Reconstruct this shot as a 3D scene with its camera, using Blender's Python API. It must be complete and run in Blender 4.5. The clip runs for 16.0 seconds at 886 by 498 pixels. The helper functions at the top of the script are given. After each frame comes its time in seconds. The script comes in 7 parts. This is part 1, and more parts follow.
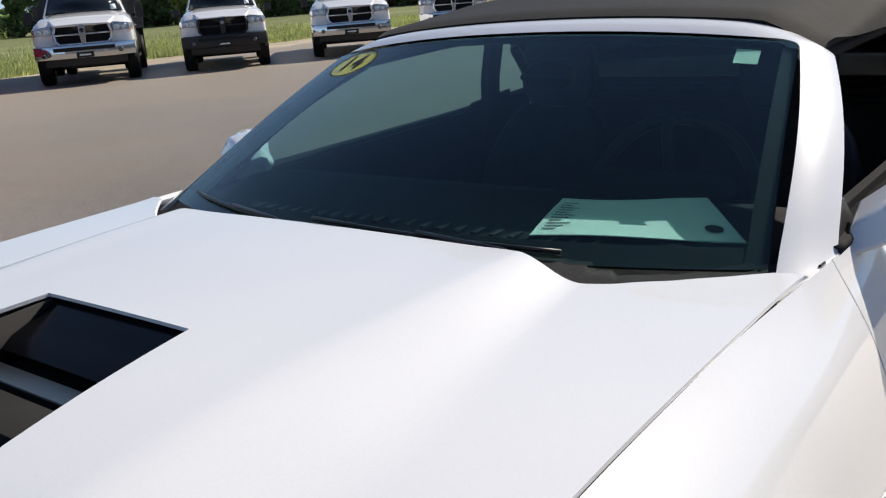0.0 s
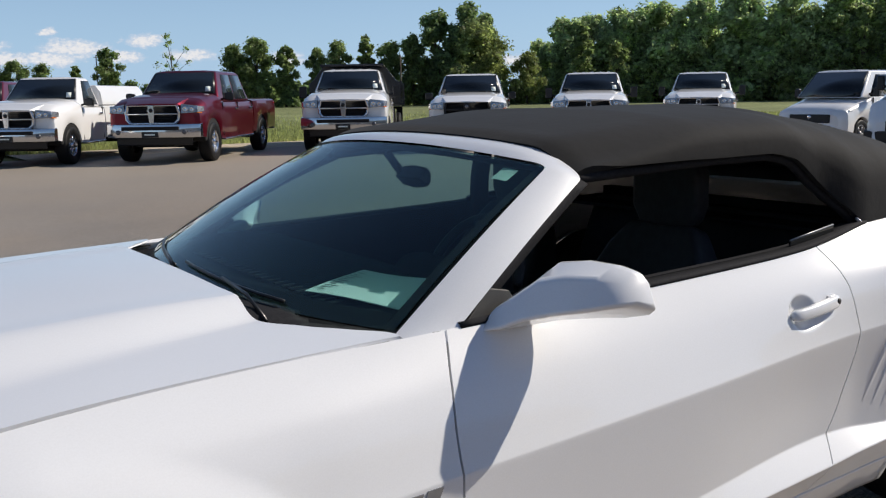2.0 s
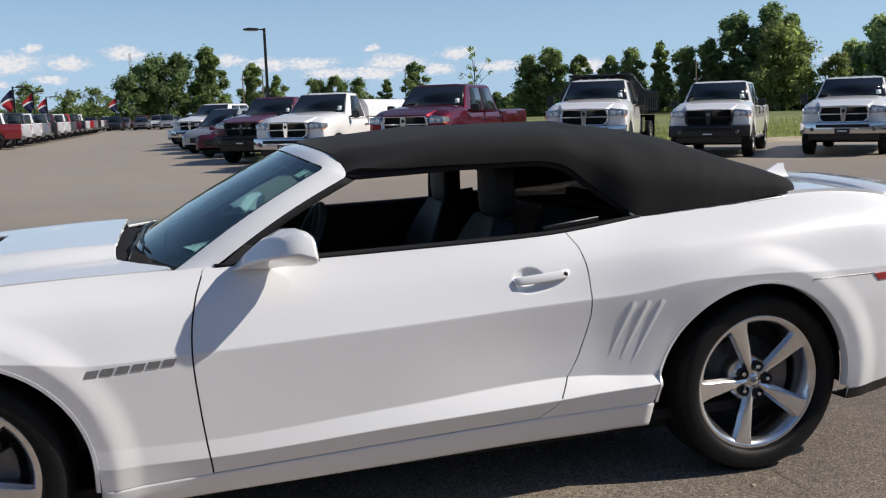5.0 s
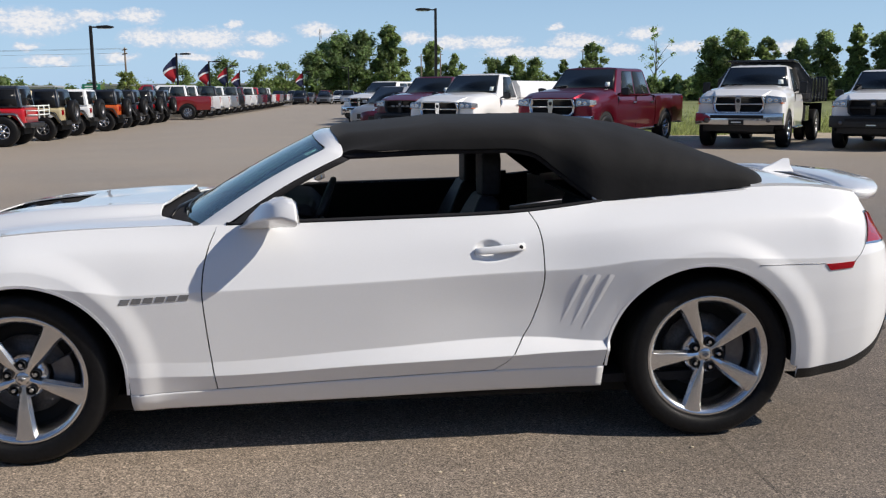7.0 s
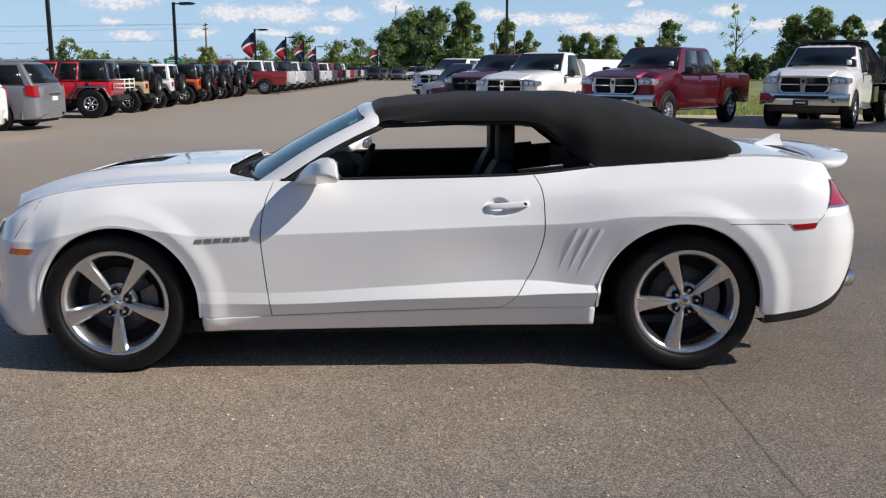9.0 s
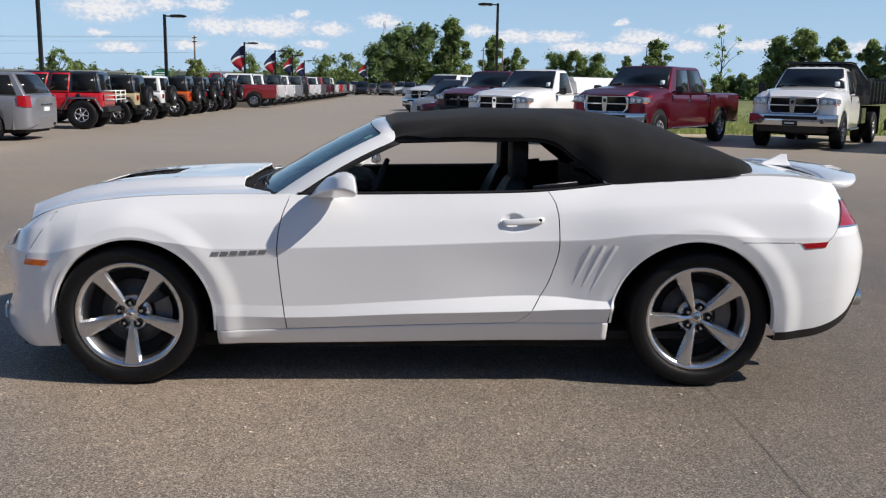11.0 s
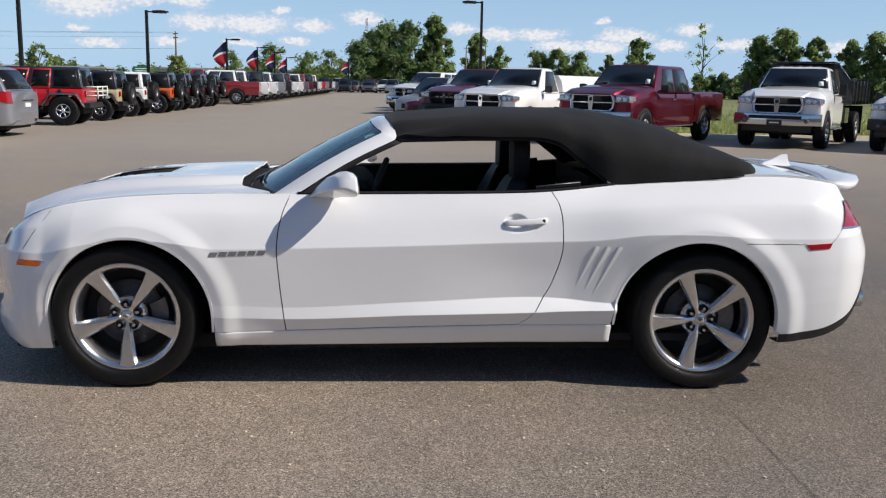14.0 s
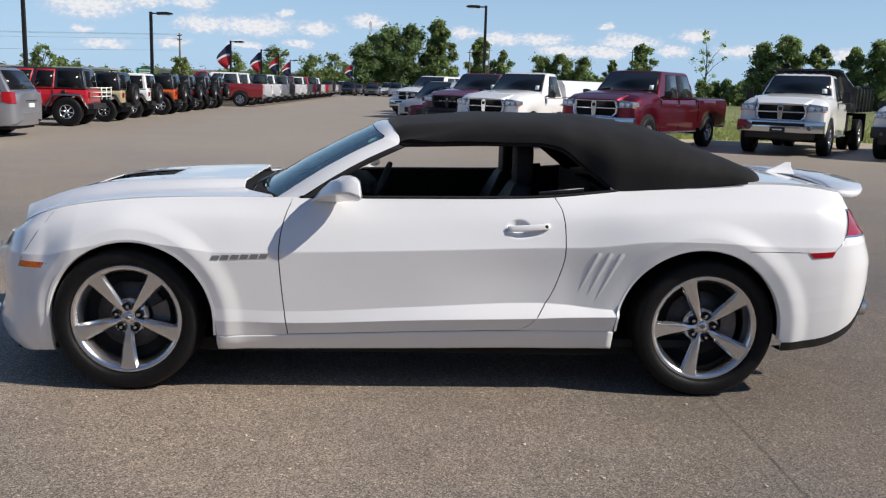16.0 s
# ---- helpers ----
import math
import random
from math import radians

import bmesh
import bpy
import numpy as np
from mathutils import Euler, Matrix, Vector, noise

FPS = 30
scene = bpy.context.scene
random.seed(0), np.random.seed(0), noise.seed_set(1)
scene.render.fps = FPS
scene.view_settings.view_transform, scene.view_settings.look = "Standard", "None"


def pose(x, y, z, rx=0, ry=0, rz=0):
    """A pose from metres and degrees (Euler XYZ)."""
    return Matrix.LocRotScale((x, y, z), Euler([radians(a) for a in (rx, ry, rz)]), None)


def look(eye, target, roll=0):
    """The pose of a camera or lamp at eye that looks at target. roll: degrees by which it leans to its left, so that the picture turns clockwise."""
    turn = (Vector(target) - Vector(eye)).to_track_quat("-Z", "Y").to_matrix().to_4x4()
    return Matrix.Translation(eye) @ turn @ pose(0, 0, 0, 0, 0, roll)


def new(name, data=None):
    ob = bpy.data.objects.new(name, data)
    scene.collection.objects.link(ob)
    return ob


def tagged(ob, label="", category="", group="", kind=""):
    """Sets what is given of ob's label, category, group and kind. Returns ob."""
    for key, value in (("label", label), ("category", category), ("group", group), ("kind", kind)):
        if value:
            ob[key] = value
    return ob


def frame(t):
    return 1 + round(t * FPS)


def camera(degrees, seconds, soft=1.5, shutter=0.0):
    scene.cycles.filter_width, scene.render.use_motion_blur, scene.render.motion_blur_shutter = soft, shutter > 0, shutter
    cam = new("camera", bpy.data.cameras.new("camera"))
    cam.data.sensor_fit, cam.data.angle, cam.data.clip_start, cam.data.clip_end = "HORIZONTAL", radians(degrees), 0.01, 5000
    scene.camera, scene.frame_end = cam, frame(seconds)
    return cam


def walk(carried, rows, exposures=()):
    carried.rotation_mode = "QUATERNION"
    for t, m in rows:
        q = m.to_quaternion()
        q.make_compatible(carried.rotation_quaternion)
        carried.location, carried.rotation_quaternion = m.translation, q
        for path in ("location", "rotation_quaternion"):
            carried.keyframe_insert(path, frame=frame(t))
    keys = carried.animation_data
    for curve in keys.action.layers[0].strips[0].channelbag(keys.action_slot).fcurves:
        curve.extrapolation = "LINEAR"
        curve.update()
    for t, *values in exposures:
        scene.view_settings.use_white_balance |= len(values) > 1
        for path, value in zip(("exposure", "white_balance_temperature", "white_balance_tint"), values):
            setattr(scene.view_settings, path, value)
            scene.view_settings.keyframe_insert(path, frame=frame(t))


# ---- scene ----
cam = camera(51.8, 16.0, soft=1.2)
EXPOSURE = [(0.0, 0.44, 7150, 10), (0.5, 0.74, 7050, 10), (1.0, 0.36, 6950, 10), (2.0, 0.22, 6950, 10), (3.5, 0.22, 6950, 10), (7.0, 0.30, 6900, 10), (16.0, 0.30, 6850, 10)]
PATH = [
    (0, (-0.612, -1.174, 1.396), (0.885, 0.037, 0.853), -4.7),
    (0.5, (-0.525, -1.432, 1.41), (0.894, -0.082, 1.006), -4.0),
    (1, (-0.45, -1.694, 1.417), (0.906, -0.263, 1.083), -3.0),
    (1.5, (-0.361, -1.917, 1.43), (0.889, -0.387, 1.117), -1.9),
    (2, (-0.229, -2.254, 1.422), (0.901, -0.638, 1.087), -0.9),
    (2.5, (-0.142, -2.525, 1.426), (0.861, -0.831, 1.073), -1.6),
    (3, (-0.037, -2.822, 1.444), (0.848, -1.058, 1.118), -2.1),
    (3.5, (0.139, -3.101, 1.442), (0.962, -1.302, 1.148), -1.9),
    (4, (0.337, -3.359, 1.441), (1.075, -1.524, 1.143), -1.5),
    (6.5, (1.214, -4.37, 1.471), (1.488, -2.413, 1.163), -1.6),
    (7, (1.366, -4.531, 1.484), (1.547, -2.568, 1.143), -0.4),
    (7.5, (1.578, -4.722, 1.473), (1.679, -2.756, 1.119), 1.4),
    (8, (1.636, -4.915, 1.483), (1.703, -2.95, 1.114), 1.5),
    (8.5, (1.571, -5.167, 1.492), (1.626, -3.204, 1.114), 0.2),
    (9, (1.567, -5.281, 1.5), (1.592, -3.319, 1.111), 0.1),
    (9.5, (1.613, -5.343, 1.506), (1.602, -3.379, 1.128), 0.7),
    (12, (1.313, -5.284, 1.502), (1.407, -3.318, 1.148), 1.0),
    (12.5, (1.324, -5.279, 1.503), (1.404, -3.312, 1.146), 0.7),
    (13, (1.337, -5.264, 1.499), (1.419, -3.299, 1.138), 0.7),
    (13.5, (1.336, -5.253, 1.501), (1.43, -3.289, 1.135), 0.9),
    (14, (1.321, -5.241, 1.505), (1.418, -3.276, 1.145), 1.2),
    (14.5, (1.316, -5.228, 1.507), (1.412, -3.263, 1.146), 1.5),
    (15, (1.317, -5.225, 1.501), (1.416, -3.261, 1.137), 1.5),
    (15.5, (1.316, -5.229, 1.501), (1.412, -3.264, 1.142), 1.6),
    (16, (1.318, -5.234, 1.51), (1.411, -3.267, 1.158), 1.7),
]
walk(cam, [(t, look(eye, target, roll)) for t, eye, target, roll in PATH], EXPOSURE)

# ---- light ----
SUN = Vector((1.20, -0.36, 1.0)).normalized()      # towards the sun
world = bpy.data.worlds.new("sky")
scene.world = world
world.use_nodes = True
wn, wl = world.node_tree.nodes, world.node_tree.links
sky = wn.new("ShaderNodeTexSky")
sky.sky_type = "NISHITA"
sky.sun_disc = False
sky.sun_elevation = math.asin(SUN.z)
sky.sun_rotation = math.atan2(SUN.x, SUN.y)
sky.altitude = 1200
sky.air_density, sky.dust_density, sky.ozone_density = 1.0, 0.0, 1.0
bg = wn["Background"]
bg.inputs["Strength"].default_value = 0.079
# fair-weather clouds low over the horizon: azimuth from +y and height in degrees
tc = wn.new("ShaderNodeTexCoord")
sp = wn.new("ShaderNodeSeparateXYZ")
wl.new(tc.outputs["Generated"], sp.inputs["Vector"])


def sky_math(op, a, b=None, c=None):
    m = wn.new("ShaderNodeMath")
    m.operation = op
    for i, v in enumerate((a, b, c)):
        if v is None:
            continue
        if isinstance(v, (int, float)):
            m.inputs[i].default_value = v
        else:
            wl.new(v, m.inputs[i])
    return m.outputs["Value"]


def sky_noise(vector, scale, detail, rough=0.55):
    t = wn.new("ShaderNodeTexNoise")
    t.inputs["Scale"].default_value, t.inputs["Detail"].default_value, t.inputs["Roughness"].default_value = scale, detail, rough
    wl.new(vector, t.inputs["Vector"])
    return t


def sky_range(v, f0, f1, t0=0.0, t1=1.0, smooth=True):
    m = wn.new("ShaderNodeMapRange")
    m.interpolation_type = "SMOOTHSTEP" if smooth else "LINEAR"
    for k, q in (("From Min", f0), ("From Max", f1), ("To Min", t0), ("To Max", t1)):
        m.inputs[k].default_value = q
    wl.new(v, m.inputs["Value"])
    return m.outputs["Result"]


azim = sky_math("MULTIPLY", sky_math("ARCTAN2", sp.outputs["X"], sp.outputs["Y"]), 57.2958)
elev = sky_math("MULTIPLY", sky_math("ARCSINE", sp.outputs["Z"]), 57.2958)
cx = wn.new("ShaderNodeCombineXYZ")
wl.new(azim, cx.inputs["X"])
wl.new(sky_math("MULTIPLY", elev, 1.5), cx.inputs["Y"])
billow = sky_noise(cx.outputs["Vector"], 0.9, 7.0, 0.62)
fine = sky_noise(cx.outputs["Vector"], 3.2, 5.0, 0.6)
shift = wn.new("ShaderNodeVectorMath")
shift.operation = "MULTIPLY_ADD"
shift.inputs[1].default_value = (2.0, 0.95, 0.0)
shift.inputs[2].default_value = (-1.0, -0.475, 0.0)
wl.new(billow.outputs["Color"], shift.inputs[0])
flat = wn.new("ShaderNodeCombineXYZ")
wl.new(azim, flat.inputs["X"])
wl.new(elev, flat.inputs["Y"])
moved = wn.new("ShaderNodeVectorMath")
moved.operation = "ADD"
wl.new(flat.outputs["Vector"], moved.inputs[0])
wl.new(shift.outputs["Vector"], moved.inputs[1])
PUFFS = [  # azimuth, height, half width, half height
    (-18.4, 4.0, 2.0, .62), (-15.2, 4.3, 1.0, .30), (-12.6, 4.4, 1.1, .34), (-12.1, 3.2, 1.2, .50), (-9.1, 3.2, 2.1, .50), (-5.4, 3.2, .9, .33), (-2.3, 3.7, 1.0, .36),
    (-7.3, 4.0, .4, .22), (-18.7, 2.7, .6, .24), (-17.6, 1.9, 1.2, .24), (-13.8, 2.1, .8, .24), (-9.6, 2.1, .9, .22), (-6.4, 2.3, .8, .22),
    (3.7, 3.2, .8, .32), (5.8, 2.9, 1.2, .36), (8.4, 2.9, 1.4, .36), (9.8, 2.3, 1.6, .28), (13.6, 2.9, 1.6, .40), (12.3, 2.3, 1.4, .30), (12.2, 3.7, .5, .2), (16.2, 2.4, 1.0, .26),
    (17.5, 3.3, .9, .34), (19.9, 2.5, 1.2, .32), (25.7, 2.3, .8, .36), (39.8, 2.0, 1.1, .30)]
dens = None
for pa, pe, pw, ph in PUFFS:
    d = wn.new("ShaderNodeVectorMath")
    d.operation = "SUBTRACT"
    d.inputs[1].default_value = (pa, pe, 0)
    wl.new(moved.outputs["Vector"], d.inputs[0])
    g = wn.new("ShaderNodeVectorMath")
    g.operation = "MULTIPLY"
    g.inputs[1].default_value = (0.85 / pw, 0.85 / ph, 0)
    wl.new(d.outputs["Vector"], g.inputs[0])
    q = wn.new("ShaderNodeVectorMath")
    q.operation = "DOT_PRODUCT"
    wl.new(g.outputs["Vector"], q.inputs[0])
    wl.new(g.outputs["Vector"], q.inputs[1])
    one = sky_math("SUBTRACT", 1.0, q.outputs["Value"])
    dens = one if dens is None else sky_math("MAXIMUM", dens, one)
# the same kind of cloud goes on over the rest of the horizon
rest = sky_noise(tc.outputs["Generated"], 11.0, 7.0, 0.55)
rest = sky_math("MULTIPLY", sky_range(rest.outputs["Fac"], 0.54, 0.66), sky_math("MULTIPLY", sky_range(sp.outputs["Y"], -0.1, 0.25, 1.0, 0.0), sky_range(sp.outputs["Z"], 0.10, 0.20, 1.0, 0.0)))
dens = sky_math("ADD", dens, sky_math("MULTIPLY", sky_math("SUBTRACT", fine.outputs["Fac"], 0.5), 1.6))
cover = sky_math("MULTIPLY", sky_range(dens, -0.75, 0.80), 0.90)
cover = sky_math("MAXIMUM", cover, rest)
body = wn.new("ShaderNodeMix"); body.data_type = "RGBA"
body.inputs["A"].default_value = (6.0, 7.0, 8.8, 1)
body.inputs["B"].default_value = (9.0, 9.1, 9.6, 1)
wl.new(sky_range(sky_math("ADD", sky_math("MULTIPLY", dens, 0.35), fine.outputs["Fac"]), 0.42, 0.95), body.inputs["Factor"])
mx = wn.new("ShaderNodeMix"); mx.data_type = "RGBA"
wl.new(body.outputs["Result"], mx.inputs["B"])
wl.new(cover, mx.inputs["Factor"])
tint = wn.new("ShaderNodeVectorMath"); tint.operation = "MULTIPLY"
tint.inputs[1].default_value = (0.92, 0.98, 1.10)
wl.new(sky.outputs["Color"], tint.inputs[0])
# pale blue haze towards the horizon
haze = wn.new("ShaderNodeMix"); haze.data_type = "RGBA"
haze.inputs["B"].default_value = (3.5, 5.9, 9.4, 1)
hz = wn.new("ShaderNodeMapRange")
hz.inputs["From Min"].default_value, hz.inputs["From Max"].default_value = 0.0, 0.22
hz.inputs["To Min"].default_value, hz.inputs["To Max"].default_value = 0.85, 0.0
wl.new(sp.outputs["Z"], hz.inputs["Value"])
wl.new(hz.outputs["Result"], haze.inputs["Factor"])
wl.new(tint.outputs["Vector"], haze.inputs["A"])
wl.new(haze.outputs["Result"], mx.inputs["A"])
wl.new(mx.outputs["Result"], bg.inputs["Color"])

sun_data = bpy.data.lights.new("sun", "SUN")
sun_data.energy = 4.0
sun_data.angle = radians(0.53)
sun_data.color = (1.0, 0.95, 0.88)
sun = new("sun", sun_data)
sun.matrix_world = look(SUN * 60, (0, 0, 0))

# ---- materials ----


def material(name, color, rough=0.5, metal=0.0, coat=0.0, var=0.0, scale=20.0, bump=0.0, bump_scale=200.0,
             trans=0.0, ior=1.45, spec=0.5, rand=0.0, emit=0.0, var2=0.0, scale2=1.5):
    m = bpy.data.materials.new(name)
    m.use_nodes = True
    n, l = m.node_tree.nodes, m.node_tree.links
    b = n["Principled BSDF"]
    b.inputs["Base Color"].default_value = (*color, 1)
    b.inputs["Roughness"].default_value = rough
    b.inputs["Metallic"].default_value = metal
    b.inputs["Coat Weight"].default_value = coat
    b.inputs["Coat Roughness"].default_value = 0.03
    b.inputs["Transmission Weight"].default_value = trans
    b.inputs["IOR"].default_value = ior
    b.inputs["Specular IOR Level"].default_value = spec
    if emit:
        b.inputs["Emission Color"].default_value = (*color, 1)
        b.inputs["Emission Strength"].default_value = emit
    c = n.new("ShaderNodeTexCoord")
    last = None
    for amount, size, detail in ((var, scale, 8.0), (var2, scale2, 4.0)):
        if not amount:
            continue
        t = n.new("ShaderNodeTexNoise")
        t.inputs["Scale"].default_value, t.inputs["Detail"].default_value = size, detail
        l.new(c.outputs["Object"], t.inputs["Vector"])
        r = n.new("ShaderNodeMapRange")
        r.inputs["From Min"].default_value, r.inputs["From Max"].default_value = 0.3, 0.7
        r.inputs["To Min"].default_value, r.inputs["To Max"].default_value = 1 - amount, 1 + amount
        l.new(t.outputs["Fac"], r.inputs["Value"])
        h = n.new("ShaderNodeVectorMath"); h.operation = "SCALE"
        if last:
            l.new(last, h.inputs[0])
        else:
            h.inputs[0].default_value = color
        l.new(r.outputs["Result"], h.inputs["Scale"])
        last = h.outputs["Vector"]
    if rand:
        o = n.new("ShaderNodeObjectInfo")
        r = n.new("ShaderNodeMapRange")
        r.inputs["To Min"].default_value, r.inputs["To Max"].default_value = 1 - rand, 1 + rand
        l.new(o.outputs["Random"], r.inputs["Value"])
        h = n.new("ShaderNodeVectorMath"); h.operation = "SCALE"
        if last:
            l.new(last, h.inputs[0])
        else:
            h.inputs[0].default_value = color
        l.new(r.outputs["Result"], h.inputs["Scale"])
        last = h.outputs["Vector"]
    if last:
        l.new(last, b.inputs["Base Color"])
    if bump:
        t = n.new("ShaderNodeTexNoise")
        t.inputs["Scale"].default_value, t.inputs["Detail"].default_value = bump_scale, 5.0
        l.new(c.outputs["Object"], t.inputs["Vector"])
        k = n.new("ShaderNodeBump")
        k.inputs["Strength"].default_value = bump
        k.inputs["Distance"].default_value = 0.01
        l.new(t.outputs["Fac"], k.inputs["Height"])
        l.new(k.outputs["Normal"], b.inputs["Normal"])
    return m


def paint(name, color, coat=1.0, rough=0.35):
    return material(name, color, rough, 0.0, coat, var=0.02, scale=300, var2=0.015, scale2=2.0)


WHITE = paint("white_car_paint", (0.80, 0.81, 0.83))
TRUCK_WHITE = paint("white_truck_paint", (0.83, 0.83, 0.83), 1.0, 0.3)
DARK_RED = material("dark_red_paint", (0.17, 0.006, 0.020), 0.32, 0.75, 0.7, var=0.03, scale=400)
RED = paint("red_paint", (0.50, 0.010, 0.017))
BLACKP = paint("black_paint", (0.012, 0.012, 0.014))
SILVER = material("silver_paint", (0.42, 0.43, 0.45), 0.35, 0.6, 0.8, var=0.03, scale=400)
PEWTER = material("pewter_paint", (0.27, 0.275, 0.30), 0.35, 0.5, 0.8, var=0.03, scale=400)
DEEP_RED = paint("deep_red_paint", (0.22, 0.010, 0.014))
HEADLAMP = material("clear_lamp_body", (0.34, 0.35, 0.37), 0.15, 0.6, 1.0, var=0.5, scale=16)
GREY = material("grey_paint", (0.15, 0.16, 0.175), 0.35, 0.5, 0.8, var=0.03, scale=400)
TAN = paint("tan_paint", (0.55, 0.46, 0.28))
ORANGE = paint("orange_paint", (0.62, 0.11, 0.02))
MAROON = paint("maroon_paint", (0.10, 0.006, 0.02))
GLASS = material("clear_tinted_glass", (0.27, 0.52, 0.52), 0.0, trans=1.0, ior=1.40)
TINT_GLASS = material("tinted_car_glass", (0.010, 0.011, 0.013), 0.10, spec=0.16)
DARK_GLASS = material("dark_window_glass", (0.006, 0.008, 0.010), 0.04, spec=0.6)
MID_GLASS = material("grey_window_glass", (0.03, 0.04, 0.045), 0.03, spec=0.8)
RUBBER = material("tyre_rubber", (0.008, 0.008, 0.009), 0.52, spec=0.24, var=0.25, scale=60, bump=0.3, bump_scale=250)
PLASTIC = material("black_plastic", (0.014, 0.014, 0.015), 0.45, var=0.15, scale=80, bump=0.15, bump_scale=900)
VENT = material("glossy_black_vent", (0.004, 0.005, 0.007), 0.2, var=0.1, scale=30, spec=0.25)
GAP = material("dark_gap", (0.014, 0.014, 0.015), 0.9)
TRIM = material("satin_black_trim", (0.012, 0.012, 0.013), 0.3, var=0.1, scale=50)
CANVAS = material("black_canvas", (0.0135, 0.0137, 0.0148), 0.80, var=0.22, scale=420, bump=0.12, bump_scale=30, var2=0.22, scale2=4.5, spec=0.14)
CANVAS.node_tree.nodes["Principled BSDF"].inputs["Sheen Weight"].default_value = 0.05
ALLOY = material("polished_alloy", (0.74, 0.735, 0.74), 0.23, 1.0, var=0.05, scale=30, bump=0.03, bump_scale=60)
# darker copy of the alloy, with shade inside the wheels put into its colour
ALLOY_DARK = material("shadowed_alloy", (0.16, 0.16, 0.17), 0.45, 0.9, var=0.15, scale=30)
CHROME = material("chrome", (0.60, 0.61, 0.63), 0.10, 1.0, var=0.03, scale=20)
DISC = material("worn_brake_disc", (0.10, 0.10, 0.105), 0.5, 0.8, var=0.2, scale=90)
STEEL = material("brake_steel", (0.30, 0.30, 0.31), 0.4, 1.0, var=0.1, scale=90)
TAIL = material("red_lamp_lens", (0.34, 0.004, 0.009), 0.08, coat=1.0, var=0.2, scale=60)
AMBER = material("amber_lamp_lens", (0.75, 0.16, 0.01), 0.12, coat=1.0, var=0.25, scale=90)
LAMP = material("clear_lamp_lens", (0.58, 0.60, 0.63), 0.12, 0.3, 1.0, var=0.4, scale=14)
FABRIC = material("dark_cabin_trim", (0.022, 0.022, 0.025), 0.8, var=0.2, scale=120, bump=0.2, bump_scale=400, spec=0.12)
LEATHER = material("black_leather", (0.028, 0.028, 0.031), 0.55, var=0.2, scale=40, bump=0.2, bump_scale=300, spec=0.2)
PAPER = material("white_paper", (0.78, 0.80, 0.78), 0.7, var=0.03, scale=30)
INK = material("grey_ink", (0.20, 0.21, 0.22), 0.8, var=0.05, scale=30)
YELLOW = material("yellow_sticker", (0.80, 0.58, 0.02), 0.6, var=0.05, scale=40)
STICKER = material("pale_sticker", (0.75, 0.80, 0.76), 0.6, var=0.04, scale=60)
SATIN = material("satin_metal", (0.52, 0.52, 0.53), 0.35, 0.7, var=0.05, scale=30)
ENAMEL = material("black_sticker_print", (0.01, 0.01, 0.01), 0.6)
BADGE = material("bright_badge", (0.30, 0.31, 0.33), 0.45, 0.7, var=0.1, scale=60)
POLE = material("dark_bronze_pole", (0.020, 0.018, 0.017), 0.5, 0.3, var=0.15, scale=8)
WOOD = material("weathered_pole_wood", (0.16, 0.12, 0.09), 0.85, var=0.25, scale=12, bump=0.3, bump_scale=60)
BARK = material("bark", (0.07, 0.055, 0.04), 0.9, var=0.35, scale=9, bump=0.6, bump_scale=30)
FLAG_RED = material("red_flag_cloth", (0.45, 0.02, 0.03), 0.8, var=0.15, scale=15)
FLAG_BLUE = material("navy_flag_cloth", (0.02, 0.025, 0.07), 0.8, var=0.15, scale=15)
FLAG_WHITE = material("white_flag_cloth", (0.75, 0.75, 0.75), 0.8, var=0.05, scale=15)
GREEN_SIGN = material("green_sign", (0.01, 0.16, 0.09), 0.5, var=0.05, scale=9)
WALLS = material("pale_building_wall", (0.55, 0.51, 0.44), 0.8, var=0.08, scale=0.5, var2=0.06, scale2=3)
ROOF = material("grey_metal_roof", (0.35, 0.36, 0.37), 0.5, 0.2, var=0.1, scale=0.4)


def leaf_material(name, color, var=0.45):
    m = material(name, color, 0.55, var=var, scale=1.3, spec=0.3, var2=0.25, scale2=0.25)
    n, l = m.node_tree.nodes, m.node_tree.links
    b = n["Principled BSDF"]
    src = b.inputs["Base Color"].links[0].from_socket
    g = n.new("ShaderNodeNewGeometry")
    r = n.new("ShaderNodeMapRange")
    r.inputs["To Min"].default_value, r.inputs["To Max"].default_value = 0.55, 1.5
    l.new(g.outputs["Random Per Island"], r.inputs["Value"])
    h = n.new("ShaderNodeVectorMath"); h.operation = "SCALE"
    l.new(src, h.inputs[0])
    l.new(r.outputs["Result"], h.inputs["Scale"])
    l.new(h.outputs["Vector"], b.inputs["Base Color"])
    t = n.new("ShaderNodeBsdfTranslucent")
    thin = n.new("ShaderNodeVectorMath"); thin.operation = "MULTIPLY"
    thin.inputs[1].default_value = (2.2, 2.3, 1.9)
    l.new(h.outputs["Vector"], thin.inputs[0])
    l.new(thin.outputs["Vector"], t.inputs["Color"])
    x = n.new("ShaderNodeMixShader")
    x.inputs["Fac"].default_value = 0.5
    l.new(b.outputs["BSDF"], x.inputs[1])
    l.new(t.outputs["BSDF"], x.inputs[2])
    l.new(x.outputs["Shader"], n["Material Output"].inputs["Surface"])
    return m


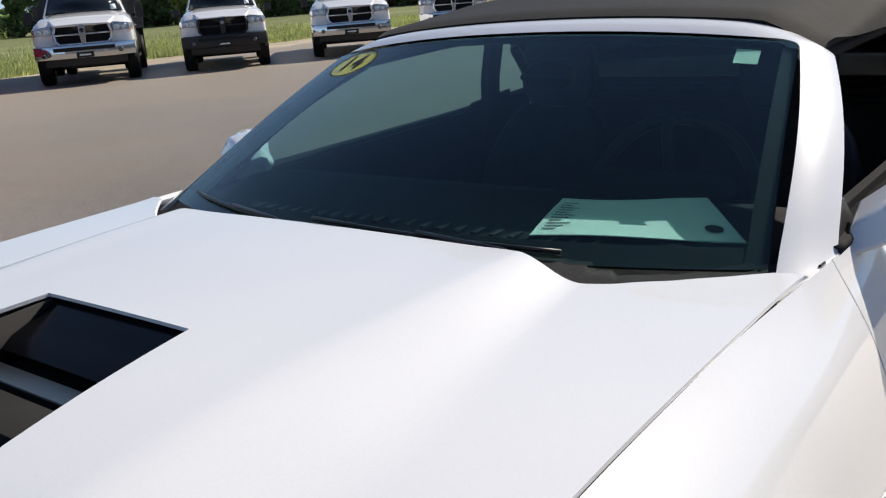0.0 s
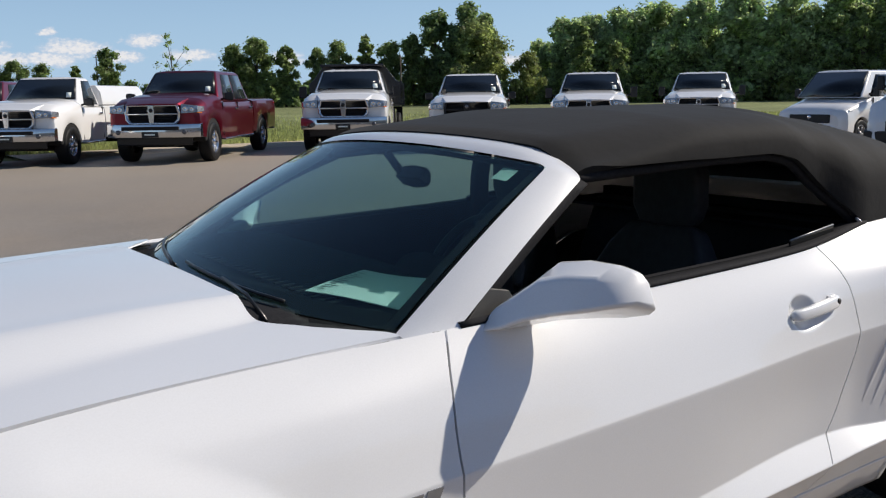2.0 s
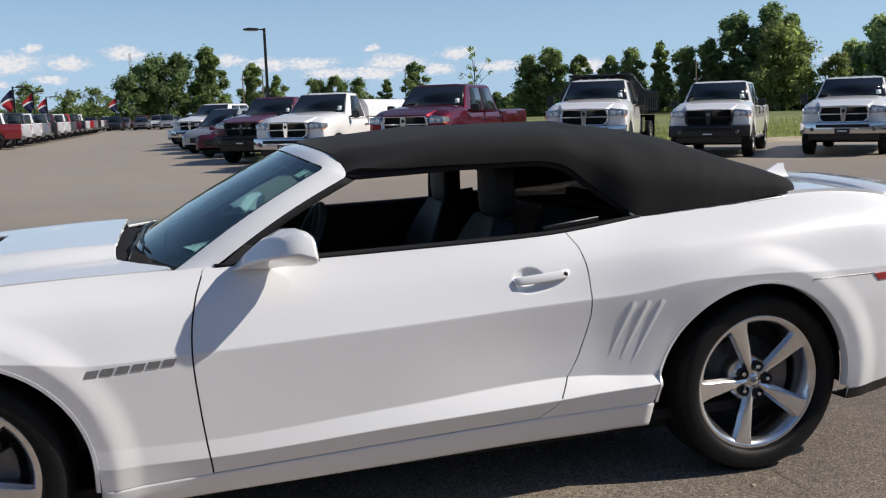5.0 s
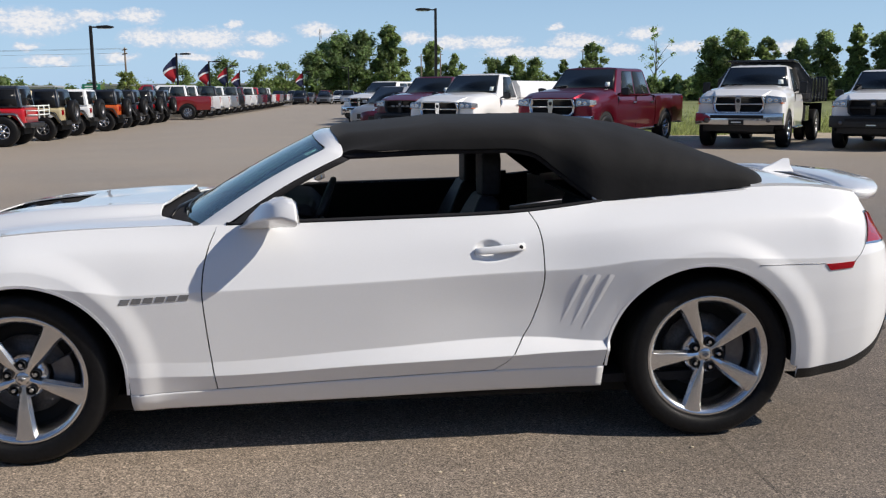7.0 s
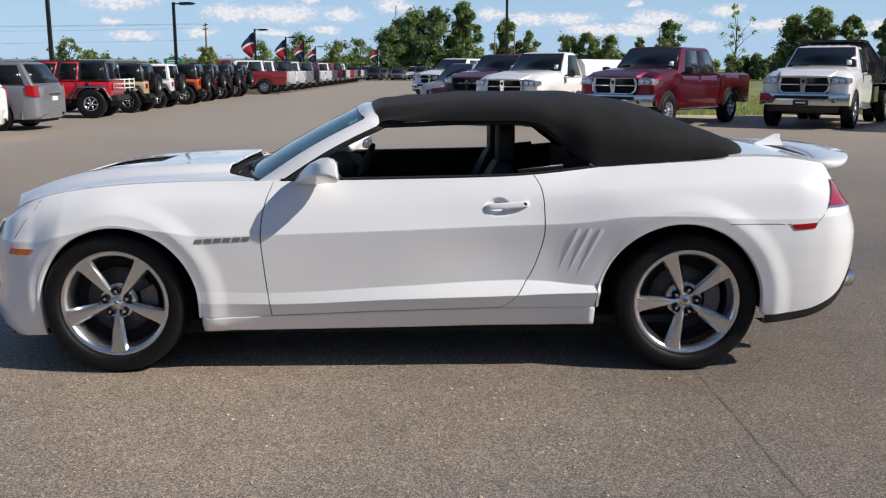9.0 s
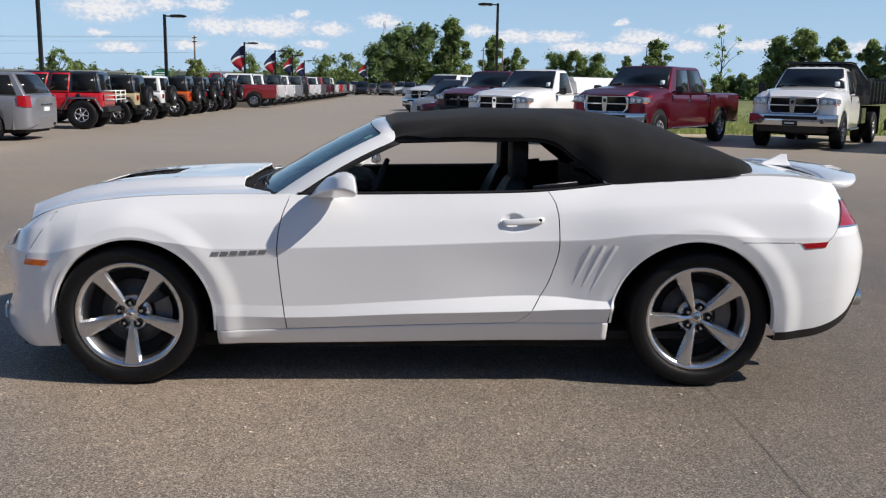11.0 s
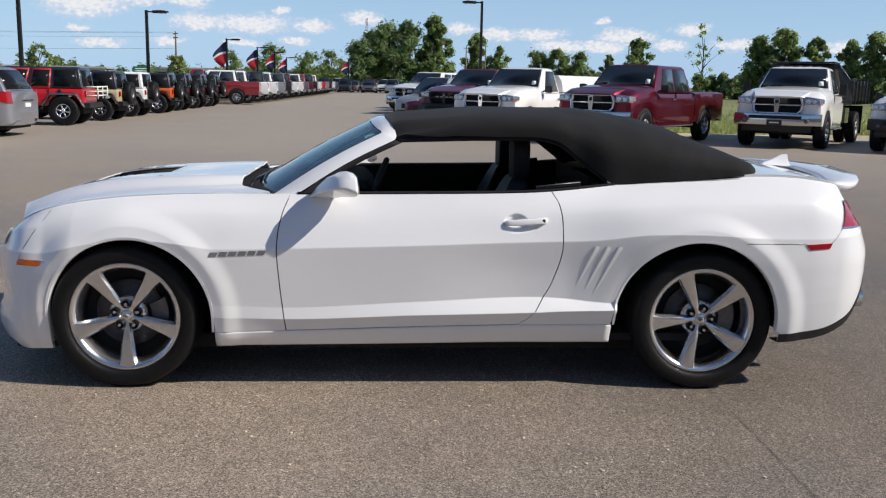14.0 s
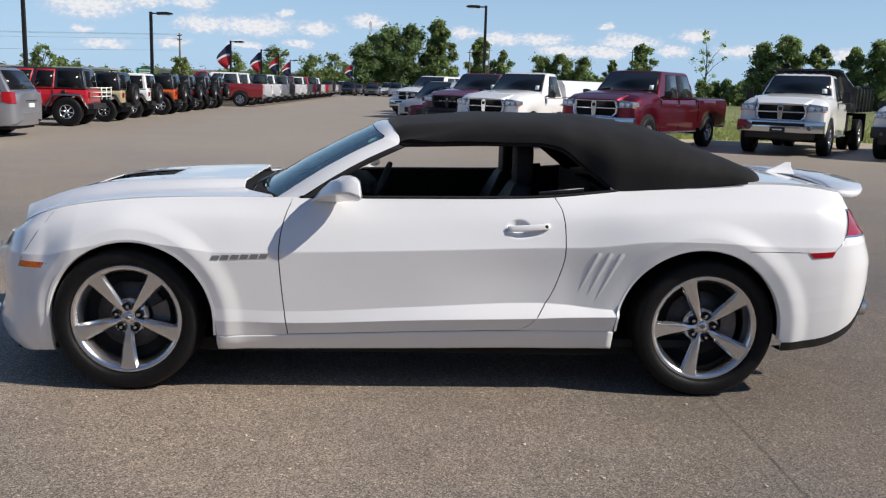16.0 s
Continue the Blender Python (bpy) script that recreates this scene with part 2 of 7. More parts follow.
LEAF = leaf_material("green_leaves", (0.1647, 0.21, 0.0915))
LEAF_DARK = leaf_material("dark_green_leaves", (0.1525, 0.203, 0.0976))
LEAF_WOOD = leaf_material("woodland_leaves", (0.2806, 0.3422, 0.1891))
LEAF_LIGHT = leaf_material("yellow_green_leaves", (0.185, 0.215, 0.085))
BLADE = leaf_material("meadow_grass_blades", (0.20, 0.215, 0.09), 0.2)


def ground_material(name, stops, fine, coarse, grain, bump, rough, patch=0.12):
    """Two or three colours mixed by fine grain, with broad stains."""
    m = bpy.data.materials.new(name)
    m.use_nodes = True
    n, l = m.node_tree.nodes, m.node_tree.links
    b = n["Principled BSDF"]
    b.inputs["Roughness"].default_value = rough
    b.inputs["Specular IOR Level"].default_value = 0.55 if rough < 0.7 else 0.3
    c = n.new("ShaderNodeTexCoord")
    f = n.new("ShaderNodeTexNoise")
    f.inputs["Scale"].default_value, f.inputs["Detail"].default_value, f.inputs["Roughness"].default_value = fine, 4.0, 0.75
    l.new(c.outputs["Object"], f.inputs["Vector"])
    r = n.new("ShaderNodeValToRGB")
    els = r.color_ramp.elements
    els[0].position, els[0].color = stops[0][0], (*stops[0][1], 1)
    els[1].position, els[1].color = stops[-1][0], (*stops[-1][1], 1)
    for p, col in stops[1:-1]:
        e = els.new(p)
        e.color = (*col, 1)
    l.new(f.outputs["Fac"], r.inputs["Fac"])
    out = r.outputs["Color"]
    for size, amount in ((coarse, patch), (coarse * 0.13, patch), (coarse * 9, patch * 0.6), (coarse * 80, patch)):
        t = n.new("ShaderNodeTexNoise")
        t.inputs["Scale"].default_value, t.inputs["Detail"].default_value = size, 5.0
        l.new(c.outputs["Object"], t.inputs["Vector"])
        q = n.new("ShaderNodeMapRange")
        q.inputs["From Min"].default_value, q.inputs["From Max"].default_value = 0.3, 0.7
        q.inputs["To Min"].default_value, q.inputs["To Max"].default_value = 1 - amount, 1 + amount
        l.new(t.outputs["Fac"], q.inputs["Value"])
        h = n.new("ShaderNodeVectorMath"); h.operation = "SCALE"
        l.new(out, h.inputs[0])
        l.new(q.outputs["Result"], h.inputs["Scale"])
        out = h.outputs["Vector"]
    l.new(out, b.inputs["Base Color"])
    g = n.new("ShaderNodeTexVoronoi")
    g.inputs["Scale"].default_value = grain
    l.new(c.outputs["Object"], g.inputs["Vector"])
    k = n.new("ShaderNodeBump")
    k.inputs["Strength"].default_value, k.inputs["Distance"].default_value = bump, 0.01
    l.new(g.outputs["Distance"], k.inputs["Height"])
    l.new(k.outputs["Normal"], b.inputs["Normal"])
    return m


ASPHALT = ground_material("worn_asphalt", [(0.30, (0.075, 0.065, 0.057)), (0.50, (0.182, 0.161, 0.142)), (0.70, (0.33, 0.296, 0.268))], 150, 0.6, 240, 0.05, 0.66, 0.13)
MEADOW = ground_material("meadow_ground", [(0.3, (0.11, 0.135, 0.045)), (0.5, (0.175, 0.20, 0.08)), (0.7, (0.25, 0.25, 0.12))], 3.0, 0.12, 12, 0.9, 0.95, 0.25)
GRAVEL = ground_material("sandy_gravel", [(0.3, (0.32, 0.26, 0.18)), (0.5, (0.50, 0.42, 0.31)), (0.7, (0.66, 0.58, 0.45))], 25, 0.5, 60, 0.6, 0.95, 0.2)

def tan_patches(m, tan, size):
    """Broad patches where the grey surface turns sandy."""
    n, l = m.node_tree.nodes, m.node_tree.links
    b = n["Principled BSDF"]
    src = b.inputs["Base Color"].links[0].from_socket
    c = n.new("ShaderNodeTexCoord")
    t = n.new("ShaderNodeTexNoise")
    t.inputs["Scale"].default_value, t.inputs["Detail"].default_value = size, 7.0
    l.new(c.outputs["Object"], t.inputs["Vector"])
    r = n.new("ShaderNodeMapRange")
    r.inputs["From Min"].default_value, r.inputs["From Max"].default_value = 0.42, 0.60
    l.new(t.outputs["Fac"], r.inputs["Value"])
    h = n.new("ShaderNodeVectorMath"); h.operation = "MULTIPLY"
    h.inputs[1].default_value = tan
    l.new(src, h.inputs[0])
    x = n.new("ShaderNodeMix"); x.data_type = "RGBA"
    l.new(r.outputs["Result"], x.inputs["Factor"])
    l.new(src, x.inputs["A"])
    l.new(h.outputs["Vector"], x.inputs["B"])
    # single stones in the surface, each its own tone
    v = n.new("ShaderNodeTexVoronoi")
    v.inputs["Scale"].default_value = 190
    l.new(c.outputs["Object"], v.inputs["Vector"])
    w = n.new("ShaderNodeSeparateColor")
    l.new(v.outputs["Color"], w.inputs["Color"])
    tone = n.new("ShaderNodeMapRange")
    tone.inputs["To Min"].default_value, tone.inputs["To Max"].default_value = 0.26, 1.76
    l.new(w.outputs["Red"], tone.inputs["Value"])
    stone = n.new("ShaderNodeVectorMath"); stone.operation = "SCALE"
    l.new(x.outputs["Result"], stone.inputs[0])
    l.new(tone.outputs["Result"], stone.inputs["Scale"])
    # larger light stones here and there
    v2 = n.new("ShaderNodeTexVoronoi")
    v2.inputs["Scale"].default_value = 110
    l.new(c.outputs["Object"], v2.inputs["Vector"])
    w2 = n.new("ShaderNodeSeparateColor")
    l.new(v2.outputs["Color"], w2.inputs["Color"])
    t2 = n.new("ShaderNodeMapRange")
    t2.inputs["From Min"].default_value, t2.inputs["From Max"].default_value = 0.80, 1.0
    t2.inputs["To Min"].default_value, t2.inputs["To Max"].default_value = 0.96, 1.60
    l.new(w2.outputs["Green"], t2.inputs["Value"])
    big = n.new("ShaderNodeVectorMath"); big.operation = "SCALE"
    l.new(stone.outputs["Vector"], big.inputs[0])
    l.new(t2.outputs["Result"], big.inputs["Scale"])
    # pale tan is mixed in more and more towards +y
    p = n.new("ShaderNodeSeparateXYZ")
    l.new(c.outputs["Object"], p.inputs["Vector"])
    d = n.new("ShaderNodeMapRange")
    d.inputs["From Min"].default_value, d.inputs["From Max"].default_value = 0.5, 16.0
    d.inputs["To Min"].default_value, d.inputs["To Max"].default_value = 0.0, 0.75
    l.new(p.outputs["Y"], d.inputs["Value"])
    # the tone falls smoothly towards +x, strongest on the near side
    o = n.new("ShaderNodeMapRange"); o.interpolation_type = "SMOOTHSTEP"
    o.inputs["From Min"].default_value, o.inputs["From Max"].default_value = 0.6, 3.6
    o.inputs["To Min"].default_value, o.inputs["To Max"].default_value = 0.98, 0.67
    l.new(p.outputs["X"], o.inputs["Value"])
    x_tone = n.new("ShaderNodeVectorMath"); x_tone.operation = "SCALE"
    l.new(big.outputs["Vector"], x_tone.inputs[0])
    l.new(o.outputs["Result"], x_tone.inputs["Scale"])
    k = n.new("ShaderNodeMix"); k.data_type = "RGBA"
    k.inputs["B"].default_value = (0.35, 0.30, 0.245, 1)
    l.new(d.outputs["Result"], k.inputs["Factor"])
    l.new(x_tone.outputs["Vector"], k.inputs["A"])
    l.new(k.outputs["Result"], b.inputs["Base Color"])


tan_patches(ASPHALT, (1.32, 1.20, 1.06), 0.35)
CRACK = material("tar_in_crack", (0.085, 0.076, 0.068), 0.8, var=0.3, scale=30)

# ---- mesh helpers ----


def part(name, bm, mat, parent=None, label="", smooth=True, bevel=0.0, thick=0.0, seg=2):
    """Links a bmesh as one mesh object under a thing or a part."""
    me = bpy.data.meshes.new(name)
    bm.to_mesh(me)
    bm.free()
    return linked(name, me, mat, parent, label, smooth, bevel, thick, seg)


def linked(name, me, mat, parent=None, label="", smooth=True, bevel=0.0, thick=0.0, seg=2):
    if mat:
        me.materials.append(mat)
    if smooth:
        me.shade_smooth()
    ob = new(name, me)
    if parent:
        ob.parent = parent
    if label:
        tagged(ob, label)
    if thick:
        md = ob.modifiers.new("sheet", "SOLIDIFY")
        md.thickness, md.offset = thick, -1.0
        if smooth:
            md = ob.modifiers.new("crisp", "EDGE_SPLIT")
            md.split_angle = radians(50)
    if bevel:
        md = ob.modifiers.new("edge", "BEVEL")
        md.width, md.segments, md.limit_method, md.angle_limit = bevel, seg, "ANGLE", radians(35)
        if smooth:
            md.harden_normals = True
    return ob


def sheet(name, rows, mat, parent=None, label="", flip=False, skip=None, thick=0.0, smooth=True, closed=False):
    """A mesh through rows of points, all of one length."""
    nu, nv = len(rows), len(rows[0])
    verts = [tuple(p) for r in rows for p in r]
    faces = []
    for i in range(nu - 1):
        for j in range(nv if closed else nv - 1):
            if skip and skip(i, j):
                continue
            k = (j + 1) % nv
            q = (i * nv + j, (i + 1) * nv + j, (i + 1) * nv + k, i * nv + k)
            faces.append(q[::-1] if flip else q)
    me = bpy.data.meshes.new(name)
    me.from_pydata(verts, [], faces)
    me.update()
    return linked(name, me, mat, parent, label, smooth, 0.0, thick)


def box_bm(bm, lo, hi):
    m = Matrix.Translation([(a + b) / 2 for a, b in zip(lo, hi)]) @ Matrix.Diagonal([b - a for a, b in zip(lo, hi)] + [1])
    bmesh.ops.create_cube(bm, size=1, matrix=m)
    return bm


def box(name, lo, hi, mat, parent=None, label="", bevel=0.01, smooth=True, seg=2):
    return part(name, box_bm(bmesh.new(), lo, hi), mat, parent, label, smooth, min(bevel, 0.45 * min(b - a for a, b in zip(lo, hi))), 0, seg)


def hull(name, loops, mat, parent=None, label="", bevel=0.0, smooth=True, m=None, seg=2):
    """A solid through closed loops of points, capped at both ends."""
    bm = bmesh.new()
    rings = [[bm.verts.new(p) for p in lp] for lp in loops]
    n = len(rings[0])
    for a, b in zip(rings, rings[1:]):
        for i in range(n):
            bm.faces.new((a[i], a[(i + 1) % n], b[(i + 1) % n], b[i]))
    bm.faces.new(rings[0][::-1])
    bm.faces.new(rings[-1])
    bmesh.ops.recalc_face_normals(bm, faces=bm.faces)
    if m:
        bm.transform(m)
    return part(name, bm, mat, parent, label, smooth, bevel, 0, seg)


def prism(name, outline, y0, y1, mat, parent=None, label="", bevel=0.0, smooth=True):
    """A side outline of (x, z) run from y0 to y1."""
    return hull(name, [[(x, y0, z) for x, z in outline], [(x, y1, z) for x, z in outline]], mat, parent, label, bevel, smooth)


def tube(name, pts, r, mat, parent=None, label="", sides=8, r_end=None):
    """A round bar along points."""
    pts = [Vector(p) for p in pts]
    loops = []
    for i, p in enumerate(pts):
        d = (pts[min(i + 1, len(pts) - 1)] - pts[max(i - 1, 0)]).normalized()
        a = d.cross(Vector((0, 0, 1)) if abs(d.z) < 0.9 else Vector((1, 0, 0))).normalized()
        b = d.cross(a)
        rr = r if r_end is None else r + (r_end - r) * i / (len(pts) - 1)
        loops.append([tuple(p + (a * math.cos(2 * math.pi * k / sides) + b * math.sin(2 * math.pi * k / sides)) * rr) for k in range(sides)])
    return hull(name, loops, mat, parent, label)


def lathe(name, profile, mat, parent=None, label="", n=40, m=None, smooth=True):
    """A profile of (radius, offset) turned about the y axis."""
    rows = [[(r * math.cos(2 * math.pi * k / n), o, r * math.sin(2 * math.pi * k / n)) for k in range(n)] for r, o in profile]
    if m:
        rows = [[tuple(m @ Vector(p)) for p in r] for r in rows]
    return sheet(name, rows, mat, parent, label, closed=True, smooth=smooth)


def interp(x, xs, ys):
    """Monotone cubic through points."""
    n = len(xs)
    if x <= xs[0]:
        return ys[0]
    if x >= xs[-1]:
        return ys[-1]
    i = 0
    while xs[i + 1] < x:
        i += 1
    h = xs[i + 1] - xs[i]
    d = (ys[i + 1] - ys[i]) / h
    m0 = m1 = d
    if i > 0:
        g = xs[i] - xs[i - 1]
        e = (ys[i] - ys[i - 1]) / g
        w1, w2 = 2 * h + g, h + 2 * g
        m0 = (w1 + w2) / (w1 / e + w2 / d) if e * d > 0 else 0.0
    if i < n - 2:
        g = xs[i + 2] - xs[i + 1]
        e = (ys[i + 2] - ys[i + 1]) / g
        w1, w2 = 2 * g + h, g + 2 * h
        m1 = (w1 + w2) / (w1 / d + w2 / e) if e * d > 0 else 0.0
    t = (x - xs[i]) / h
    u = 1 - t
    return (1 + 2 * t) * u * u * ys[i] + t * u * u * h * m0 + t * t * (3 - 2 * t) * ys[i + 1] - t * t * u * h * m1


def curve(pts):
    xs, ys = zip(*pts)
    return lambda x: interp(x, xs, ys)


def smooth01(t):
    t = min(1.0, max(0.0, t))
    return t * t * (3 - 2 * t)


def thing(name, label, category, group="", m=None):
    ob = new(name)
    ob.empty_display_size = 0.2
    if m:
        ob.matrix_world = m
    return tagged(ob, label, category, group)


# ---- ground ----
def ground_sheet(name, x0, x1, y0, y1, n, mat, label, z):
    rows = [[(x0 + (x1 - x0) * i / n, y0 + (y1 - y0) * j / n, z) for j in range(n + 1)] for i in range(n + 1)]
    return tagged(sheet(name, rows, mat, None, "", smooth=False), label, "ground", "", "structure")


ground_sheet("ground", -2500, 2500, -2500, 2500, 20, MEADOW, "green meadow and farmland reaching the horizon", -0.06)


def edge_y(x):
    """Where the lot ends and the meadow begins."""
    return 23.6 + 0.06 * (x - 10) + 0.25 * math.sin(x * 0.9) + 0.15 * math.sin(x * 2.3)


rows = [[(x, y, 0.0) for y in (-60.0, -20.0, 0.0, 20.0)] + [(x, edge_y(x) - 1.6 + (0 if x > 2.5 else 110 * smooth01((4.5 - x) / 2)), 0.0)] for x in np.arange(-70, 60.1, 0.5)]
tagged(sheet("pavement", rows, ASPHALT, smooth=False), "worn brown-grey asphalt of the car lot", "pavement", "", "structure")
rows = [[(x, edge_y(x) - 2.2, -0.02), (x, edge_y(x) - 1.5, 0.006), (x, edge_y(x), 0.012), (x, edge_y(x) + 1.2, 0.004), (x, edge_y(x) + 1.7, -0.07)] for x in np.arange(4.2, 60.1, 0.4)]
tagged(sheet("gravel_verge", rows, GRAVEL), "strip of sandy gravel between asphalt and meadow", "verge", "", "structure")


# ---- the white convertible ----
# plan outline of one side, by the length along it; the side itself runs straight along x
FRONT = [(-0.25, 0.96), (-0.34, 0.958), (-0.42, 0.948), (-0.50, 0.922), (-0.58, 0.870), (-0.68, 0.745), (-0.775, 0.51), (-0.832, 0.245), (-0.846, 0.0)]
REAR = [(3.25, 0.96), (3.36, 0.958), (3.51, 0.937), (3.66, 0.865), (3.74, 0.74), (3.79, 0.56), (3.85, 0.30), (3.87, 0.0)]


def along(points):
    s = [0.0]
    for a, b in zip(points, points[1:]):
        s.append(s[-1] + math.dist(a, b))
    return s


SF, SR = along(FRONT), along(REAR)
S_NOSE, S_TAIL = FRONT[0][0] - SF[-1], 3.25 + SR[-1]


def outline(s):
    """Point and outward normal of the plan outline."""
    if FRONT[0][0] <= s <= 3.25:
        return (s, 0.96), (0.0, 1.0)
    pts, ss, q = (FRONT, SF, FRONT[0][0] - s) if s < 0 else (REAR, SR, s - 3.25)
    q = min(q, ss[-1])
    xs, ys = [p[0] for p in pts], [p[1] for p in pts]
    p = (interp(q, ss, xs), interp(q, ss, ys))
    a = (interp(max(q - .05, 0), ss, xs), interp(max(q - .05, 0), ss, ys))
    b = (interp(min(q + .05, ss[-1]), ss, xs), interp(min(q + .05, ss[-1]), ss, ys))
    t = Vector((b[0] - a[0], b[1] - a[1])).normalized()
    n = (t.y, -t.x) if s < 0 else (-t.y, t.x)
    if s < 0:
        n = (-abs(n[0]), abs(n[1]))
    else:
        n = (abs(n[0]), abs(n[1]))
    return p, n


# sections: length along the outline, then (height, inset) from rocker to belt
SECTIONS = []


def section(s, *points):
    SECTIONS.append((s, points))


section(S_NOSE, (.18, .08), (.24, .02), (.32, .0), (.40, .03), (.48, .05), (.58, .03), (.64, .0), (.70, .05), (.745, .15))
section(-1.05, (.18, .09), (.24, .03), (.32, .01), (.40, .04), (.48, .05), (.58, .035), (.65, .01), (.715, .07), (.768, .175))
section(-0.75, (.20, .10), (.25, .06), (.32, .05), (.40, .06), (.48, .07), (.60, .06), (.70, .07), (.775, .10), (.830, .165))
section(-0.55, (.21, .105), (.265, .07), (.33, .058), (.41, .052), (.49, .055), (.60, .052), (.70, .062), (.805, .105), (.872, .170))
section(-0.40, (.22, .12), (.28, .09), (.34, .077), (.42, .064), (.50, .058), (.60, .056), (.70, .068), (.82, .109), (.900, .175))
section(-0.22, (.22, .07), (.28, .045), (.34, .035), (.42, .025), (.50, .022), (.61, .022), (.74, .030), (.86, .095), (.936, .178))
section(0.03, (.23, .07), (.28, .04), (.34, .03), (.42, .022), (.50, .020), (.62, .020), (.78, .025), (.89, .085), (.966, .178))
section(0.28, (.24, .08), (.285, .05), (.335, .04), (.41, .03), (.47, .028), (.61, .026), (.76, .026), (.89, .085), (.980, .176))
section(0.46, (0.247, 0.085), (0.29, 0.055), (0.335, 0.045), (0.4, 0.035), (0.46, 0.037), (0.6, 0.0309), (0.735, 0.025), (0.89, 0.085), (0.985, 0.174))
section(0.78, (0.249, 0.095), (0.29, 0.075), (0.334, 0.056), (0.395, 0.032), (0.45, 0.042), (0.6, 0.0358), (0.742, 0.03), (0.89, 0.09), (0.99, 0.16))
section(1.40, (0.255, 0.108), (0.3, 0.086), (0.35, 0.064), (0.417, 0.03), (0.478, 0.056), (0.6, 0.0465), (0.761, 0.034), (0.89, 0.092), (1, 0.155))
section(2.00, (0.262, 0.118), (0.3, 0.098), (0.36, 0.070), (0.434, 0.034), (0.500, 0.088), (0.62, 0.0780), (0.782, 0.052), (0.9, 0.092), (1.013, 0.165))
section(2.13, (0.262, 0.118), (0.3, 0.098), (0.36, 0.070), (0.440, 0.036), (0.494, 0.088), (0.62, 0.0780), (0.785, 0.054), (0.91, 0.092), (1.022, 0.18))
section(2.28, (.264, .118), (.31, .094), (.36, .072), (.444, .036), (.480, .076), (.62, .066), (.79, .045), (.92, .088), (1.036, .200))
section(2.42, (.265, .112), (.32, .088), (.38, .062), (.448, .036), (.474, .062), (.64, .052), (.81, .032), (.94, .080), (1.050, .222))
section(2.58, (.268, .06), (.32, .045), (.38, .034), (.455, .024), (.50, .030), (.66, .027), (.83, .020), (.95, .078), (1.065, .222))
section(2.80, (.27, .04), (.32, .025), (.38, .016), (.46, .012), (.54, .012), (.66, .012), (.83, .014), (.96, .075), (1.078, .222))
section(3.20, (.285, .05), (.33, .035), (.40, .026), (.47, .022), (.55, .020), (.66, .020), (.81, .030), (.97, .085), (1.098, .225))
section(3.42, (.305, .06), (.35, .045), (.42, .036), (.49, .030), (.57, .027), (.66, .027), (.81, .038), (.97, .090), (1.085, .215))
section(3.60, (.370, .05), (.41, .04), (.46, .032), (.52, .027), (.59, .025), (.67, .025), (.82, .040), (.96, .100), (1.065, .185))
section(3.76, (.520, .03), (.54, .028), (.56, .026), (.59, .024), (.63, .022), (.70, .022), (.84, .055), (.95, .136), (1.050, .180))
section(4.05, (.585, .02), (.60, .018), (.615, .016), (.63, .014), (.65, .010), (.72, .010), (.85, .052), (.95, .126), (1.045, .160))
section(S_TAIL, (.585, .02), (.60, .018), (.615, .016), (.63, .012), (.65, .008), (.72, .006), (.85, .052), (.95, .126), (1.045, .160))
KNOT_Z = [curve([(s, k[i][0]) for s, k in SECTIONS]) for i in range(9)]
KNOT_D = [curve([(s, k[i][1]) for s, k in SECTIONS]) for i in range(9)]
knot_cache = {}


def knots(s):
    key = round(s, 4)
    if key not in knot_cache:
        blend = lambda f: sum(f(s + q) for q in (-0.10, -0.06, -0.03, 0.0, 0.03, 0.06, 0.10)) / 7
        ease = [blend if i > 5 and s > 1.9 else (lambda f: f(s)) for i in range(9)]
        knot_cache[key] = ([e(f) for e, f in zip(ease, KNOT_Z)], [e(f) for e, f in zip(ease, KNOT_D)])
    return knot_cache[key]


ARCHES = [(0.030, 0.385, 0.405), (2.80, 0.387, 0.416)]


def skin(s, z, side=-1, out=0.0):
    """A point of the body's side."""
    zs, ds = knots(s)
    if z >= zs[6]:
        d = interp(z, zs[6:], ds[6:])
    elif z >= zs[4]:
        d = interp(z, zs[4:7], ds[4:7])
    elif z >= zs[3]:
        d = interp(z, zs[3:5], ds[3:5])
    else:
        d = interp(z, zs[:4], ds[:4])
    d -= out
    # raised flare round the arches
    for c, zc, r in ARCHES:
        e = (math.hypot(s - c, z - zc) if z > zc else abs(s - c)) - r
        if -0.02 < e < 0.14:
            lift = 0.004 + 0.008 * max(e, 0.0) / 0.048 if e < 0.048 else 0.012 * (1 - smooth01((e - 0.048) / 0.090))
            d -= lift * (0.25 + 0.75 * smooth01((s - 2.45) / 0.30) if c > 1 else 1.0)
    # hollow behind the handle
    if 1.80 < s < 2.04 and 0.79 < z < 0.95:
        ds_, dz_ = s - 1.893, z - 0.870
        e = math.hypot(ds_ / (0.062 if ds_ < 0 else 0.125 if dz_ < 0 else 0.060), dz_ / (0.044 if dz_ > 0 else 0.048))
        if e < 1:
            d += 0.026 * (1 - e ** 2.4) ** 1.3
    p, n = outline(s)
    return (p[0] - n[0] * d, side * max(0.0, p[1] - n[1] * d), z)


def belt(s, side=-1):
    zs, _ = knots(s)
    return skin(s, zs[-1], side)


def floor_z(s):
    z = knots(s)[0][0]
    for c, zc, r in ARCHES:
        if abs(s - c) < r:
            z = max(z, zc + math.sqrt(r * r - (s - c) ** 2))
    return z


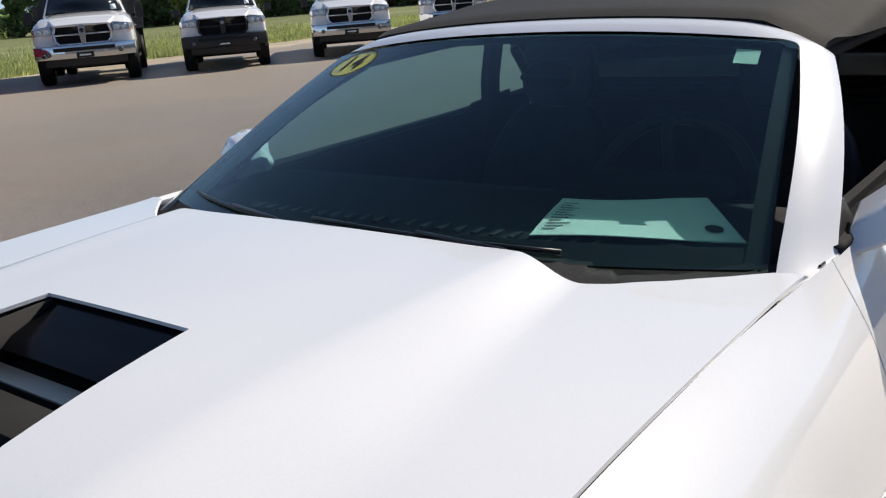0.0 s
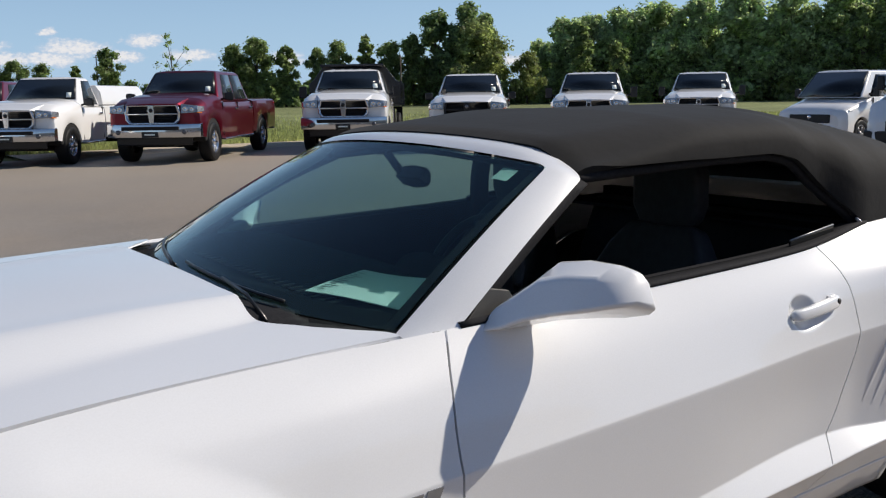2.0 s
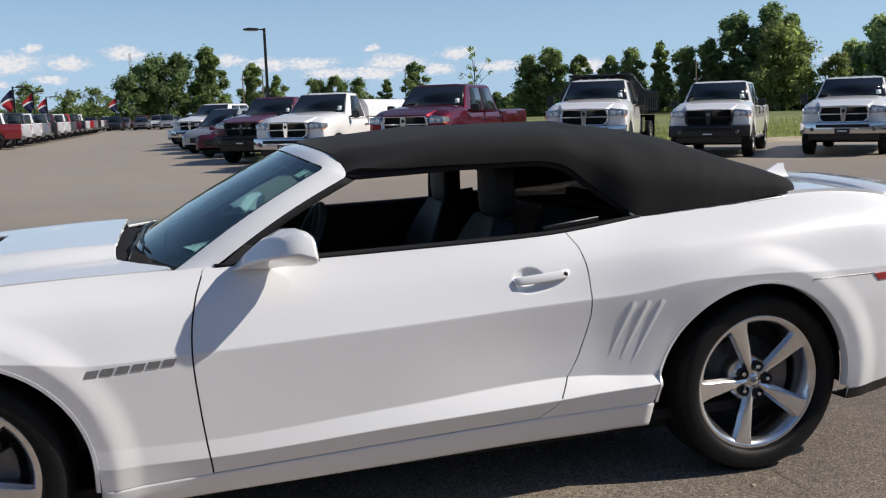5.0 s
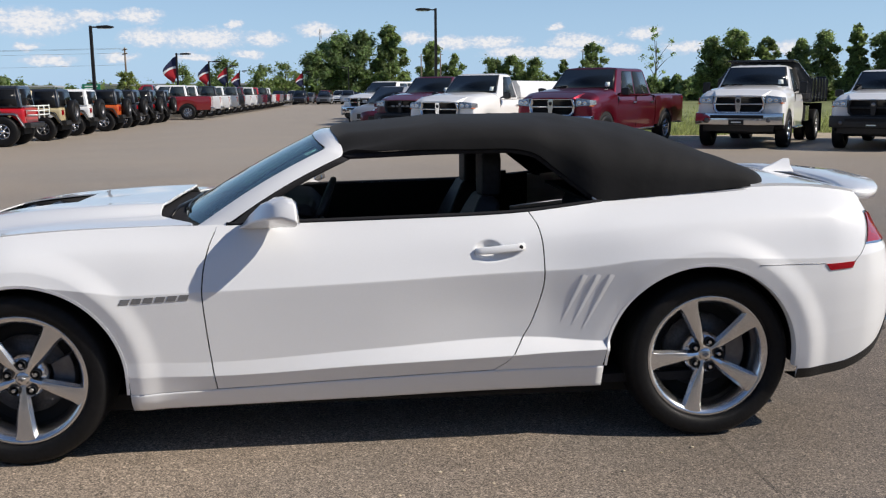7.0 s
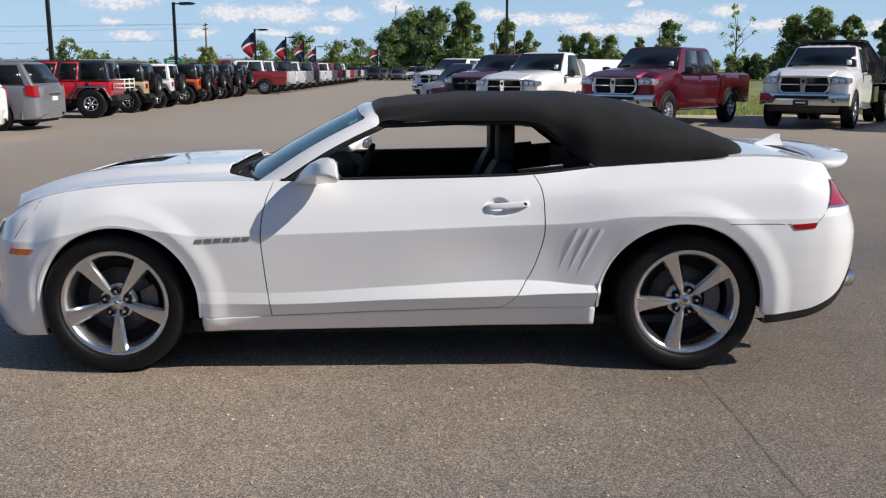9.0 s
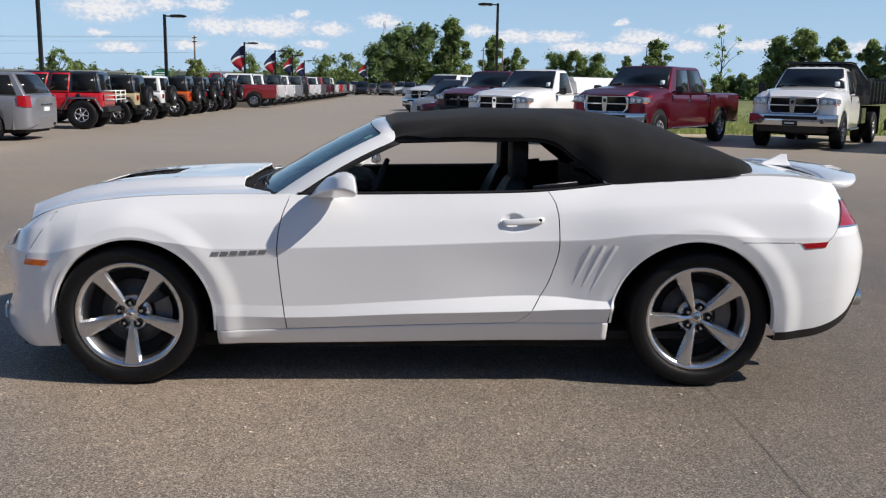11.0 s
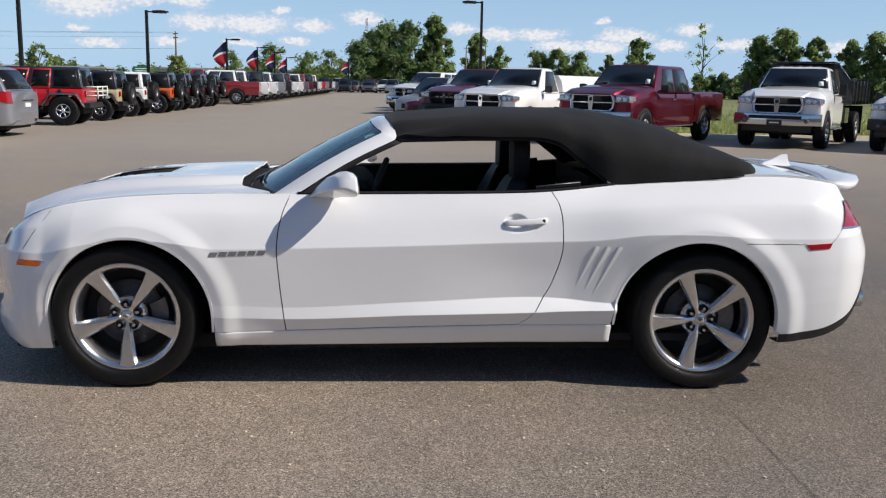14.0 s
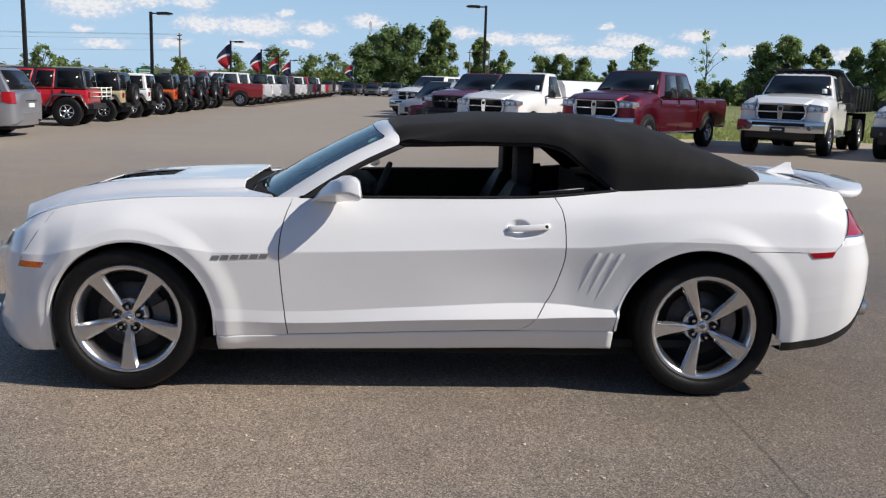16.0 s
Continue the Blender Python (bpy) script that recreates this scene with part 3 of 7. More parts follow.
def rise(s, v, z0, z1):
    """Height at the fraction v of a column, with rows that keep to the creases."""
    zs, _ = knots(s)
    stops = [z0]
    for k in (3, 4, 6):
        stops += [max(zs[k] - 0.0015, stops[-1] + 0.001), max(zs[k] + 0.0015, stops[-1] + 0.001)]
    stops.append(max(z1, stops[-1] + 0.001))
    fr = [0, .14, .16, .26, .28, .56, .58, 1.0]
    for i in range(7):
        if v <= fr[i + 1]:
            return min(z1, stops[i] + (stops[i + 1] - stops[i]) * (v - fr[i]) / (fr[i + 1] - fr[i]))
    return z1


ROWS = sorted([.132, .137, .163, .168, .252, .257, .283, .288, .545, .553, .584, .588] + [0, .035, .07, .105, .14, .16, .185, .21, .235, .26, .28] + [round(.28 + .28 * k / 16, 4) for k in range(1, 17)] + [round(.58 + .42 * k / 58, 4) for k in range(0, 59)])


def panel(name, s_left, s_right, z_low, z_top, cols, mat, parent, side, label="", thick=0.014):
    """A body panel between two seam curves x(z), from z_low(s) to z_top(s)."""
    grid = []
    us = sorted(set(np.round(np.linspace(0, 1, cols + 1), 4)) | set(np.round(np.linspace(0.76, 0.90, 30), 4)))
    for u in us:
        col = []
        for v in ROWS:
            s = s_left(0.6) + (s_right(0.6) - s_left(0.6)) * u
            for _ in range(6):
                z = rise(s, v, z_low(s), z_top(s))
                s = s_left(z) + (s_right(z) - s_left(z)) * u
            col.append(skin(s, z, side))
        grid.append(col)
    return sheet(name, grid, mat, parent, label, flip=side > 0, thick=thick)


def arch_cols(lo, hi, step=0.011):
    """Columns that follow the wheel arches closely."""
    out = set(np.round(np.arange(lo, hi, step), 4)) | {lo, hi}
    for c, _, r in ARCHES:
        for k in range(41):
            s = c + r * math.cos(math.pi * k / 40)
            if lo < s < hi:
                out.add(round(s, 4))
        for e in (-r - 0.002, r + 0.002):
            if lo < c + e < hi:
                out.add(round(c + e, 4))
    return sorted(out)


def wing(name, lo, hi, mat, parent, side, seam=None, seam_at_end=True, label="", rows_n=34, z_low=floor_z, z_top=None, thick=0.014, keep=0.80):
    """A panel with a wheel arch; the door end follows its seam."""
    z_top = z_top or (lambda s: knots(s)[0][-1])
    base = arch_cols(lo, hi)
    grid = []
    for s0 in base:
        col = []
        for v in ROWS:
            s = s0
            for _ in range(5):
                z = rise(s, v, z_low(s), z_top(s))
                if seam:
                    w = (s0 - lo) / (hi - lo) if seam_at_end else (hi - s0) / (hi - lo)
                    w = max(0.0, (w - keep) / (1 - keep))
                    s = s0 + (seam(z) - (hi if seam_at_end else lo)) * w
            col.append(skin(s, z, side))
        grid.append(col)
    return sheet(name, grid, mat, parent, label, flip=side > 0, thick=thick)


FRONT_SEAM = curve([(.20, .777), (.332, .775), (.45, .761), (.55, .750), (.74, .737), (.80, .740), (.905, .760), (.973, .785), (1.02, .80)])
BACK_SEAM = curve([(.20, 1.90), (.362, 1.915), (.40, 1.965), (.436, 1.997), (.592, 2.087), (.76, 2.126), (.871, 2.124), (.953, 2.112), (1.02, 2.075)])
sill_top = curve([(-1.0, .326), (.43, .326), (.775, .332), (1.308, .349), (1.805, .362), (2.0, .366), (4, .37)])


def alloy_wheel(car, x, y, side, width, turn):
    """Tyre, rim with five spokes, brake. The outer face looks along -y before turning."""
    R = 0.356
    place = Matrix.Translation((x, y, R - 0.003 + 0.037 - 0.003 * x)) @ (Matrix.Rotation(math.pi, 4, "Z") if side > 0 else Matrix())
    hw = width / 2
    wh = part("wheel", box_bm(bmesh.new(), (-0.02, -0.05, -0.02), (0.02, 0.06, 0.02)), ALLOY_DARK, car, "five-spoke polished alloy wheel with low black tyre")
    wh.matrix_local = place
    tyre = [(0.262, hw * 0.86), (0.270, hw * 0.96), (0.30, hw * 1.04), (0.335, hw * 0.99), (0.348, hw * 0.86), (0.3555, hw * 0.55), (R, 0.0),
            (0.3555, -hw * 0.55), (0.348, -hw * 0.86), (0.340, -hw * 0.95), (0.330, -hw * 1.01), (0.318, -hw * 1.025), (0.30, -hw * 1.04), (0.285, -hw * 1.01), (0.274, -hw * 0.97), (0.270, -hw * 0.88), (0.268, -hw * 0.70), (0.255, -hw * 0.66)]
    lathe("tyre", tyre, RUBBER, wh, "low-profile black tyre", n=72)
    # tread grooves as dark rings
    for o in (-0.5, -0.17, 0.17, 0.5):
        lathe("tread_groove", [(R + 0.0006, hw * o - 0.004), (R + 0.0008, hw * o), (R + 0.0006, hw * o + 0.004)], GAP, wh, n=48)
    o = -hw * 0.93
    rim = [(0.270, o + 0.032), (0.2705, o + 0.014), (0.267, o + 0.009), (0.256, o + 0.011), (0.246, o + 0.016), (0.238, o + 0.030), (0.226, o + 0.058), (0.218, o + 0.090)]
    lathe("rim", rim, ALLOY, wh, "polished rim lip and barrel", n=80)
    lathe("barrel", [(0.218, o + 0.090), (0.212, 0.0), (0.228, hw * 0.8)], ALLOY, wh, n=60)
    # dark disc added across the barrel, standing in for the shade behind the spokes
    lathe("wheel_shade_disc", [(0.0, hw * 0.2), (0.236, hw * 0.2)], GAP, wh, n=40)
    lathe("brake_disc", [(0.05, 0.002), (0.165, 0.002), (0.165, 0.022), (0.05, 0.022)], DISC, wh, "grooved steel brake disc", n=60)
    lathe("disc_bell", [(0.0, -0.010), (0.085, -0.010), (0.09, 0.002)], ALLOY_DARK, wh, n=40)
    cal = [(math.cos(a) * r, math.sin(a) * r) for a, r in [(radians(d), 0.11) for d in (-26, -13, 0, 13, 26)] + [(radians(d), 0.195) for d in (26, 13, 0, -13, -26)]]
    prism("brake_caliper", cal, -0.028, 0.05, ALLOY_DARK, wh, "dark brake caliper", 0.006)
    lathe("hub", [(0.0, o + 0.046), (0.030, o + 0.046), (0.046, o + 0.048), (0.062, o + 0.054), (0.080, o + 0.062), (0.094, o + 0.074), (0.098, o + 0.12)], ALLOY, wh, n=40)
    lathe("centre_cap", [(0.0, o + 0.040), (0.022, o + 0.041), (0.029, o + 0.047)], ALLOY, wh, "round metal centre cap", n=28)
    bm = bmesh.new()
    box_bm(bm, (-0.014, o + 0.037, -0.004), (0.014, o + 0.042, 0.004))
    box_bm(bm, (-0.005, o + 0.0375, -0.009), (0.005, o + 0.0425, 0.009))
    part("cap_emblem", bm, BADGE, wh)
    for k in range(5):
        a = turn + 2 * math.pi * k / 5
        rot = Matrix.Rotation(-a, 4, "Y")
        loops = []
        for t in np.linspace(0, 1, 15):
            r = 0.030 + (0.266 - 0.030) * t
            top = interp(t, [0, .18, .50, .78, .92, 1], [.018, .024, .034, .043, .050, .060])
            low = interp(t, [0, .18, .50, .78, .90, 1], [.018, .024, .034, .040, .045, .050])
            front = o + interp(t, [0, .12, .35, .7, 1], [.046, .040, .031, .021, .013])
            deep = interp(t, [0, .3, 1], [.03, .045, .055])
            slope = interp(t, [0, .3, .8, 1], [.006, .012, .012, .006])
            q = smooth01((t - 0.5) / 0.5)
            at = lambda o_, h: (r + (math.sqrt(max(r * r - h * h, 0.0)) - r) * q - 0.002 * q, o_, h)
            ridge = 0.004 * (1 - t)
            loops.append([at(front, -low + slope), at(front - 0.0015 - ridge, 0.0), at(front, top - slope), at(front + 0.016, top), at(front + deep, top * 0.8), at(front + deep, -low * 0.8), at(front + 0.016, -low)])
        hull("spoke", loops, ALLOY, wh, "broad machined spoke", m=rot, bevel=0.0015)
        rot2 = Matrix.Rotation(-(a + math.pi / 5), 4, "Y")
        well = rot2 @ Matrix.Translation((0.058, o + 0.034, 0))
        lathe("lug_well", [(0.0, 0.014), (0.0175, 0.014), (0.0185, 0.0), (0.0200, -0.001), (0.0212, 0.030)], TRIM, wh, n=18, m=well)
        lathe("lug_nut", [(0.0, -0.002), (0.008, -0.002), (0.0105, 0.001), (0.011, 0.014)], CHROME, wh, n=6, m=well, smooth=False)
        lathe("hub_web", [(0.0, 0.0), (0.014, 0.003), (0.026, 0.012), (0.030, 0.05)], ALLOY, wh, n=16, m=rot2 @ Matrix.Translation((0.064, o + 0.054, 0)))
    return wh


def convertible():
    car = thing("convertible_car", "white two-door convertible with closed black fabric roof, parked on the asphalt", "car")
    car.matrix_world = Matrix.Translation((0, 0, -0.037)) @ Matrix.Rotation(-0.003, 4, "Y")
    for side in (-1, 1):
        near = side < 0
        # front wing, door, rear quarter, sill
        def wing_top(s):
            return knots(s)[0][-1]

        def wing_low(s):
            z = floor_z(s)
            return max(z, sill_top(s)) if s > ARCHES[0][0] + 0.3 else z

        wing("front_wing", S_NOSE, FRONT_SEAM(0.6), WHITE, car, side, FRONT_SEAM, z_low=wing_low)
        panel("door", lambda z: FRONT_SEAM(z) + 0.0055, lambda z: BACK_SEAM(z) - 0.0055, lambda s: sill_top(s) + 0.0025, wing_top, 60, WHITE, car, side, "white door, closed, window down")

        def quarter_low(s):
            z = floor_z(s)
            return max(z, sill_top(s)) if s < 2.45 else z

        wing("rear_quarter", 2.087, S_TAIL, WHITE, car, side, BACK_SEAM, False, z_low=lambda s: quarter_low(s) + (0.045 if s > 3.216 else 0.0), keep=0.86)
        # sill
        grid = []
        for s in np.linspace(0.437, 2.382, 60):
            z0, z1 = knots(s)[0][0], sill_top(s) - 0.0025
            grid.append([skin(s, z0 + (z1 - z0) * j / 8, side) for j in range(9)] + [])
            p = grid[-1][0]
            grid[-1].insert(0, (p[0], p[1] - side * 0.10, p[2] + 0.004))
        sl = sheet("sill", grid, WHITE, car, "white side sill", flip=side > 0)
        md = sl.modifiers.new("sheet", "SOLIDIFY")
        md.thickness, md.offset = 0.006, -1.0
        # dark backing behind the seams
        for seam, lo, hi in ((FRONT_SEAM, .30, .985), (BACK_SEAM, .34, 1.01)):
            rows = [[skin(seam(z) - 0.02, z, side, -0.016), skin(seam(z) + 0.02, z, side, -0.016)] for z in np.linspace(lo, hi, 24)]
            sheet("seam_backing", rows, GAP, car, thick=0.004)
        rows = [[skin(s, sill_top(s) - 0.02, side, -0.016), skin(s, sill_top(s) + 0.02, side, -0.016)] for s in np.linspace(0.44, 2.38, 40)]
        sheet("seam_backing", rows, GAP, car, thick=0.004)
        # rolled edge of the arches and dark wells
        for c, zc, r in ARCHES:
            path = [(c - r, z) for z in np.linspace(0.255 if c < 1 else sill_top(2.38), zc, 7)][:-1] + [(c - r * math.cos(a), zc + r * math.sin(a)) for a in np.linspace(0, math.pi, 120)] + [(c + r, z) for z in np.linspace(zc, sill_top(.45) if c < 1 else 0.345, 5)][1:]
            rows = []
            for s, z in path:
                y = skin(s, z, side)[1]
                d = Vector((s - c, max(z - zc, 0.0)))
                d = d / d.length
                rows.append([(s, y - side * 0.002, z), (s - d.x * 0.010, y - side * 0.003, z - d.y * 0.010), (s - d.x * 0.013, y - side * 0.012, z - d.y * 0.013), (s - d.x * 0.013, y - side * 0.035, z - d.y * 0.013)])
            sheet("arch_lip", rows, WHITE, car, "rolled white arch edge", thick=0.003, flip=side > 0)
            rows = [[(c + (r + 0.01) * math.cos(a), side * 0.86, zc + (r + 0.01) * math.sin(a)), (c + (r + 0.01) * math.cos(a), side * 0.55, zc + (r + 0.01) * math.sin(a)), (c, side * 0.55, zc)] for a in np.linspace(radians(-6), radians(186), 40)]
            sheet("wheel_arch_liner", rows, PLASTIC, car, thick=0.004)
        # shut lines of the bumper covers
        def shut(pts):
            tube("shut_line", [skin(s, z, side, 0.0008) for s, z in pts], 0.0016, STEEL, car, "", 5)
        shut([(-.36, .664), (-.45, .664), (-.53, .668)])
        shut([(-.535, .672), (-.50, .73), (-.45, .80), (-.40, .86), (-.375, .895)])
        shut([(s, .789 - 0.010 * (s - 3.1)) for s in np.linspace(3.02, 3.32, 8)])
        shut([(3.46, .790), (3.495, .82), (3.535, .862)])
        # black lower edge of the tail
        grid = []
        for s in np.linspace(3.2175, S_TAIL, 44):
            z0 = floor_z(s)
            grid.append([skin(s, z0 + 0.045 * j / 4, side, 0.003) for j in range(5)])
            p = grid[-1][0]
            grid[-1].insert(0, (p[0] - (0.10 if s > 3.7 else 0), p[1] - side * 0.10 if abs(p[1]) > 0.2 else p[1], p[2] - 0.006))
        sheet("rear_valance", grid, PLASTIC, car, "black plastic lower bumper edge", flip=side > 0, thick=0.004)
        # lamps
        def patch(name, corners, mat, label="", out=0.004, n=8):
            """Four corners (s, z), laid on the skin."""
            (a, b, c, d) = corners
            rows = [[skin(*[(1 - v) * ((1 - u) * a[k] + u * b[k]) + v * ((1 - u) * d[k] + u * c[k]) for k in (0, 1)], side, out) for v in np.linspace(0, 1, n)] for u in np.linspace(0, 1, n)]
            return sheet(name, rows, mat, car, label, flip=side > 0, thick=0.008)

        patch("rear_side_marker", [(3.342, .758), (3.446, .764), (3.462, .791), (3.320, .784)], TAIL, "red side marker lamp")
        patch("front_side_marker", [(-.548, .640), (-.40, .640), (-.378, .668), (-.535, .668)], AMBER, "amber side marker lamp")
        tl = patch("tail_lamp", [(3.535, .868), (4.10, .866), (4.10, .965), (3.595, .985)], TAIL, "red tail lamp", 0.010)
        patch("tail_lamp_rim", [(3.528, .858), (4.12, .856), (4.12, .972), (3.59, .990)], CHROME, "", 0.004)
        patch("headlamp", [(-0.76, .715), (-1.12, .67), (-1.12, .745), (-0.74, .780)], LAMP, "clear headlamp", 0.006)
        patch("fog_lamp", [(-0.93, .30), (-1.05, .29), (-1.05, .36), (-0.95, .365)], LAMP, "clear fog lamp", 0.006)
        # three sunken gills behind the door
        for k in range(3):
            x0 = 2.288 + k * 0.056
            rows = []
            for t in np.linspace(0, 1, 16):
                z = 0.765 - t * (0.204 + 0.016 * k)
                s = x0 - t * (0.088 + 0.012 * k)
                w = 0.016 * (1 - 0.60 * t)
                up = 0.0050 * (1 - t) ** 0.6 * smooth01((t + 0.02) / 0.04)
                rows.append([skin(s - w, z, side, 0.0004), skin(s - w * 0.45, z, side, up), skin(s - w * 0.2, z, side, up), skin(s + w, z, side, 0.0004)])
            sheet("gill", rows, WHITE, car, "moulded white gill", flip=side > 0)
            top = [[skin(x0 - 0.015 + 0.030 * q, 0.766 + dz, side, 0.0015) for dz in (-0.004, 0.001)] for q in (0, .5, 1)]
            sheet("gill_lip", top, WHITE, car, "", flip=side > 0)
        # handle
        loops = []
        for t in (0, .03, .08, .15, .25, .35, .45, .55, .65, .74, .80, .84, .90, .96, 1.0):
            s = 1.836 + t * 0.208
            zc = 0.869 + 0.016 * t
            face = knots(s)
            y0 = 0.96 - interp(zc, face[0][6:], face[1][6:])
            out = interp(t, [0, .1, .5, .9, 1], [.012, .020, .026, .021, .013])
            h = interp(t, [0, .05, .5, .93, 1], [.008, .014, .0145, .015, .011])
            base = interp(t, [0, .80, .84, 1], [.004, out - .014, -.004, -.004]) if t > 0.75 else out - 0.014
            tilt = 0.25
            loops.append([(s, side * (y0 + base + tilt * h), zc - h), (s, side * (y0 + out - 0.003 + tilt * h), zc - h), (s, side * (y0 + out + tilt * h * 0.6), zc - h * 0.7), (s, side * (y0 + out - tilt * h * 0.6), zc + h * 0.7), (s, side * (y0 + out - 0.003 - tilt * h), zc + h), (s, side * (y0 + base - tilt * h), zc + h)])
        hd = hull("door_handle", loops, WHITE, car, "white pull handle")
        if near:
            c = Vector((2.026, side * (0.96 - interp(0.884, knots(2.026)[0][6:], knots(2.026)[1][6:]) + 0.016), 0.884))
            bm = bmesh.new()
            bmesh.ops.create_cone(bm, cap_ends=True, segments=16, radius1=0.0085, radius2=0.0085, depth=0.012, matrix=Matrix.Translation(c) @ Matrix.Rotation(math.pi / 2, 4, "X"))
            part("lock_barrel", bm, PLASTIC, hd, "round black lock")
        # maker's wing badge as plain slanted bars
        for k in range(6):
            s0, zb = 0.418 + k * 0.0455, 0.700 + k * 0.0022
            lean = 0.010
            lp = [[skin(s0 + w * 0.036 + q * lean, zb + q * 0.022, side, o) for w, q, o in ((u, 0, 0.0), (u, 0, 0.0022), (u, 0.5, 0.0024), (u, 1, 0.0022), (u, 1, 0.0))] for u in (0, 1)]
            hull("badge_bar", lp, BADGE, car, "grey metal badge bar", smooth=False)
        # black waist seal
        rows = []
        for s in np.linspace(0.83, 2.40, 50):
            p = belt(s, side)
            rows.append([(p[0], p[1] + side * 0.003, p[2] - 0.003), (p[0], p[1] + side * 0.0035, p[2] + 0.004), (p[0], p[1] - side * 0.003, p[2] + 0.009), (p[0], p[1] - side * 0.05, p[2] + 0.004)])
        ws = sheet("waist_seal", rows, FABRIC, car, "black rubber seal along the window line", flip=side > 0)
        md = ws.modifiers.new("sheet", "SOLIDIFY")
        md.thickness, md.offset = 0.004, -1.0
        # inner door card
        rows = [[(belt(s, side)[0], side * 0.735, z) for z in np.linspace(0.35, belt(s, side)[2], 6)] for s in np.linspace(0.80, 2.35, 20)]
        sheet("door_card", rows, FABRIC, car, "black inner door trim", thick=0.02)
        # black seal behind the pillar
        loops = []
        for t in np.linspace(0, 1, 12):
            bow = 0.016 * math.sin(math.pi * t)
            c0, c1 = Vector((0.865, .772, .995)), Vector((1.322, .638, 1.246))
            c = c0.lerp(c1, t) + Vector((-bow * 0.3, bow, bow))
            loops.append([(c.x - 0.030, side * (c.y + 0.012), c.z + 0.006), (c.x + 0.012, side * (c.y + 0.006), c.z - 0.012), (c.x + 0.010, side * (c.y - 0.03), c.z - 0.012), (c.x - 0.035, side * (c.y - 0.03), c.z + 0.006)])
        hull("pillar_seal", loops, FABRIC, car, "black window seal")
        # black corner piece between pillar, mirror and window
        sail = [(.850, .792, .993), (1.010, .778, .998), (.985, .766, 1.040), (.930, .768, 1.052)]
        hull("mirror_sail", [[(x, side * y, z) for x, y, z in sail], [(x, side * (y - 0.012), z) for x, y, z in sail]], PLASTIC, car, "black corner trim ahead of the window", bevel=0.003)
        # mirror
        M = lambda p: (p[0] + (0.0 if near else 0.03), side * (p[1] - (0.0 if near else 0.05)), p[2] if near else 0.99 + (p[2] - 0.99) * 0.8)
        loops = [
            [(.868, .800, .972), (1.000, .800, .972), (1.03, .790, 1.015), (.985, .785, 1.035), (.915, .790, 1.008)],
            [(.892, .838, .980), (1.025, .835, .976), (1.05, .832, 1.050), (1.010, .828, 1.068), (.935, .832, 1.040)],
            [(.922, .875, 1.000), (1.065, .875, .985), (1.085, .872, 1.090), (1.045, .868, 1.112), (.975, .870, 1.078)]]
        loops += [
            [(.955, .925, 1.016), (1.100, .925, .990), (1.112, .922, 1.105), (1.075, .920, 1.117), (1.000, .922, 1.092)],
            [(.990, .985, 1.030), (1.122, .985, .998), (1.120, .982, 1.105), (1.088, .980, 1.114), (1.028, .982, 1.094)],
            [(1.035, 1.032, 1.042), (1.136, 1.032, 1.010), (1.126, 1.018, 1.098), (1.102, 1.016, 1.103), (1.060, 1.022, 1.085)],
            [(1.075, 1.052, 1.045), (1.136, 1.052, 1.026), (1.128, 1.038, 1.078), (1.110, 1.036, 1.080), (1.085, 1.042, 1.072)]]
        hull("mirror_shell", [[M(p) for p in lp] for lp in loops], WHITE, car, "white door mirror housing", bevel=0.010, seg=3)
        foot = [[(0.862, .806, .970), (1.000, .806, .970), (1.00, .77, .970), (0.868, .76, .970)], [(0.862, .806, .978), (1.000, .806, .978), (1.00, .77, .978), (0.868, .76, .978)]]
        hull("mirror_gasket", [[M(p) for p in lp] for lp in foot], TRIM, car, "", 0.002)
        pts = [(1.062, .880, 1.01), (1.086, .878, 1.085), (1.112, .925, 1.098), (1.121, .98, 1.098), (1.124, 1.02, 1.085), (1.134, 1.03, 1.02), (1.121, .985, 1.01), (1.10, .93, 1.006)]
        hull("mirror_glass", [[M((x + 0.004, y, z)) for x, y, z in pts], [M((x + 0.007, y, z)) for x, y, z in pts]], CHROME, car, "mirror glass")
        for x, yy, wd in ((0.0, 0.785, 0.245), (2.846, 0.757, 0.265)):
            alloy_wheel(car, x, side * yy, side, wd, radians(-90 if x == 0 else -105))
        # exhaust
        bm = bmesh.new()
        bmesh.ops.create_cone(bm, cap_ends=True, segments=24, radius1=0.045, radius2=0.048, depth=0.16, matrix=Matrix.Translation((3.70, side * 0.60, 0.445)) @ Matrix.Rotation(math.pi / 2, 4, "Y"))
        part("exhaust_tip", bm, CHROME, car, "chrome exhaust tip")

    # bonnet
    plateau = curve([(-0.92, .765), (-.78, .805), (-.66, .855), (-.56, .893), (-.47, .928), (-.38, .955), (-.225, .988), (-.03, 1.010), (.162, 1.021), (.355, 1.029), (.517, 1.031), (.72, 1.03)])

    def rear_edge(y):
        y = abs(y)
        return interp(y, [0, .20, .42, .445, .475, .52, .60, .76], [.502, .502, .500, .499, .499, .508, .562, .695])

    def bonnet_z(x, y, ze, we):
        zp = plateau(x)
        a = abs(y)
        k = 1 - smooth01((a - interp(x, [0.0, 0.5], [0.37, 0.415])) / interp(x, [0.0, 0.5], [0.24, 0.11]))
        low = ze + 0.012 * (1 - (a / max(we, 0.01)) ** 2)
        crown = 0.004 * math.cos(min(a / 0.40, 1) * math.pi / 2) + 0.002 * math.exp(-((a - 0.40) / 0.05) ** 2)
        return low + (max(zp, low) - low) * k + crown * k

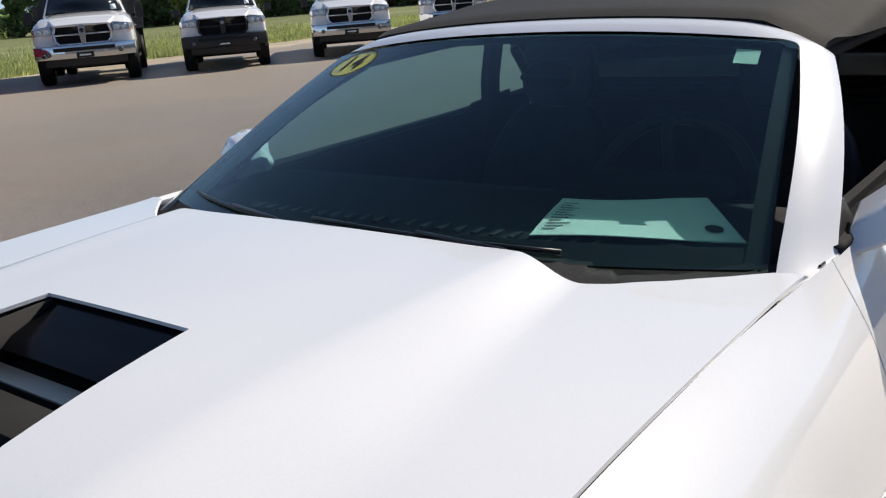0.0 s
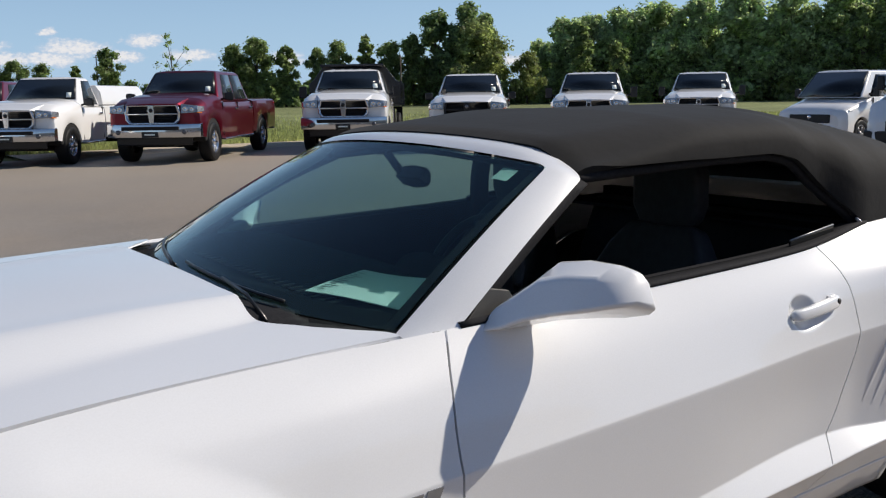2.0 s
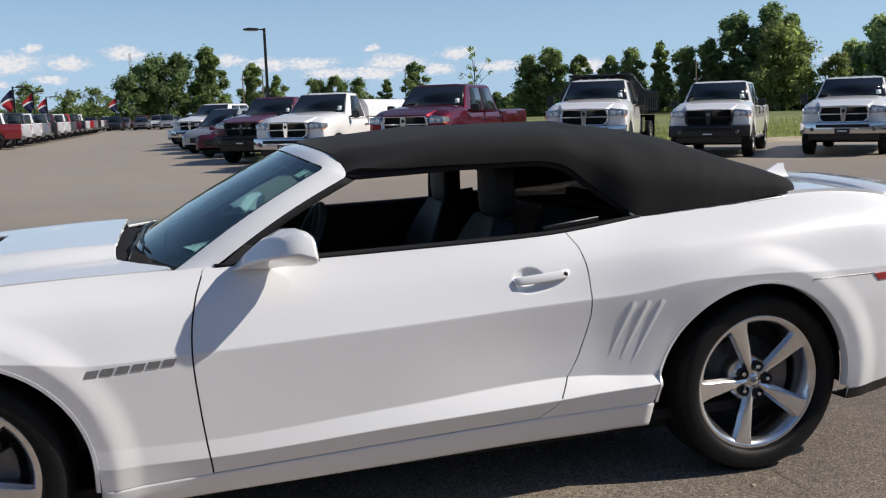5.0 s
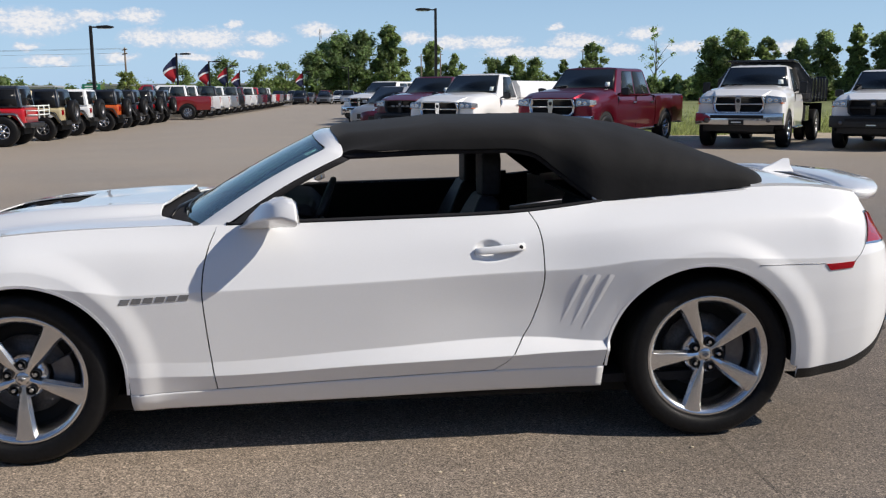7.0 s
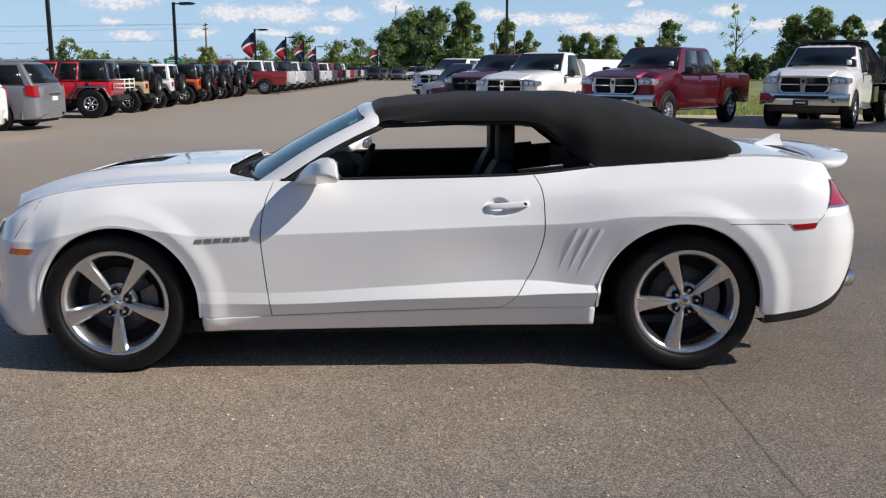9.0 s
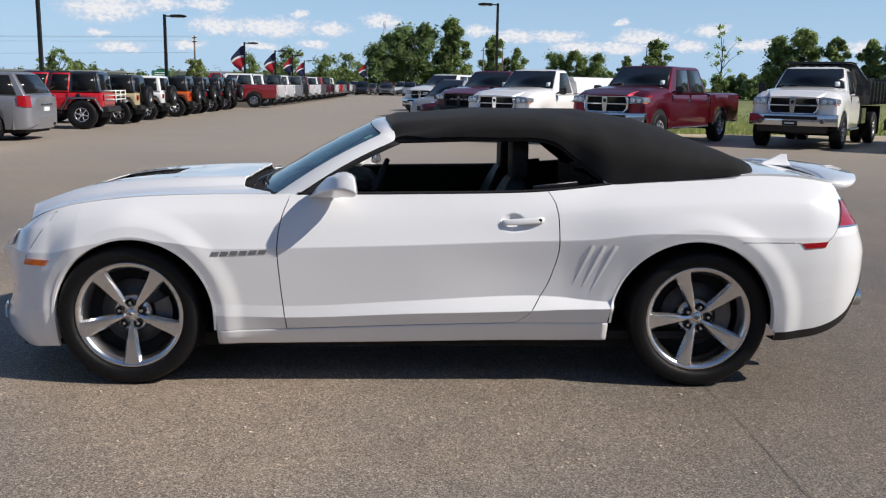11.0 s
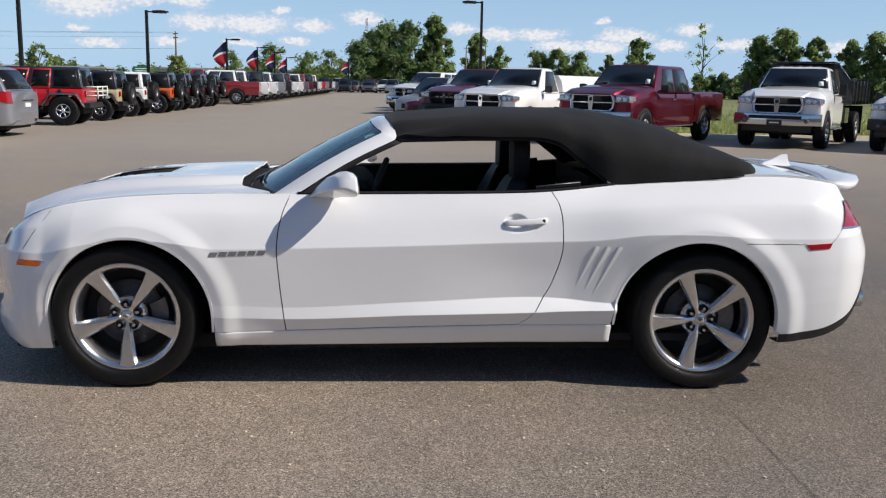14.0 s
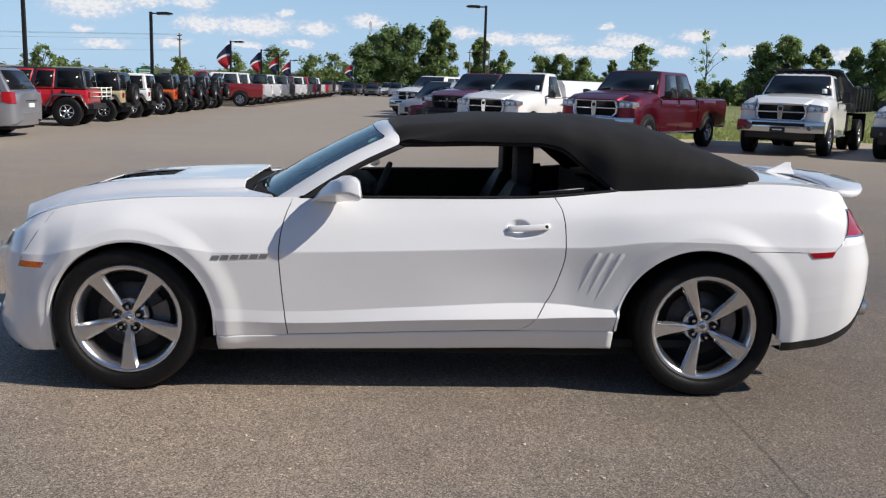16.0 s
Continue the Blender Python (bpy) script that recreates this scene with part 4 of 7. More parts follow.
    s_list = sorted(set(np.round(np.linspace(S_NOSE + 0.05, -0.62, 26), 4)) | set(np.round(np.arange(-0.60, 0.70, 0.03), 4)) | {-0.33, 0.07})
    grid = []
    ts = sorted(set(np.round(np.linspace(-1, 1, 73), 4)) | {sg * v for sg in (-1, 1) for v in np.round(np.linspace(.50, .70, 27), 4)})

    def hood_half(x):
        return 0.178 + (0.07 - x) * 0.15

    for i, s in enumerate(s_list):
        b = belt(s)
        we = abs(b[1]) - 0.0014
        row = []
        for t in ts:
            y = t * we
            # columns bend to the vent's slanting sides
            f = interp(s, [-0.60, -0.33, 0.07, 0.30], [0.0, 1.0, 1.0, 0.0])
            hh, a0 = hood_half(min(0.07, max(-0.33, s))), 0.25 * we
            bent = abs(y) * hh / a0 if abs(y) < a0 else hh + (abs(y) - a0) * (we - hh) / (we - a0)
            y = math.copysign(abs(y) + (bent - abs(y)) * f, t)
            x = b[0] + (rear_edge(y) - b[0]) * smooth01((s - 0.0) / 0.69) ** 2 if s > 0.0 else b[0]
            row.append((x, y, bonnet_z(x, y, b[2], we)))
        grid.append(row)

    def vent(i, j):
        q = [grid[a][c] for a in (i, i + 1) for c in (j, j + 1)]
        cx, cy = sum(p[0] for p in q) / 4, sum(p[1] for p in q) / 4
        return -0.33 < cx < 0.07 and abs(cy) < hood_half(cx)

    sheet("bonnet", grid, WHITE, car, "white bonnet with a raised middle", skip=vent, thick=0.006, flip=True)
    # black vent in the bonnet
    vz = lambda x: bonnet_z(x, 0.2, 0.96, 0.78)
    for sg in (-1, 1):
        hull("vent_side", [[(x, sg * (hood_half(x) - 0.008), vz(x) - d0) for x, d0 in ((-.33, .002), (.07, .002), (.07, .09), (-.33, .09))], [(x, sg * (hood_half(x) + 0.006), vz(x) - d0) for x, d0 in ((-.33, .004), (.07, .004), (.07, .09), (-.33, .09))]], GAP, car, "black vent side")
    prism("vent_floor", [(-.345, vz(-.33) - .075), (.085, vz(.07) - .075), (.085, vz(.07) - .09), (-.345, vz(-.33) - .09)], -0.29, 0.29, GAP, car)
    prism("vent_rear_ramp", [(0.085, vz(.07) - .003), (0.085, vz(.07) - .07), (-0.02, vz(-.02) - .052), (0.0, vz(0) - .036)], -0.19, 0.19, VENT, car, "black rear ramp of the bonnet vent", 0.003)
    for x in (-0.12, -0.25):
        prism("vent_slat", [(x, vz(x) - .010), (x + .05, vz(x) - .022), (x + .05, vz(x) - .034), (x, vz(x) - .024)], -0.22, 0.22, VENT, car, "black vent slat", 0.002)
    # wing to bonnet gap backing
    for side in (-1, 1):
        rows = [[(belt(s, side)[0], belt(s, side)[1] + side * 0.012, belt(s, side)[2] - 0.020), (belt(s, side)[0], belt(s, side)[1] - side * 0.02, belt(s, side)[2] - 0.018)] for s in np.linspace(-0.62, 0.70, 40)]
        sheet("bonnet_gap", rows, GAP, car, thick=0.003)
    # grille
    rows = [[(outline(s)[0][0] + 0.12, sg * outline(s)[0][1] * 0.94, z) for z in np.linspace(.50, .655, 5)] for sg, s in [(-1, s) for s in np.linspace(-0.95, S_NOSE, 14)] + [(1, s) for s in np.linspace(S_NOSE, -0.95, 14)][1:]]
    sheet("grille", rows, PLASTIC, car, "black upper grille", thick=0.01)
    rows = [[(outline(s)[0][0] + 0.13, sg * outline(s)[0][1] * 0.94, z) for z in np.linspace(.26, .40, 5)] for sg, s in [(-1, s) for s in np.linspace(-1.0, S_NOSE, 14)] + [(1, s) for s in np.linspace(S_NOSE, -1.0, 14)][1:]]
    sheet("lower_grille", rows, PLASTIC, car, "black lower grille", thick=0.01)
    # scuttle below the windscreen
    scut = []
    for y in np.linspace(-0.755, 0.755, 40):
        x0 = rear_edge(y) - 0.06
        scut.append([(x0, y, interp(abs(y), [0, .42, .52, .76], [1.0, 1.0, .955, .965])), (x0 + 0.08, y, interp(abs(y), [0, .42, .52, .76], [1.0, 1.0, .955, .967])), (interp(abs(y), [0, .4, .76], [.66, .68, .735]), y, 0.99)])
    sheet("scuttle_panel", scut, FABRIC, car, "black plastic scuttle below the windscreen", thick=0.006, flip=True)
    # windscreen
    def screen(u, v, lift=0.0):
        y0, y1 = 0.735 * u, 0.612 * u
        a = Vector((0.722 - 0.165 * (1 - abs(u) ** 2.2), y0, 0.982 + 0.008 * (1 - u * u)))
        b = Vector((1.240 - 0.075 * (1 - abs(u) ** 2.2), y1, 1.278 + 0.042 * (1 - abs(u) ** 2.2)))
        p = a.lerp(b, v)
        n = Vector((-0.50, 0, 0.86))
        return p + n * (0.012 * math.sin(math.pi * v) + lift)
    us, vs = np.linspace(-0.99, 0.99, 31), np.linspace(0, 0.985, 15)
    glass = sheet("windscreen", [[tuple(screen(u, v)) for v in vs] for u in us], GLASS, car, "tinted laminated windscreen", thick=0.005)
    glass.visible_shadow = False
    # black printed border of the glass
    for u0, u1, v0, v1 in ((-.99, -.945, -.02, .97), (.945, .99, -.02, .97), (-.94, .94, -.03, .085), (-.94, .94, .955, .985)):
        sheet("screen_border", [[tuple(screen(u, v, -0.0075)) for v in np.linspace(v0, v1, 9)] for u in np.linspace(u0, u1, 17)], FABRIC, car, "black printed edge of the windscreen", thick=0.002)
    # one frame round the glass: pillars and header rail, with rounded corners
    P0 = [(0.722, .740, .990), (0.752, .758, .997), (0.795, .780, .999), (0.838, .796, .995), (0.80, .735, .975)]
    P1 = [(1.240, .606, 1.284), (1.260, .618, 1.283), (1.288, .636, 1.272), (1.314, .650, 1.255), (1.275, .605, 1.236)]

    def frame_rows():
        """Control points of the five long edges of the frame, from one pillar's foot over the header to the other's."""
        rows = []
        for side in (-1, 1):
            half = []
            for q in (-0.12, 0.0, 0.2, 0.4, 0.6, 0.78, 0.90, 1.0):
                bow = (0.016 if side < 0 else 0.005) * math.sin(math.pi * max(q, 0.0))
                half.append([Vector((a[0] + (b[0] - a[0]) * q - bow * 0.3, side * (a[1] + (b[1] - a[1]) * q + bow), a[2] + (b[2] - a[2]) * q + bow)) for a, b in zip(P0, P1)])
            for u in (0.84, 0.66, 0.44, 0.22, 0.0) if side < 0 else (0.84, 0.66, 0.44, 0.22):
                g = u ** 2.2
                f = screen(side * u, 1.0)
                back = Vector((1.242 + 0.070 * g, side * 0.642 * u, 1.305 + 0.042 * (1 - g) - 0.048 * smooth01((u - 0.80) / 0.20)))
                lip = Vector((f.x - 0.010, f.y, f.z + 0.006))
                half.append([lip, lip.lerp(back, 0.25) + Vector((0, 0, 0.006)), lip.lerp(back, 0.55) + Vector((0, 0, 0.007)), back, back + Vector((0.002, 0, -0.022))])
            rows.append(half)
        return rows[0] + rows[1][::-1]

    rows = frame_rows()
    for _ in range(3):
        cut = [rows[0]]
        for p, q in zip(rows, rows[1:]):
            cut += [[a.lerp(b, 0.25) for a, b in zip(p, q)], [a.lerp(b, 0.75) for a, b in zip(p, q)]]
        rows = cut + [rows[-1]]
    fr = sheet("screen_frame", [[tuple(p) for p in r] for r in rows], WHITE, car, "white windscreen frame with rounded corners", closed=True)
    md = fr.modifiers.new("crisp", "EDGE_SPLIT")
    md.split_angle = radians(38)
    # stickers on the glass
    oval = [[tuple(screen(0.775 + 0.135 * math.cos(a) * r, 0.885 + 0.095 * math.sin(a) * r, 0.004)) for r in np.linspace(0, 1, 5)] for a in np.linspace(0, 2 * math.pi, 33)]
    sheet("year_sticker", oval, YELLOW, car, "yellow oval sticker reading 14")
    oval = [[tuple(screen(0.775 + 0.135 * math.cos(a) * r, 0.885 + 0.095 * math.sin(a) * r, 0.0055)) for r in (0.93, 1.0)] for a in np.linspace(0, 2 * math.pi, 33)]
    sheet("sticker_edge", oval, ENAMEL, car)
    fc = bpy.data.curves.new("fourteen", "FONT")
    fc.body, fc.size, fc.extrude, fc.align_x, fc.align_y = "14", 0.095, 0.0005, "CENTER", "CENTER"
    fo = new("sticker_number", fc)
    fc.materials.append(ENAMEL)
    o, du, dv = screen(.775, .885, .006), screen(.72, .885, .006) - screen(.83, .885, .006), screen(.775, .93, .006) - screen(.775, .84, .006)
    X = (-du).normalized(); X = -X
    Z = X.cross(dv).normalized(); Y = Z.cross(X)
    fo.matrix_local = Matrix(((X.x, Y.x, Z.x, o.x), (X.y, Y.y, Z.y, o.y), (X.z, Y.z, Z.z, o.z), (0, 0, 0, 1)))
    fo.parent = car
    sheet("inspection_sticker", [[tuple(screen(u, v, -0.007)) for v in np.linspace(.865, .945, 3)] for u in np.linspace(-.885, -.815, 4)], STICKER, car, "small pale sticker inside the glass", thick=0.001)
    # wipers
    for y0, y1 in ((-0.42, 0.12), (0.16, 0.62)):
        pts = [tuple(screen(y / 0.72, 0.030 + 0.035 * k, 0.012)) for k, y in zip(np.linspace(0, 1, 7), np.linspace(y0, y1, 7))]
        tube("wiper_blade", pts, 0.0045, TRIM, car, "black wiper blade", 6)
        piv = (rear_edge(y0) + 0.05, y0 - 0.06, 0.985)
        tube("wiper_arm", [piv, tuple(Vector(piv).lerp(Vector(pts[3]), 0.4) + Vector((0, 0, .02))), tuple(Vector(pts[3]) + Vector((0, 0, .006)))], 0.0048, TRIM, car, "black wiper arm", 6)
    # fabric roof: a frame of points (x, half width, edge height, crown height)
    roof_c = curve([(1.20, 1.322), (1.26, 1.340), (1.35, 1.349), (1.48, 1.361), (1.77, 1.381), (2.09, 1.385), (2.35, 1.376), (2.50, 1.357), (2.62, 1.336), (2.76, 1.300), (2.91, 1.240), (3.05, 1.184), (3.16, 1.142), (3.272, 1.104)])
    edge_z = curve([(1.26, 1.272), (1.31, 1.255), (1.46, 1.260), (1.75, 1.270), (2.0, 1.272), (2.11, 1.255), (2.22, 1.180), (2.32, 1.105), (2.41, 1.048), (2.55, 1.058), (2.80, 1.076), (3.01, 1.094), (3.10, 1.098), (3.272, 1.102)])
    edge_w = curve([(1.26, .628), (1.46, .640), (2.0, .655), (2.11, .662), (2.22, .675), (2.41, .725), (2.8, .728), (3.02, .724), (3.075, .708), (3.115, .668), (3.15, .585), (3.185, .46), (3.23, .28), (3.272, 0.03)])
    rows = []
    xs = list(np.linspace(1.245, 2.05, 34)) + list(np.linspace(2.08, 2.44, 22)) + list(np.linspace(2.46, 3.06, 36)) + list(np.linspace(3.08, 3.271, 16))
    for x in xs:
        w, ze, zc = edge_w(x), edge_z(x), roof_c(x)
        row = []
        for a in np.linspace(-1, 1, 41):
            th = a * math.pi / 2
            power = 0.46 if x < 2.2 else 0.46 + 0.14 * smooth01((x - 2.2) / 0.7)
            y = w * math.copysign(abs(math.sin(th)) ** 0.92, th)
            k = abs(math.cos(th)) ** (power * 1.0)
            bow = 0.004 * math.exp(-((x - 1.74) / 0.05) ** 2) + 0.006 * math.exp(-((x - 2.30) / 0.06) ** 2) - 0.003 * math.exp(-((x - 2.02) / 0.13) ** 2)
            wr = (0.0022 * math.sin(x * 19 + y * 9) * math.sin(y * 13 + x * 5) + 0.0014 * math.sin(x * 41 - y * 7)) * smooth01((x - 1.9) / 0.5)
            z = ze + (zc + bow - ze) * k + wr * k
            u = min(1.0, abs(y) / max(w, 0.05))
            front = 1 - smooth01((x - 1.245) / 0.60)
            zf = 1.302 - 0.012 * (1 - smooth01((x - 1.245) / 0.04)) + 0.07 * (x - 1.245) + 0.042 * (1 - u ** 2.2) - 0.046 * smooth01((u - 0.80) / 0.20)
            folds = 0.004 * math.sin(34 * (x - 0.55 * (z - 1.05)) + 6 * abs(y)) * math.exp(-((x - 2.75) / 0.22) ** 2) * smooth01((1.30 - z) / 0.1)
            row.append((x + 0.068 * u ** 2.2 * front, y + math.copysign(folds, y), z + (zf - z) * front))
        rows.append(row)
    sheet("fabric_roof", rows, CANVAS, car, "black canvas folding roof, closed", thick=0.02, flip=True)
    # black seal where the canvas meets the header rail
    pts = [(1.249 + 0.070 * abs(u) ** 2.2, 0.642 * u, 1.300 + 0.042 * (1 - abs(u) ** 2.2) - 0.048 * smooth01((abs(u) - 0.80) / 0.20)) for u in np.linspace(-0.84, 0.84, 41)]
    tube("header_seal", pts, 0.006, TRIM, car, "black seal behind the windscreen rail", 6)
    for side in (-1, 1):
        tube("hem_trim", [(x, side * (edge_w(x) + 0.017), edge_z(x) - 0.010) for x in np.linspace(2.36, 3.10, 30)], 0.0055, SATIN, car, "satin metal strip along the roof hem", 6)
    # top edge of the lowered rear quarter glass
    for side in (-1, 1):
        q = [(2.000, 1.000), (2.000, 1.034), (2.225, 1.056), (2.235, 1.020)]
        qg = hull("quarter_glass", [[(x, side * (yy - 0.06 * (x - 2.0)), z) for x, z in q] for yy in (0.752, 0.758)], DARK_GLASS, car, "top edge of a lowered dark quarter window", bevel=0.001)
        tube("glass_edge", [(2.000, side * 0.756, 1.036), (2.226, side * (0.756 - 0.0135), 1.058)], 0.0025, BADGE, qg, "", 6)
    # piping along the roof's lower edge
    for side in (-1, 1):
        tube("roof_piping", [(x, side * (edge_w(x) + 0.006), edge_z(x) - 0.004) for x in np.linspace(2.42, 3.27, 40)], 0.008, TRIM, car, "black piping along the roof hem", 6)
        tube("roof_side_rail", [(x, side * (edge_w(x) - 0.012), edge_z(x) - 0.008) for x in np.linspace(1.30, 2.42, 40)], 0.014, FABRIC, car, "black roof rail over the window", 6)
    # boot lid, deck behind the roof
    grid = []
    for s in list(np.linspace(2.84, 3.25, 14)) + list(np.linspace(3.28, S_TAIL - 0.02, 26)):
        b = belt(s)
        we = abs(b[1])
        grid.append([(b[0], t * we, b[2] + 0.012 * (1 - t * t)) for t in np.linspace(-1, 1, 33)])
    sheet("boot_lid", grid, WHITE, car, "white boot lid", thick=0.012, flip=True)
    # spoiler
    loops = []
    for t in np.linspace(-1, 1, 41):
        a = abs(t)
        y = 0.735 * t
        xb = interp(a, [0, .54, .82, .94, 1], [3.865, 3.80, 3.715, 3.655, 3.60])
        c = interp(a, [0, .6, 1], [.27, .23, .15])
        lift = interp(a, [0, .6, .9, 1], [1.100, 1.094, 1.080, 1.070])
        thick = interp(a, [0, .85, 1], [.024, .030, .034])
        loops.append([(xb - c, y, lift - 0.012), (xb - c * 0.9, y, lift - 0.002), (xb - c * 0.5, y, lift), (xb - c * 0.05, y, lift - 0.006), (xb, y, lift - 0.014), (xb - 0.004, y, lift - 0.014 - thick * 0.7), (xb - c * 0.5, y, lift - thick), (xb - c * 0.95, y, lift - thick)])
    hull("rear_spoiler", loops, WHITE, car, "white boot spoiler")
    box("rear_diffuser", (3.35, -0.58, 0.36), (3.68, 0.58, 0.62), PLASTIC, car, "black lower rear bumper", 0.03)
    # shark-fin aerial
    loops = [[(3.42, -.030, 1.098), (3.42, .030, 1.098), (3.60, .026, 1.09), (3.60, -.026, 1.09)], [(3.44, -.022, 1.112), (3.44, .022, 1.112), (3.595, .018, 1.104), (3.595, -.018, 1.104)],
             [(3.49, -.012, 1.128), (3.49, .012, 1.128), (3.585, .011, 1.128), (3.585, -.011, 1.128)], [(3.55, -.004, 1.158), (3.55, .004, 1.158), (3.582, .004, 1.158), (3.582, -.004, 1.158)]]
    hull("aerial_fin", loops, WHITE, car, "white fin aerial", bevel=0.003)
    # cabin
    dash = [(0.66, .955), (0.80, .985), (1.00, 1.0), (1.10, .985), (1.16, .93), (1.14, .78), (1.02, .62), (0.70, .62)]
    prism("dashboard", dash, -0.735, 0.735, FABRIC, car, "black dashboard", 0.02)
    for k in range(22):
        y = -0.42 + k * 0.042
        box("defroster_slot", (0.735, y, 0.978), (0.775, y + 0.012, 0.984), LEATHER, car, "", 0.001)
    hood = [(1.02, .99), (1.08, 1.035), (1.16, 1.03), (1.17, .97)]
    prism("instrument_hood", hood, -0.52, -0.20, FABRIC, car, "black instrument hood", 0.02)
    # steering wheel
    m = Matrix.Translation((1.18, -0.36, 0.955)) @ Matrix.Rotation(radians(-66), 4, "Y")
    tube("steering_wheel", [tuple(m @ Vector((0.185 * math.cos(a), 0.185 * math.sin(a), 0))) for a in np.linspace(0, 2 * math.pi, 33)], 0.015, LEATHER, car, "black steering wheel", 8)
    for a in (0.2, math.pi - 0.2, 1.5 * math.pi):
        tube("steering_spoke", [tuple(m @ Vector((0.02 * math.cos(a), 0.02 * math.sin(a), -0.02))), tuple(m @ Vector((0.18 * math.cos(a), 0.18 * math.sin(a), 0)))], 0.016, LEATHER, car, "", 6)
    tube("steering_column", [tuple(m @ Vector((0, 0, -0.01))), (1.02, -0.36, 0.88)], 0.045, FABRIC, car, "", 8)
    # seats
    for y in (-0.36, 0.36):
        seat = [(1.30, .50), (1.78, .44), (1.84, .52), (1.32, .62)]
        prism("seat_cushion", seat, y - 0.25, y + 0.25, LEATHER, car, "black leather seat", 0.05)
        loops = []
        for t in np.linspace(0, 1, 8):
            x, z = 1.76 + 0.20 * t, 0.50 + 0.56 * t
            h = interp(t, [0, .3, .75, 1], [.22, .24, .22, .13])
            d = interp(t, [0, .6, 1], [.10, .08, .05])
            loops.append([(x - d, y - h, z), (x - d * 0.6, y, z), (x - d, y + h, z), (x + d, y + h * 0.9, z - 0.03), (x + d, y - h * 0.9, z - 0.03)])
        hull("seat_back", loops, LEATHER, car, "black leather seat back", 0.03)
        loops = [[(1.925, y - w, z), (1.91, y, z), (1.925, y + w, z), (2.01, y + w * .85, z), (2.01, y - w * .85, z)] for z, w in ((1.04, .10), (1.10, .135), (1.21, .135), (1.25, .10))]
        hull("head_restraint", loops, LEATHER, car, "black head restraint", 0.02)
    prism("rear_seat", [(2.30, .45), (2.55, .45), (2.72, 1.0), (2.58, 1.02), (2.42, .66), (2.30, .62)], -0.60, 0.60, LEATHER, car, "black rear bench", 0.03)
    box("centre_console", (1.10, -0.12, 0.40), (2.05, 0.12, 0.72), FABRIC, car, "black centre console", 0.03)
    box("cabin_floor", (0.55, -0.80, 0.26), (3.2, 0.80, 0.30), FABRIC, car, "", 0.002)
    box("underbody", (-0.60, -0.70, 0.185), (3.05, 0.70, 0.26), GAP, car, "", 0.01)
    box("front_bulkhead", (0.48, -0.72, 0.30), (0.52, 0.72, 0.93), FABRIC, car, "", 0.002)
    box("hood_shelf", (2.45, -0.70, 0.985), (2.86, 0.70, 1.0), FABRIC, car, "black shelf behind the rear bench", 0.004)
    prism("boot_bulkhead", [(2.75, .30), (2.80, .30), (2.80, 1.03), (2.75, 1.03)], -0.72, 0.72, FABRIC, car)
    box("engine_cover", (-0.42, -0.5, 0.26), (0.46, 0.5, 0.74), GAP, car, "", 0.02)
    # folding-roof post beside the far seat
    hull("roof_post", [[(x0, y, z), (x0 + 0.075, y, z), (x0 + 0.075, y + 0.035, z), (x0, y + 0.035, z)] for x0, y, z in ((1.965, .66, .93), (1.965, .65, 1.12), (1.975, .62, 1.30))], FABRIC, car, "black folding-roof post", bevel=0.008)
    # inside mirror
    loops = [[(1.215, y, 1.218 - h), (1.235, y, 1.22 - h), (1.235, y, 1.22 + h), (1.215, y, 1.222 + h), (1.19, y, 1.22)] for y, h in ((-.115, .014), (-.10, .026), (-.05, .031), (.0, .026), (.015, .014))]
    hull("inside_mirror", loops, TRIM, car, "black rear-view mirror", bevel=0.006)
    tube("inside_mirror_stalk", [(1.21, 0, 1.225), (1.16, 0, 1.29)], 0.012, TRIM, car, "", 6)
    return car


convertible()
# window document lying on the dashboard
DOC = [Vector(v) for v in ((.735, -.290, .954), (.828, -.655, .956), (1.005, -.515, .976), (.925, -.250, .976))]


def doc_point(u, v, lift=0.0):
    q = DOC[0].lerp(DOC[1], u).lerp(DOC[3].lerp(DOC[2], u), v)
    return (q.x, q.y, q.z + lift + 0.003 * math.sin(5 * u + 3 * v))


doc = tagged(sheet("price_document", [[doc_point(u, v) for u in np.linspace(0, 1, 9)] for v in np.linspace(0, 1, 7)], PAPER, None, thick=0.002), "white printed paper lying on the dashboard", "paper")
sheet("dark_oval", [[doc_point(0.90 + 0.045 * r * math.cos(a), 0.26 + 0.085 * r * math.sin(a), 0.004) for r in (0.0, 0.5, 1.0)] for a in np.linspace(0, 2 * math.pi, 17)], ENAMEL, doc, "dark oval print")
for k in range(11):
    v0 = 0.12 + k * 0.07
    sheet("print_line", [[doc_point(u, v, 0.003) for u in (0.04, 0.11 + 0.03 * (k % 3))] for v in (v0, v0 + 0.025)], INK, doc)

# ---- parked vehicles: x ahead, y to the vehicle's left, z up ----


def place(x, y, deg, z=0.0):
    return pose(x, y, z, 0, 0, deg)


